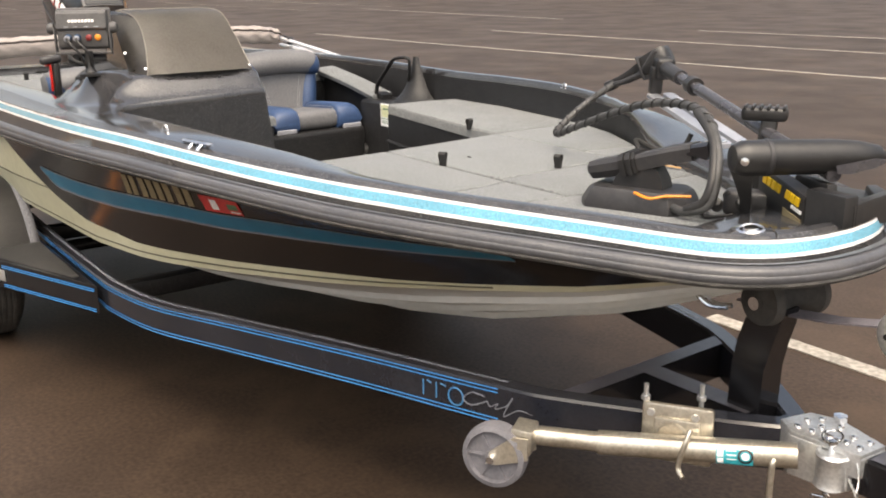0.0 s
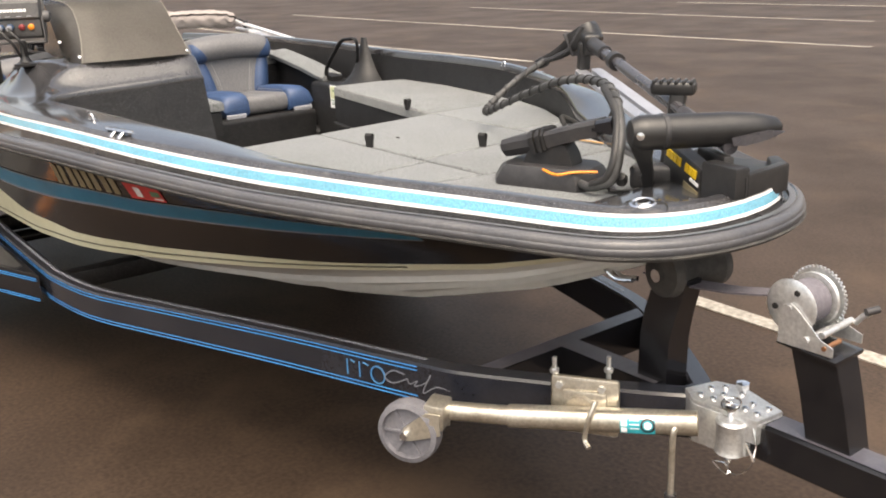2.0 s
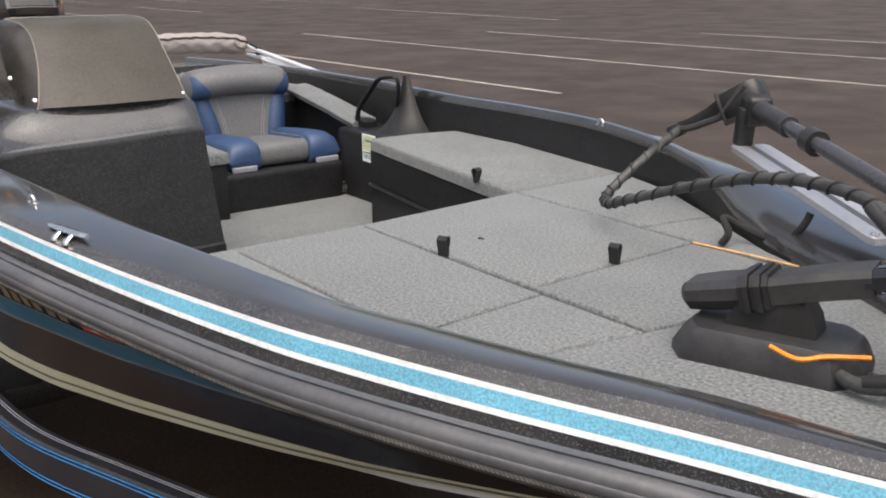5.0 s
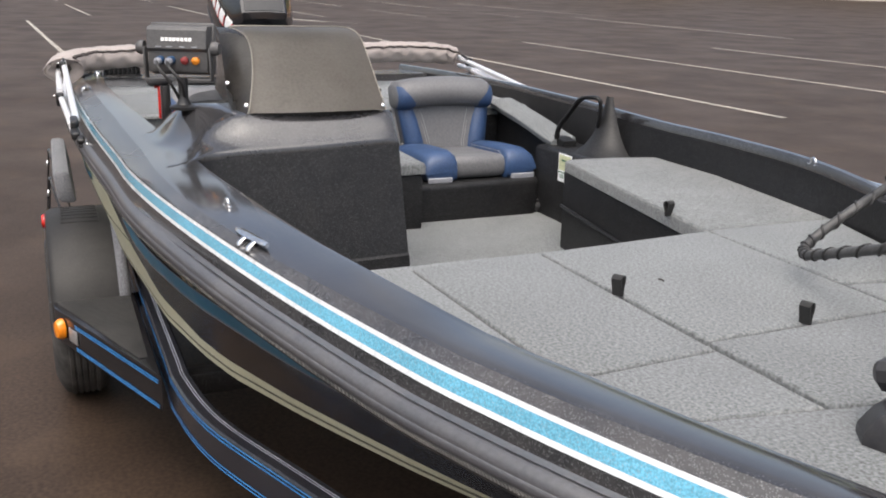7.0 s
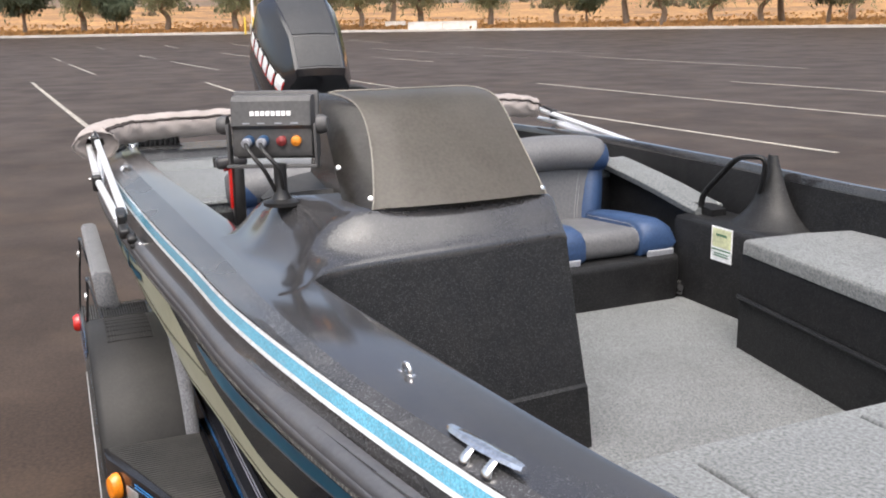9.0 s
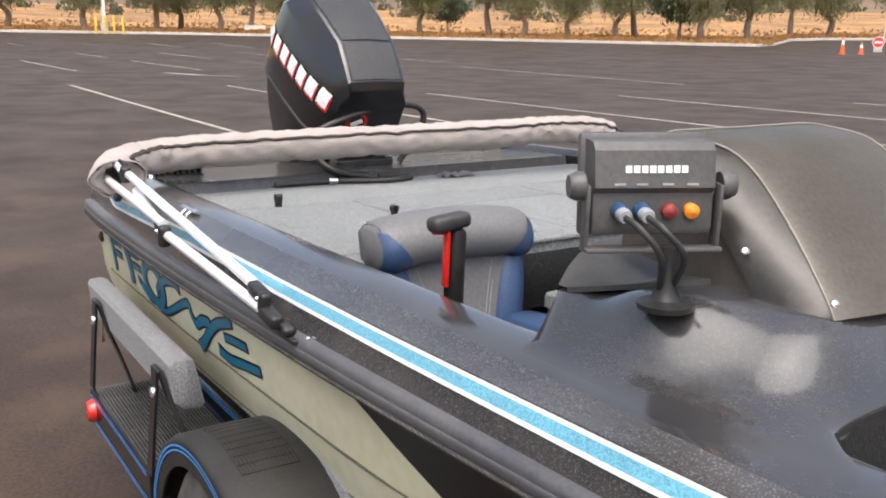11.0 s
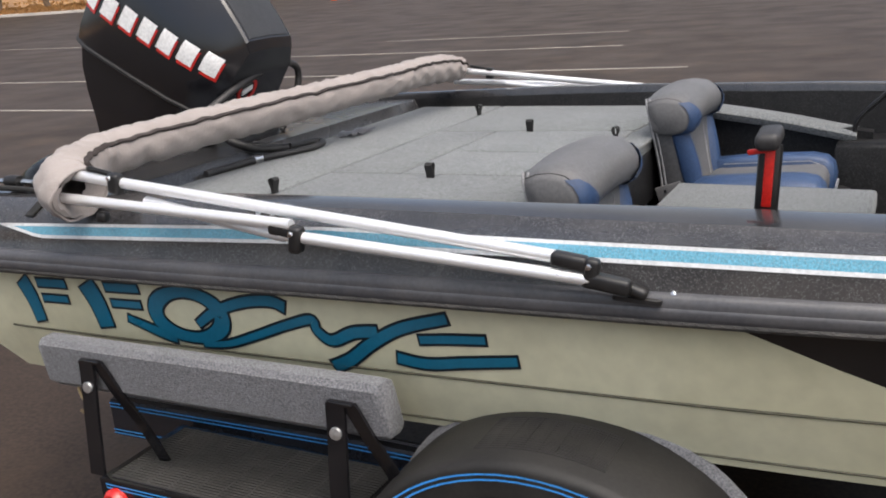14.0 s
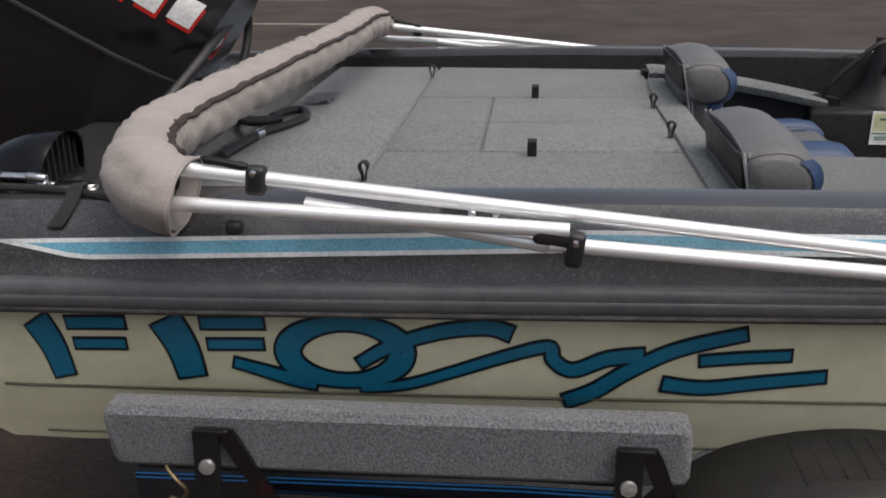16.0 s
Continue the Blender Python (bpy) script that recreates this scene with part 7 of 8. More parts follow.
    for x in (-2.613, -1.922):
        for half_w, pts in ((0.022, [(x, 1.165, zr), (x, 1.152, 0.60), (x, 1.142, 0.69), (x, 1.139, 0.743)]),
                    (0.015, [(x + 0.115, 1.06, zr), (x + 0.092, 1.090, 0.57), (x + 0.062, 1.118, 0.66), (x + 0.042, 1.130, 0.715), (x + 0.030, 1.134, 0.740)])):
            bm = bmesh.new()
            P = spline([(px, s * py, pz) for px, py, pz in pts], 4)
            rows = []
            for i, p in enumerate(P):
                t = (P[min(i + 1, len(P) - 1)] - P[max(i - 1, 0)]).normalized()
                n = Vector((0, s, 0))
                w = t.cross(n).normalized()
                rows.append([p + w * u + n * v for u, v in ((-half_w, -0.004), (half_w, -0.004), (half_w, 0.004), (-half_w, 0.004))])
            loft(bm, rows, True, True)
            part("bracket_arm", bm, M_PAINT, gb, "black steel bracket")
        bm = bmesh.new()
        box(bm, (x + 0.010, s * 1.137, 0.743), (0.060, 0.016, 0.010), bev=0.004)
        part("bracket_fold", bm, M_PAINT, gb)
        bm = bmesh.new()
        turned(bm, [(0.0005, 0), (0.014, 0), (0.013, 0.006), (0.0005, 0.008)], axis_pose((x, s * 1.146, 0.680), (0, s, 0)), 14)
        part("carriage_bolt", bm, M_GALV, gb, "galvanised carriage bolt")
# bunks and uprights under the hull
for s in (-1, 1):
    bm = bmesh.new()
    box(bm, (-1.55, s * 0.45, 0.475), (2.2, 0.09, 0.05), (s * -18, 0.5, 0), 0.01)
    part("bunk_board", bm, M_CARPETDARK, trailer, "carpeted bunk board under the hull")
    for x in (-2.3, -0.9):
        bm = bmesh.new()
        box(bm, (x, s * 0.45, 0.425), (0.05, 0.05, 0.10), bev=0.004)
        part("bunk_upright", bm, M_LINER, trailer)
M_TARNISH = material("tarnished_brass_plate", (0.30, 0.23, 0.13), 0.4, metal=0.9, spread=0.3, bump=0.0)
tie = thing("tie_down_hook", "tarnished brass-plated tie-down hook hanging behind the guide board", "hook")
bm = bmesh.new()
tube(bm, spline([(-2.70, -1.09, 0.665), (-2.705, -1.10, 0.645), (-2.685, -1.11, 0.625), (-2.67, -1.11, 0.605), (-2.68, -1.11, 0.585), (-2.70, -1.11, 0.59)], 4), 0.004, 6)
part("hook_wire", bm, M_TARNISH, tie)

# ---- trolling motor on the bow ----
FOOT = [(1.674, 0.110), (1.855, 0.012), (1.950, -0.004), (1.955, 0.10), (1.940, 0.185), (1.860, 0.282), (1.760, 0.262)]


def slab_bm(poly, z0, z1, bev):
    bm = bmesh.new()
    slab(bm, poly, z0, z1, bev)
    return bm


tm = thing("trolling_motor", "black bow-mounted trolling motor folded on its mount", "trolling motor")
A, B = Vector((1.736, -0.056, 1.134)), Vector((1.902, 0.219, 1.130))
d = (B - A).normalized()
L = (B - A).length
mm = axis_pose(A, d)
bm = bmesh.new()
turned(bm, [(0.0005, -0.025), (0.028, -0.02), (0.037, -0.002), (0.0385, 0.012), (0.0385, 0.05), (0.038, L * 0.62), (0.034, L * 0.8), (0.024, L * 0.95), (0.010, L), (0.0005, L + 0.004)], mm, 28)
low = part("motor_pod", bm, M_PLASTIC, tm, "matte black motor pod")
bm = bmesh.new()
turned(bm, [(0.0385, 0.048), (0.0405, 0.05), (0.0405, 0.058), (0.0385, 0.06)], mm, 28, False)
part("pod_ring", bm, M_GREYPLASTIC, low)
# Fin's paler grey paints the light on its upturned face.
bm = bmesh.new()
loft(bm, [[Vector(q) + Vector((0.6, -0.8, 0)) * o for q in ((1.858, 0.105, 1.118), (1.862, 0.108, 1.100), (1.882, 0.122, 1.101), (1.920, 0.152, 1.117), (1.944, 0.170, 1.134), (1.918, 0.151, 1.136))] for o in (0.010, 0.0145)], True, True)
part("pod_fin", bm, M_SHAFT, low, "skeg fin in a paler grey for light on its upturned face")
bm = bmesh.new()
turned(bm, [(0.0005, -0.005), (0.009, -0.004), (0.009, 0.004), (0.0005, 0.005)], axis_pose(A + d * 0.02 + Vector((0.02, -0.045, 0.0)), (0.4, -0.9, 0.1)), 10)
part("pod_screw", bm, M_CHROME, low)
# mount: base block with a decal face, and a cradle for the pod's nose
mount = part("mount_base", slab_bm(FOOT, 0.968, 1.035, 0.008), M_PLASTIC, tm, "black moulded motor mount")
bm = bmesh.new()
PA, PB = Vector((1.674, 0.11, 0)), Vector((1.856, 0.010, 0))
PN = Vector((-(PA - PB).y, (PA - PB).x, 0)).normalized()
PN = PN if PN.y < 0 else -PN
loft(bm, [[p + PN * o + Vector((0, 0, z)) for o, z in ((0.0, 0.978), (0.004, 0.982), (0.004, 1.054 + r), (0.0, 1.060 + r), (-0.03, 1.062 + r), (-0.03, 0.978))] for p, r in ((PA, 0.026), (PB, 0.0))], True, True)
face = part("decal_face", bm, M_PLASTIC, mount, "glossy black decal face")
PD = (PB - PA).normalized()


def on_face(f0, f1, z0, z1, mat, nm, lab, shear=0.006):
    bm = bmesh.new()
    lo, hi = PA.lerp(PB, f0), PA.lerp(PB, f1)
    loft(bm, [[p + PN * o + PD * sh + Vector((0, 0, z + r)) for o, z, sh in ((0.004, z0, 0), (0.0065, z0, 0), (0.0065, z1, shear), (0.004, z1, shear))] for p, r in ((lo, 0.026 * (1 - f0)), (hi, 0.026 * (1 - f1)))], True, True)
    part(nm, bm, mat, face, lab)


for k in range(8):
    if k != 4:
        on_face(0.10 + 0.103 * k, 0.10 + 0.103 * k + 0.082, 1.031, 1.050, M_YELLOW, "maker_block", "yellow maker's block")
for k in range(4):
    on_face(0.76 + 0.055 * k, 0.76 + 0.055 * k + 0.042, 1.019, 1.026, M_LETTER, "model_block", "small white block", 0.002)
on_face(0.60, 0.97, 0.984, 1.008, M_GOLD, "decal_flash", "dull bronze decal flash", 0.0)
for pts, z0, z1 in (([(1.858, 0.008), (1.954, -0.008), (1.960, 0.03), (1.865, 0.045)], 1.0, 1.080), ([(1.938, 0.02), (1.960, 0.02), (1.948, 0.19), (1.925, 0.185)], 1.0, 1.062), ([(1.948, 0.17), (1.905, 0.245), (1.858, 0.285), (1.845, 0.262), (1.925, 0.165)], 1.0, 1.050), ([(1.75, 0.13), (1.86, 0.08), (1.87, 0.10), (1.77, 0.155)], 1.0, 1.078)):
    part("cradle_wall", slab_bm(pts, z0, z1, 0.006), M_PLASTIC, mount, "black cradle wall")
for c, s_, r_ in (((1.66, 0.09, 1.00), (0.11, 0.06, 0.06), (0, 0, 30)), ((1.74, 0.17, 1.01), (0.05, 0.12, 0.09), (0, 0, 45))):
    bm = bmesh.new()
    box(bm, c, s_, r_, 0.014, 3)
    part("mount_bracket", bm, M_GREYPLASTIC, mount, "dark grey mount bracket")
bm = bmesh.new()
loft(bm, [[c + Vector((0.85, 0.53, 0)) * u + Vector((0.53, -0.85, 0)) * v for u, v in ((-w, -0.009), (w, -0.009), (w, 0.009), (-w, 0.009))] for c, w in ((Vector((1.738, -0.050, 1.142)), 0.024), (Vector((1.735, -0.045, 1.105)), 0.026), (Vector((1.728, -0.030, 1.075)), 0.018), (Vector((1.712, 0.005, 1.03)), 0.012), (Vector((1.702, 0.022, 0.972)), 0.010))], True, True)
part("pod_strut", bm, M_PLASTIC, mount, "tapered black strut under the pod")
for c in ((1.64, 0.0, 1.0), (1.675, 0.045, 1.0)):
    bm = bmesh.new()
    turned(bm, [(0.0005, 0), (0.014, 0), (0.015, 0.014), (0.010, 0.026), (0.0005, 0.028)], axis_pose(c, (0.4, -0.6, 0.6)), 14)
    part("mount_knob", bm, M_PLASTIC, mount, "black mount knob")
# shaft and head
M_ALUARM = material("satin_aluminium_arm", (0.50, 0.51, 0.55), 0.4, metal=0.6, spread=0.15, fine_spread=0.05, bump=0.02)
S0, S1 = Vector((0.87, 0.672, 1.232)), Vector((1.86, 0.10, 1.095))
sd = (S1 - S0).normalized()
part("shaft", tube(bmesh.new(), [S0, S1], 0.0165, 16), M_SHAFT, tm, "grey composite shaft")
part("shaft_sleeve", tube(bmesh.new(), [S0 - sd * 0.01, S0 + sd * 0.20], 0.023, 18), M_GREYPLASTIC, tm, "dark grey upper sleeve")
part("shaft_collar", tube(bmesh.new(), [S0 + sd * 0.29, S0 + sd * 0.325], 0.027, 16), M_PLASTIC, tm)
for o in (0.0, 0.055):
    q = Vector((-sd.y, sd.x, 0)).normalized() * -o
    L0, L1 = Vector((0.875, 0.630, 1.142)) - q, Vector((1.365, 0.392, 1.064)) - q
    e = (L1 - L0).normalized()
    v = Vector((0, 0, 1)).cross(e).normalized()
    bm = bmesh.new()
    loft(bm, [[L0 + e * f + v * (-w) , L0 + e * f + v * w, L0 + e * f + v * w + Vector((0, 0, -0.012)), L0 + e * f + v * (-w) + Vector((0, 0, -0.012))] for f, w in ((0, 0.012), (0.012, 0.019), (0.2, 0.020), ((L1 - L0).length - 0.015, 0.019), ((L1 - L0).length, 0.011))], True, True)
    arm = part("mount_arm", bm, M_ALUARM, tm, "satin aluminium mount arm")
    bm = bmesh.new()
    turned(bm, [(0.0005, 0), (0.009, 0), (0.008, 0.005), (0.0005, 0.006)], pose(*(L1 - e * 0.02)), 12)
    part("arm_bolt", bm, M_CHROME, arm, "chrome arm bolt")
part("arm_upright", box(bmesh.new(), (0.885, 0.640, 1.185), (0.032, 0.04, 0.09), (0, 8, -30), 0.006), M_PLASTIC, tm, "black upright under the shaft")
part("head_clamp", box(bmesh.new(), S0 + sd * 0.035 + Vector((0, 0, -0.005)), (0.055, 0.060, 0.070), (0, 8, -30), 0.012, 3), M_PLASTIC, tm, "black clamp at the motor head")
rest = part("shaft_rest", box(bmesh.new(), (1.56, 0.27, 1.180), (0.11, 0.05, 0.034), (0, 0, 30), 0.010, 3), M_PLASTIC, tm, "ribbed black shaft rest")
bm = bmesh.new()
for k in range(6):
    box(bm, (1.52 + 0.016 * k, 0.247 + 0.0092 * k, 1.196), (0.009, 0.054, 0.012), (0, 0, 30), 0.004)
part("rest_rib", bm, M_PLASTIC, rest)
part("rest_post", box(bmesh.new(), (1.565, 0.27, 1.08), (0.04, 0.035, 0.20), (0, 6, 30), 0.008), M_PLASTIC, rest)
bm = bmesh.new()
HM = axis_pose(S0 - sd * 0.02, (-0.75, -0.25, -0.38), (0, 0, 1))
loft(bm, [[HM @ Vector((x * k, y * k2, z)) for x, y in ((-0.035, -0.025), (0.035, -0.025), (0.042, 0.0), (0.03, 0.045), (-0.03, 0.045), (-0.042, 0.0))] for z, k, k2 in ((-0.05, 0.6, 0.7), (-0.04, 0.92, 1.0), (-0.01, 1.0, 1.0), (0.045, 1.0, 0.85), (0.055, 0.85, 0.66), (0.09, 0.66, 0.45), (0.14, 0.40, 0.32), (0.18, 0.36, 0.34))], True, True)
head = part("motor_head", bm, M_PLASTIC, tm, "black trolling motor head", smooth=50)
for dz in (-1, 1):
    bm = bmesh.new()
    tube(bm, [HM @ Vector((0.030 * dz, 0.038, -0.02)), HM @ Vector((0.036 * dz, -0.012, 0.06)), HM @ Vector((0.028 * dz, -0.010, 0.13)), HM @ Vector((0.012 * dz, 0.0, 0.19))], 0.0085, 8)
    part("head_rod", bm, M_GREYPLASTIC, head)
part("head_tip", box(bmesh.new(), (0, -0.002, 0.185), (0.042, 0.034, 0.034), (0, 0, 0), 0.006, 2, m=HM), M_PLASTIC, head, "black cable clamp at the head's tip")
part("head_rib", box(bmesh.new(), (0, 0.005, 0.048), (0.090, 0.082, 0.008), (0, 0, 0), 0.003, 2, m=HM), M_GREYPLASTIC, head, "raised rib round the head")
coil = spline([HM @ Vector((0, 0, 0.17)), (0.745, 0.47, 1.115), (0.735, 0.36, 1.045), (0.775, 0.31, 1.03), (0.88, 0.28, 1.065), (1.05, 0.25, 1.125), (1.22, 0.21, 1.175), (1.36, 0.17, 1.195), (1.50, 0.10, 1.195), (1.60, 0.03, 1.155), (1.655, -0.025, 1.085), (1.655, -0.05, 1.015), (1.60, -0.06, 0.99), (1.56, -0.055, 0.99)], 8)
bm = bmesh.new()
tube(bm, coil, 0.0105, 10)
cb = part("steering_cable", bm, M_WRAP, tm, "steering cable in worn spiral wrap")
bm = bmesh.new()
spiral = []
fine = []
for a, b in zip(coil[:70], coil[1:71]):
    for k in range(4):
        fine.append(a.lerp(b, k / 4))
for i, p in enumerate(fine):
    t = (fine[min(i + 1, len(fine) - 1)] - fine[max(i - 1, 0)]).normalized()
    u = t.cross(Vector((0, 0, 1))).normalized()
    v = u.cross(t)
    ang = i * 0.62
    spiral.append(p + (u * math.cos(ang) + v * math.sin(ang)) * 0.0105)
tube(bm, spiral, 0.0034, 6)
part("spiral_wrap", bm, M_CABLE, cb, "black spiral wrap")
bm = bmesh.new()
tube(bm, spline([(1.50, 0.085, 1.195), (1.60, 0.02, 1.150), (1.65, -0.035, 1.075), (1.645, -0.055, 1.02), (1.60, -0.06, 0.995)], 8), 0.0108, 10)
part("cable_sleeve", bm, M_CABLE, tm, "thick black cable sleeve")
# foot pedal
pedal = thing("foot_pedal", "black trolling motor foot pedal standing on the carpet", "foot pedal")
PM = pose(1.452, -0.020, FD, 0, 0, 18)
bm = bmesh.new()
loft(bm, [[PM @ Vector((u * k, v * k, z)) for u, v in ((-0.155, -0.05), (-0.13, -0.085), (0.085, -0.078), (0.118, -0.04), (0.118, 0.04), (0.085, 0.075), (-0.13, 0.085), (-0.155, 0.05))] for z, k in ((0, 1.0), (0.014, 1.0), (0.042, 0.9), (0.050, 0.84))], True, True)
part("pedal_base", bm, M_GREYPLASTIC, pedal, "dark grey pedal base", smooth=35)
bm = bmesh.new()
QM = PM @ pose(0.0, 0.0, 0.116, 0, -14, 0)
loft(bm, [[QM @ Vector((u, v * w, z * h)) for v, z in ((-0.040, -0.008), (-0.040, 0.010), (-0.030, 0.022), (0.030, 0.022), (0.040, 0.010), (0.040, -0.008), (0.026, -0.026), (-0.026, -0.026))] for u, w, h in ((-0.158, 0.66, 0.6), (-0.150, 0.86, 0.9), (-0.11, 0.95, 1.0), (-0.065, 0.98, 1.0))], True, True)
tread = part("pedal_tread", bm, M_GREYPLASTIC, pedal, "grey chunky pedal heel", smooth=35)
for k in range(5):
    bm = bmesh.new()
    loft(bm, [[QM @ Vector((-0.066 + 0.009 * k + du, v * (1 + 0.12 * (k % 2)), z * (1 + 0.12 * (k % 2)))) for v, z in ((-0.040, -0.024), (-0.043, 0.012), (-0.032, 0.026), (0.032, 0.026), (0.043, 0.012), (0.040, -0.024))] for du in (0, 0.008)], True, True)
    part("tread_rib", bm, M_PLASTIC, tread)
bm = bmesh.new()
loft(bm, [[QM @ Vector((u, v, z + lift)) for v, z in ((-0.034, -0.026), (-0.038, 0.004), (-0.030, 0.013), (0.030, 0.013), (0.038, 0.004), (0.034, -0.026))] for u, lift in ((-0.03, 0.006), (0.02, 0.008), (0.07, 0.010), (0.118, 0.010))], True, True)
part("foot_plate", bm, M_GREYPLASTIC, tread, "grey flat foot plate", smooth=35)
# Solid black block paints the dark of the open pocket at the toe.
bm = bmesh.new()
loft(bm, [[QM @ Vector((u, v, z)) for v, z in ((-0.037, d0), (-0.037, 0.014), (-0.028, 0.021), (0.028, 0.021), (0.037, 0.014), (0.037, d0))] for u, d0 in ((0.108, 0.0), (0.130, -0.006), (0.152, -0.018), (0.160, -0.010))], True, True)
part("toe_cap", bm, M_COWL, tread, "black block standing for the open toe pocket")
# Black strip put in as the shade under the foot plate.
bm = bmesh.new()
loft(bm, [[QM @ Vector((u, v, z)) for u, z in ((-0.02, -0.012), (0.06, -0.006), (0.125, -0.012), (0.125, 0.004), (-0.02, 0.004))] for v in (-0.030, -0.024)], True, True)
part("plate_rim", bm, M_COWL, tread, "black strip painted as the shade under the plate")
bm = bmesh.new()
loft(bm, [[PM @ Vector((u, v * w, z)) for u, v in ((-0.085 * k, -0.034), (0.05 * k, -0.030), (0.05 * k, 0.030), (-0.085 * k, 0.034))] for z, k, w in ((0.045, 1.0, 1.0), (0.075, 0.85, 0.95), (0.100, 0.55, 0.9))], True, True)
part("pedal_pivot", bm, M_PLASTIC, pedal)
bm = bmesh.new()
tube(bm, spline([PM @ Vector((0.0, -0.084, 0.050)), PM @ Vector((0.04, -0.090, 0.042)), PM @ Vector((0.075, -0.074, 0.048)), PM @ Vector((0.125, -0.045, 0.048))], 5), 0.0035, 6)
part("orange_wire", bm, M_ORANGE, pedal, "orange wire")
wires = thing("power_lead", "black power lead coiled on the bow deck", "cable")
bm = bmesh.new()
pts = [(1.545, 0.030, FD + 0.006)]
for k in range(22):
    a = k * 0.9
    pts.append((1.578 + (0.040 + 0.010 * math.sin(k * 2.3)) * math.cos(a), -0.008 + (0.020 + 0.006 * math.cos(k * 1.7)) * math.sin(a), FD + 0.006 + 0.0016 * (k % 7)))
pts += [(1.625, -0.015, FD + 0.006), (1.648, 0.030, FD + 0.006), (1.640, 0.068, FD + 0.007), (1.622, 0.075, FD + 0.020), (1.618, 0.055, FD + 0.045), (1.64, 0.04, FD + 0.06)]
tube(bm, spline(pts, 5), 0.0042, 6)
part("lead_wire", bm, M_CABLE, wires)
hook = thing("strap_hook", "black bent tie strap standing at the port gunwale", "strap")
bm = bmesh.new()
tube(bm, spline([(1.02, 0.40, FD + 0.004), (1.03, 0.41, FD + 0.03), (1.0, 0.43, FD + 0.055), (1.05, 0.46, FD + 0.03), (1.12, 0.47, FD + 0.02), (1.16, 0.47, FD + 0.06), (1.17, 0.48, FD + 0.09)], 5), 0.008, 8)
part("strap_loop", bm, M_WEBBING, hook)
M_PALECORD = material("pale_orange_cord", (0.72, 0.42, 0.17), 0.6, spread=0.2, bump=0.1)
cord = thing("orange_cord", "thin pale orange cord lying on the front deck carpet", "cord")
bm = bmesh.new()
tube(bm, [(0.974, 0.366, FD + 0.004), (1.10, 0.383, FD + 0.004), (1.21, 0.393, FD + 0.004)], 0.0024, 6)
part("cord_line", bm, M_PALECORD, cord)
leaf = thing("twig", "small dry twig on the deck carpet", "twig")
bm = bmesh.new()
tube(bm, [(0.66, 0.03, FD + 0.002), (0.667, 0.034, FD + 0.003), (0.675, 0.033, FD + 0.002)], 0.0016, 5)
part("twig_stick", bm, M_BINDING, leaf)

# ---- distance: trees, booth, tents, cones, barriers ----
M_LEAF = material("pepper_tree_foliage", (0.33, 0.36, 0.22), 0.8, spread=0.3, scale=0.5, tint=(0.25, 0.28, 0.16), fine=2.5, fine_spread=0.2, bump=0.0)
def leafy(m):
    """Let light through the leaves as well as off them."""
    n, l = m.node_tree.nodes, m.node_tree.links
    b, out = n["Principled BSDF"], n["Material Output"]
    t, x = n.new("ShaderNodeBsdfTranslucent"), n.new("ShaderNodeMixShader")
    l.new(b.inputs["Base Color"].links[0].from_socket, t.inputs["Color"])
    x.inputs[0].default_value = 0.5
    l.new(b.outputs[0], x.inputs[1])
    l.new(t.outputs[0], x.inputs[2])
    l.new(x.outputs[0], out.inputs["Surface"])


leafy(M_LEAF)
M_LEAFDARK = material("dark_shrub_foliage", (0.07, 0.09, 0.05), 0.8, spread=0.4, scale=0.8, fine=4, fine_spread=0.3, bump=0.0)
M_BARK = material("grey_brown_bark", (0.24, 0.18, 0.135), 0.9, spread=0.3, scale=3, bump=0.4, bump_scale=12)
M_STRAW = material("dry_straw_tufts", (0.44, 0.25, 0.095), 0.9, spread=0.4, scale=0.2, tint=(0.26, 0.15, 0.07), fine=2, bump=0.0)
M_BOOTH = material("weathered_green_boards", (0.10, 0.17, 0.155), 0.7, spread=0.3, scale=2, bump=0.1)
M_DOOR = material("teal_booth_door", (0.06, 0.20, 0.21), 0.6, spread=0.2, scale=2, bump=0.05)
M_ROOF = material("grey_shingle", (0.10, 0.11, 0.10), 0.85, spread=0.3, scale=2, bump=0.2)
M_TENTW = material("white_tent_cloth", (0.78, 0.76, 0.74), 0.8, spread=0.1, bump=0.05)
M_TENTB = material("pale_blue_tent_cloth", (0.38, 0.47, 0.68), 0.8, spread=0.1, bump=0.05)
M_CONE = material("orange_cone", (0.75, 0.13, 0.03), 0.6, spread=0.15, bump=0.0)
M_SIGNW = material("white_board", (0.78, 0.76, 0.74), 0.6, spread=0.1, bump=0.0)
M_YPOST = material("yellow_post_paint", (0.72, 0.50, 0.06), 0.5, spread=0.15, bump=0.0)


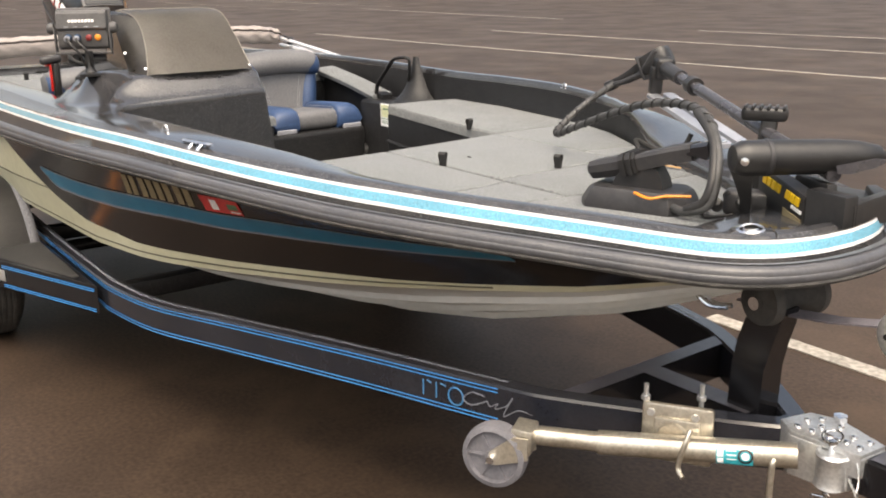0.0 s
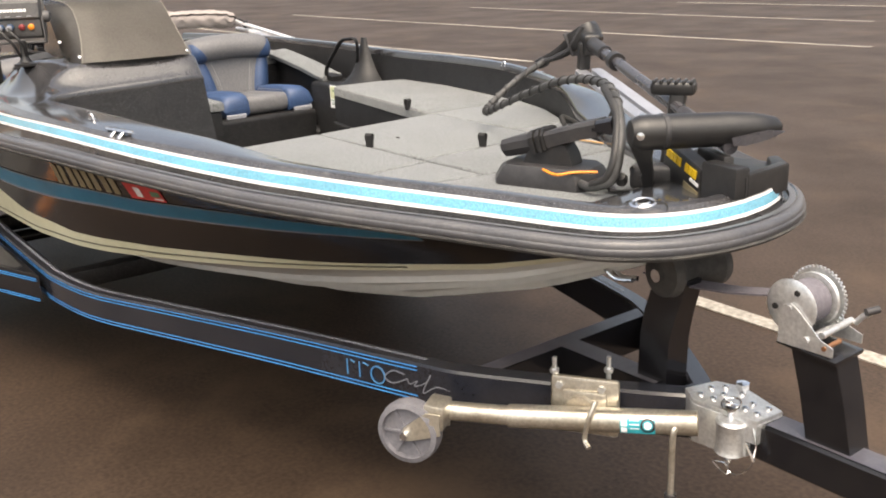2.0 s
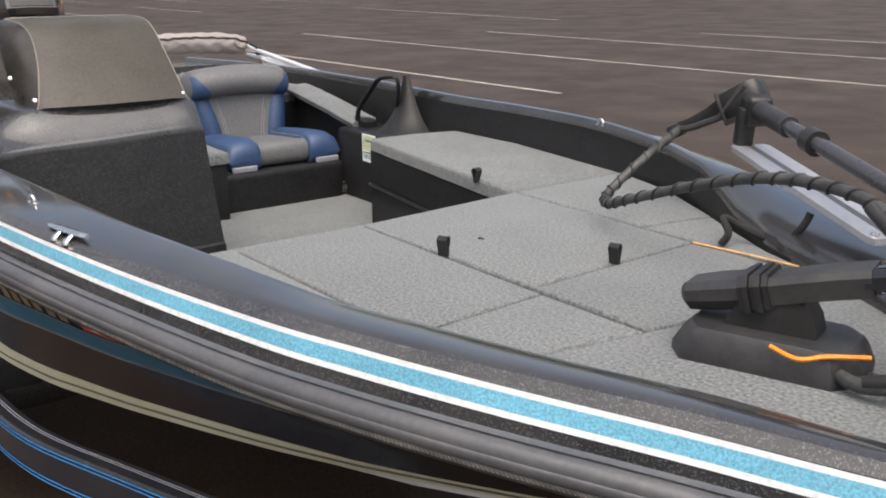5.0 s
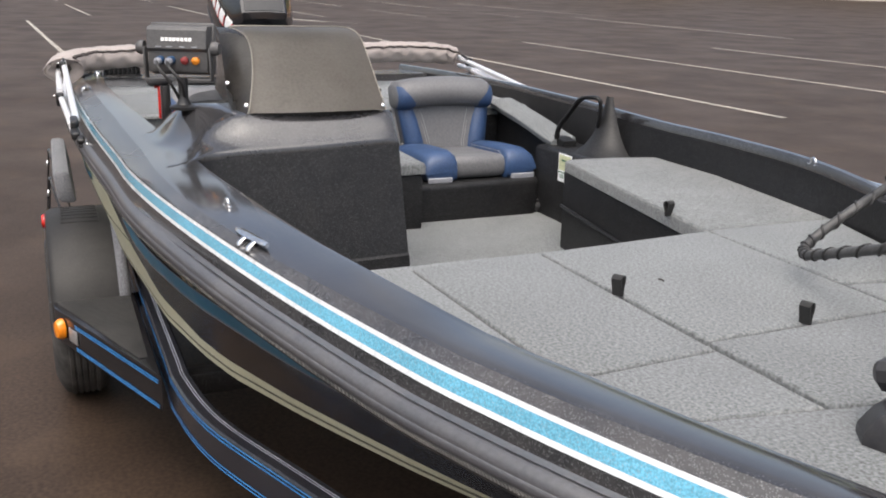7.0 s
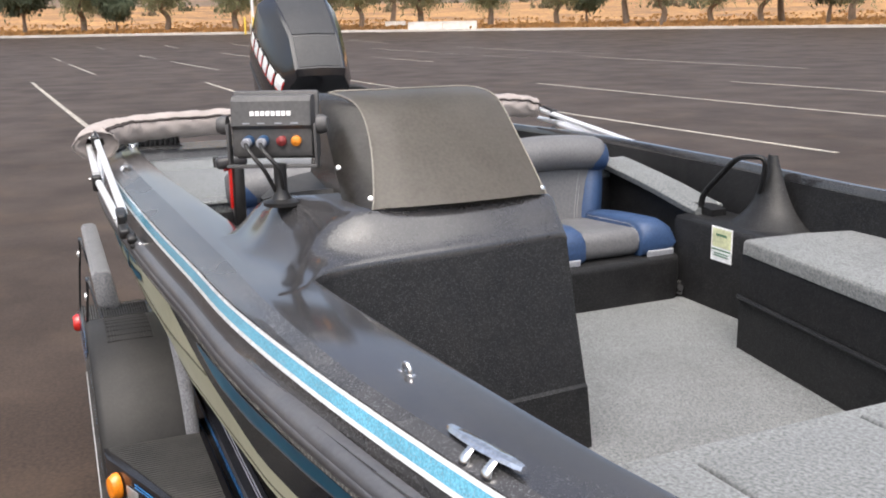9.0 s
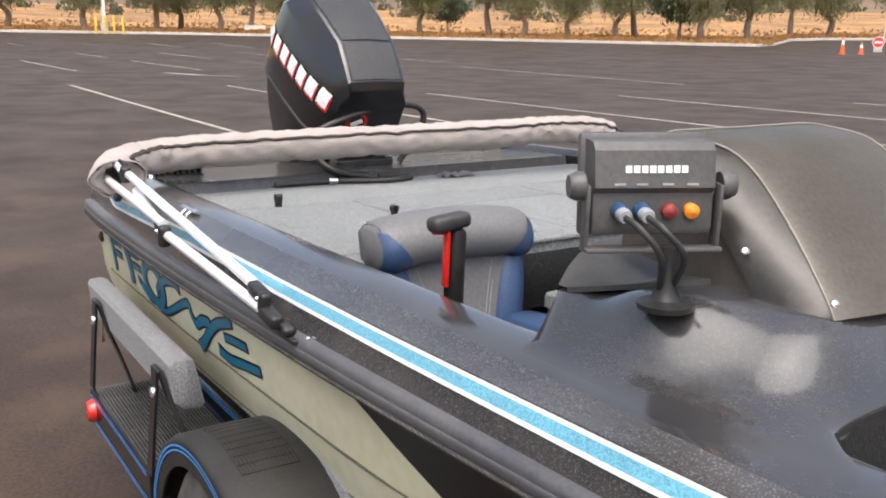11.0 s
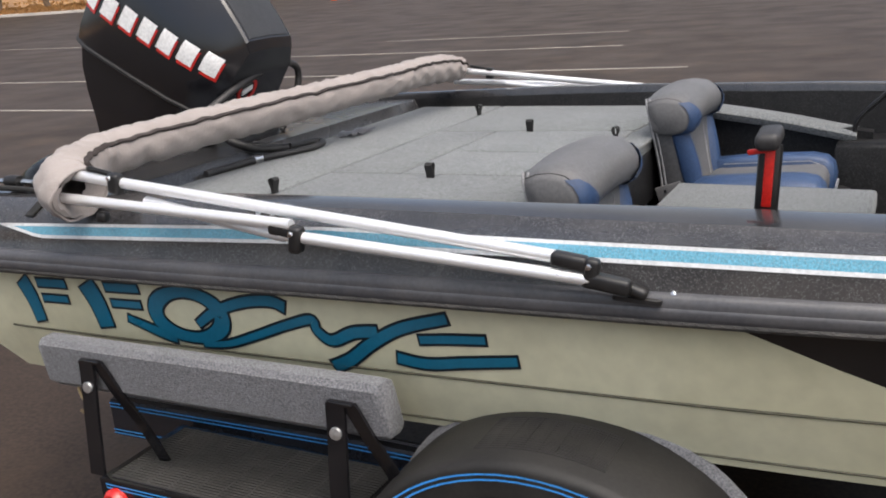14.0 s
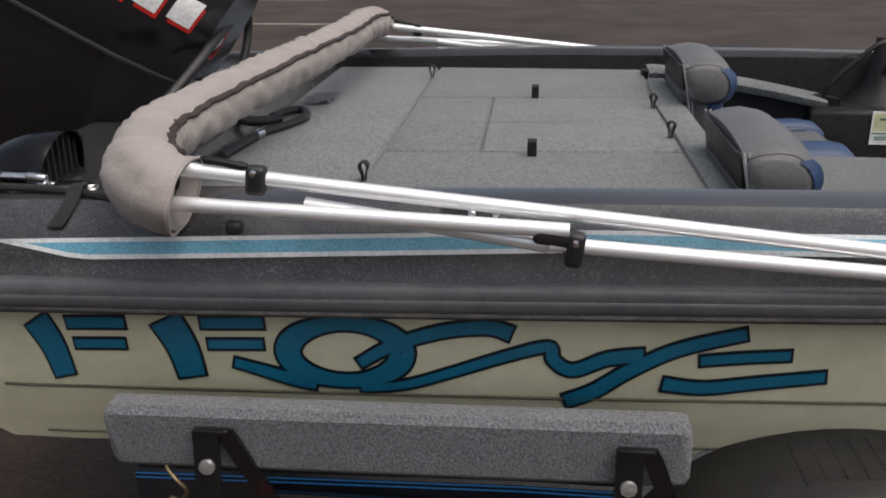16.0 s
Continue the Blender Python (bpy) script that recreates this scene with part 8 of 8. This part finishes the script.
def tree_mesh(name, seed, h, spread, droop, mat, leaves=2400, low=0.17):
    """A trunk with limbs and a crown of hanging leaf sprays."""
    r = random.Random(seed)
    root = thing(name, "", "tree")
    bm = bmesh.new()
    fork = h * 0.24
    base = [(0, 0, -0.2), (0.05 * h * r.uniform(-0.5, 0.5), 0.03 * h * r.uniform(-1, 1), fork * 0.6), (0.08 * h * r.uniform(-1, 1), 0.05 * h * r.uniform(-1, 1), fork)]
    tube(bm, spline(base, 4), [0.035 * h - 0.0016 * h * k for k in range(9)], 9)
    tips = []
    for k in range(8):
        a = 2 * math.pi * k / 8 + r.uniform(-0.3, 0.3)
        reach = spread * r.uniform(0.45, 0.95)
        mid = Vector((reach * 0.4 * math.cos(a), reach * 0.4 * math.sin(a), h * r.uniform(0.45, 0.6)))
        tip = Vector((reach * math.cos(a), reach * math.sin(a), h * r.uniform(0.60, 0.92)))
        P = spline([base[-1], mid, tip], 5)
        tube(bm, P, [0.018 * h * (1 - 0.085 * j) for j in range(len(P))], 6)
        tips += P[4:]
        for q in range(2):
            t2 = tip + Vector((r.uniform(-1, 1), r.uniform(-1, 1), r.uniform(-0.2, 0.4))) * spread * 0.3
            tube(bm, [P[6], P[6].lerp(t2, 0.5) + Vector((0, 0, 0.2)), t2], [0.007 * h, 0.005 * h, 0.002 * h], 5)
            tips.append(t2)
    part("trunk", bm, M_BARK, root, "grey-brown trunk and limbs")
    verts, faces = [], []
    for k in range(int(leaves * 0.9)):
        t = tips[r.randrange(len(tips))] + Vector((r.gauss(0, 1), r.gauss(0, 1), r.gauss(0, 0.5))) * spread * 0.20
        drop = droop * r.uniform(0.25, 1.0) * h
        lean = Vector((r.uniform(-0.2, 0.2), r.uniform(-0.2, 0.2), 0)) * drop
        bot = t + lean - Vector((0, 0, drop))
        bot.z = max(bot.z, low * h * r.uniform(0.75, 1.9))
        steps = 5 + int(drop / 0.22)
        for j in range(steps):
            c = t.lerp(bot, j / (steps - 1)) + Vector((r.gauss(0, 0.12), r.gauss(0, 0.12), r.gauss(0, 0.1)))
            a, sz = r.uniform(0, math.pi), r.uniform(0.04, 0.085) * (1.1 - 0.4 * j / steps)
            d = Vector((math.cos(a), math.sin(a), r.uniform(-0.9, 0.9))) * sz
            u = Vector((r.uniform(-0.35, 0.35), r.uniform(-0.35, 0.35), 1.0)) * sz * 2.4
            i = len(verts)
            verts += [c - d, c - u, c + d, c + u]
            faces.append((i, i + 1, i + 2, i + 3))
    me = bpy.data.meshes.new("crown")
    me.from_pydata([tuple(v) for v in verts], [], faces)
    me.materials.append(mat)
    ob = new("crown", me)
    ob.parent = root
    ob["label"] = "loose hanging green foliage"
    return root


def place(az, dist):
    c, s = math.cos(radians(az)), math.sin(radians(az))
    z = hill_z(dist, az) if dist > lot_edge(az) else 0.00023 * dist * dist
    return dist * c, dist * s, z


kinds = [tree_mesh("pepper_tree", 1, 9.0, 3.6, 0.26, M_LEAF), tree_mesh("pepper_tree", 2, 9.5, 3.2, 0.36, M_LEAF, 2600, 0.12), tree_mesh("dark_tree", 3, 4.6, 2.6, 0.12, M_LEAFDARK, 2000, 0.2), tree_mesh("pepper_tree", 4, 10.5, 4.4, 0.22, M_LEAF, 2400, 0.20)]
TREES = [(169.7, 92, 1, 1.0), (165.8, 94, 0, 1.0), (164.4, 99, 1, 1.0), (162.2, 90, 0, 0.95), (158.5, 92, 1, 1.05), (154.2, 90, 1, 0.95), (150.0, 95, 0, 1.0), (145.8, 88, 3, 0.95), (143.8, 86, 0, 1.0), (140.8, 102, 1, 1.0), (138.0, 92, 0, 1.0), (136.9, 96, 3, 1.0), (134.4, 85, 2, 1.25), (133.1, 84, 1, 1.0),
         (130.4, 86, 0, 1.05), (128.0, 100, 3, 0.9), (126.0, 104, 1, 1.1), (122.4, 112, 3, 1.0), (117.2, 116, 3, 1.0), (113.0, 104, 0, 1.0), (173.8, 94, 0, 1.0), (176.6, 88, 2, 0.8), (178.4, 95, 1, 1.0), (-178.4, 87, 2, 1.3), (-173.0, 96, 0, 1.0), (108.0, 108, 1, 1.0), (102.0, 112, 3, 1.0), (96.0, 104, 0, 1.0), (148.2, 112, 2, 1.1), (160.2, 118, 3, 1.1)]
used = set()
LAB = ["green pepper tree with drooping foliage in dry grass", "tall green pepper tree with long hanging foliage", "low dark green tree with dense round foliage", "large spreading green pepper tree on a dry slope"]
for az, dist, k, sc in TREES:
    m = pose(*place(az, dist), 0, 0, (az * 37) % 360)
    if k in used:
        ob = copy_thing(kinds[k], m)
    else:
        ob = kinds[k]
        ob.matrix_basis = m
        used.add(k)
    ob.scale = (sc, sc, sc)
    tagged(ob, LAB[k], "tree", "trees beyond the car park")

# dry grass clumps along the slope
rg = random.Random(21)
verts, faces = [], []
for k in range(9000):
    az = rg.uniform(92, 190)
    az = az - 360 if az > 180 else az
    dist = lot_edge(az) + 0.6 + 60 * rg.random() ** 1.3
    x, y, z = place(az, dist)
    hgt = rg.uniform(0.08, 0.36)
    for j in range(2):
        a = rg.uniform(0, math.pi)
        dx, dy = math.cos(a) * hgt * 0.5, math.sin(a) * hgt * 0.5
        i = len(verts)
        verts += [(x - dx, y - dy, z - 0.03), (x + dx, y + dy, z - 0.03), (x + dx * 1.3 + rg.uniform(-0.1, 0.1), y + dy * 1.3, z + hgt), (x - dx * 1.2, y - dy * 1.2, z + hgt * rg.uniform(0.6, 1))]
        faces.append((i, i + 1, i + 2, i + 3))
me = bpy.data.meshes.new("dry_grass")
me.from_pydata(verts, [], faces)
me.materials.append(M_STRAW)
tagged(new("dry_grass", me), "dry straw-coloured grass clumps on the slope", "grass", kind="stuff")

leafy(M_STRAW)
# low brown and grey-green shrubs scattered up the hillside
verts, faces = [], []
for k in range(260):
    az = rg.uniform(95, 190)
    az = az - 360 if az > 180 else az
    dist = lot_edge(az) + rg.uniform(80, 260)
    x, y, z = place(az, dist)
    size = rg.uniform(0.6, 2.0)
    for j in range(36):
        c = Vector((x, y, z)) + Vector((rg.gauss(0, 0.55), rg.gauss(0, 0.55), abs(rg.gauss(0.2, 0.4)))) * size
        a, w = rg.uniform(0, math.pi), 0.22 * size
        i = len(verts)
        d = Vector((math.cos(a), math.sin(a), rg.uniform(-0.6, 0.6))) * w
        u = Vector((rg.uniform(-0.4, 0.4), rg.uniform(-0.4, 0.4), 1)) * w
        verts += [tuple(c - d), tuple(c - u), tuple(c + d), tuple(c + u)]
        faces.append((i, i + 1, i + 2, i + 3))
me = bpy.data.meshes.new("hillside_shrubs")
me.from_pydata(verts, [], faces)
M_SHRUB = material("dry_brown_shrub", (0.16, 0.13, 0.085), 0.9, spread=0.5, scale=0.08, tint=(0.11, 0.12, 0.07), bump=0.0)
leafy(M_SHRUB)
me.materials.append(M_SHRUB)
tagged(new("hillside_shrubs", me), "scattered dry brown shrubs on the hillside", "shrubs", kind="stuff")

# booth
bx, by, bz = place(120.0, 84)
booth = thing("ticket_booth", "small weathered green wooden booth with a gable roof", "booth")
bm = bmesh.new()
box(bm, (0, 0, 1.05), (2.1, 1.9, 2.1))
part("wall", bm, M_BOOTH, booth)
bm = bmesh.new()
loft(bm, [[(x, y, z) for y, z in ((-1.25, 2.0), (0, 2.65), (1.25, 2.0), (1.25, 2.1), (0, 2.78), (-1.25, 2.1))] for x in (-1.35, 1.35)], True, True)
part("roof", bm, M_ROOF, booth, "grey shingle gable roof")
bm = bmesh.new()
box(bm, (0.3, -0.97, 0.95), (0.8, 0.06, 1.85))
part("door", bm, M_DOOR, booth, "teal door")
bm = bmesh.new()
box(bm, (-0.55, -0.97, 1.3), (0.5, 0.05, 0.6))
part("window", bm, M_PLASTIC, booth, "dark window")
booth.matrix_basis = pose(bx, by, bz, 0, 0, 29)


def tent(az, dist, mat, lab, w):
    t = thing("canopy_tent", lab, "tent", "canopy tents")
    bm = bmesh.new()
    loft(bm, [[(x * k, y * k, z) for x, y in ((-1, -1), (1, -1), (1, 1), (-1, 1))] for z, k in ((1.95, w / 2), (2.15, w / 2), (2.5, w * 0.26), (2.85, 0.05))], True, True)
    part("canopy", bm, mat, t)
    for sx in (-1, 1):
        for sy in (-1, 1):
            bm = bmesh.new()
            tube(bm, [(sx * w * 0.52, sy * w * 0.52, 0), (sx * w * 0.48, sy * w * 0.48, 2.05)], 0.04, 6)
            part("leg", bm, M_SIGNW, t)
    t.matrix_basis = pose(*place(az, dist), 0, 0, 29)


tent(121.8, 82, M_TENTW, "white canopy tent beside the booth", 3.5)
tent(118.1, 82, M_TENTB, "pale blue canopy tent beside the booth", 3.2)


def cone(az, dist, h, lab):
    c = thing("traffic_cone", lab, "cone", "orange cones")
    bm = bmesh.new()
    turned(bm, [(0.03, h), (0.04, h * 0.98), (0.14, 0.06), (0.14, 0.04)], Matrix(), 14)
    part("cone_body", bm, M_CONE, c)
    bm = bmesh.new()
    turned(bm, [(0.062, h * 0.80), (0.092, h * 0.55), (0.095, h * 0.55), (0.065, h * 0.80)], Matrix(), 14, False)
    part("white_band", bm, M_SIGNW, c, "white band")
    bm = bmesh.new()
    box(bm, (0, 0, 0.02), (0.38, 0.38, 0.04), bev=0.01)
    part("cone_base", bm, M_CONE, c)
    c.matrix_basis = pose(*place(az, dist), 0, 0, 20)


cone(125.4, 60, 1.05, "tall slim orange channeliser cone on asphalt")
cone(124.4, 60, 0.72, "orange traffic cone on asphalt")
cone(120.9, 60, 0.72, "orange traffic cone on asphalt")
cone(117.0, 60, 0.72, "orange traffic cone on asphalt")


def a_board(az, dist):
    b = thing("sandwich_board", "white folding sandwich board on asphalt", "sign", "sandwich boards")
    for s in (-1, 1):
        bm = bmesh.new()
        box(bm, (0, s * 0.16, 0.52), (0.68, 0.04, 1.06), (s * 14, 0, 0), 0.02)
        p = part("board", bm, M_SIGNW, b)
        for z in (0.75, 0.62):
            bm = bmesh.new()
            box(bm, (0, s * (0.16 - (z - 0.52) * 0.25) + s * 0.024, z), (0.46, 0.008, 0.07), (s * 14, 0, 0))
            part("print_bar", bm, M_CONE if z > 0.7 else M_GREYPLASTIC, p)
    b.matrix_basis = pose(*place(az, dist), 0, 0, 30)


a_board(122.3, 61)
a_board(119.0, 60.5)
stop = thing("round_sign", "red and white octagonal sign on a low stand", "sign")
bm = bmesh.new()
turned(bm, [(0.0005, 0), (0.38, 0), (0.38, 0.03), (0.0005, 0.03)], axis_pose((0, 0, 0.62), (0, -1, 0)), 8)
part("sign_plate", bm, M_SIGNW, stop)
bm = bmesh.new()
turned(bm, [(0.0005, 0.031), (0.33, 0.031), (0.33, 0.036), (0.0005, 0.036)], axis_pose((0, 0, 0.62), (0, -1, 0)), 8)
part("sign_face", bm, M_STICKRED, stop, "red face")
bm = bmesh.new()
box(bm, (0, -0.04, 0.62), (0.46, 0.006, 0.14))
part("print_bar", bm, M_SIGNW, stop)
bm = bmesh.new()
box(bm, (0, 0.02, 0.16), (0.5, 0.3, 0.32), bev=0.02)
part("sign_stand", bm, M_CONCRETE, stop)
stop.matrix_basis = pose(*place(123.5, 64), 0, 0, 30)


def barrier(az, dist, length, rot):
    b = thing("concrete_barrier", "long pale concrete barrier by the kerb", "barrier")
    n = 2
    for k in range(n):
        bm = bmesh.new()
        x0, x1 = -length / 2 + length * k / n + 0.02, -length / 2 + length * (k + 1) / n - 0.02
        loft(bm, [[(x, y, z) for y, z in ((-0.3, 0), (-0.28, 0.12), (-0.13, 0.3), (-0.09, 0.68), (0.09, 0.68), (0.13, 0.3), (0.28, 0.12), (0.3, 0))] for x in (x0, x1)], True, True)
        part("barrier_block", bm, M_CONCRETE, b)
    b.matrix_basis = pose(*place(az, dist), 0, 0, rot)


barrier(157.2, 79.6, 6.0, 62)
barrier(160.0, 106, 2.4, 62)
for k in range(4):
    y_ = thing("bollard", "yellow steel bollard by the kerb", "bollard", "yellow bollards")
    bm = bmesh.new()
    turned(bm, [(0.09, 0), (0.09, 1.35), (0.07, 1.42), (0.0005, 1.44)], Matrix(), 12)
    part("bollard_post", bm, M_YPOST, y_)
    y_.matrix_basis = pose(*place(169.3 - 0.5 * k, 80.5))
lamp_post = thing("light_pole", "tall pale light pole by the kerb", "light pole")
bm = bmesh.new()
tube(bm, [(0, 0, 0), (0, 0, 9)], [0.14, 0.09], 10)
part("pole", bm, M_SIGNW, lamp_post)
bm = bmesh.new()
turned(bm, [(0.3, 0), (0.3, 0.7), (0.0005, 0.75)], Matrix(), 14)
part("pole_base", bm, M_CONCRETE, lamp_post)
bm = bmesh.new()
box(bm, (0.4, 0, 9.0), (0.9, 0.3, 0.14), bev=0.03)
part("lamp_head", bm, M_GREYPLASTIC, lamp_post)
lamp_post.matrix_basis = pose(*place(168.8, 81.5))
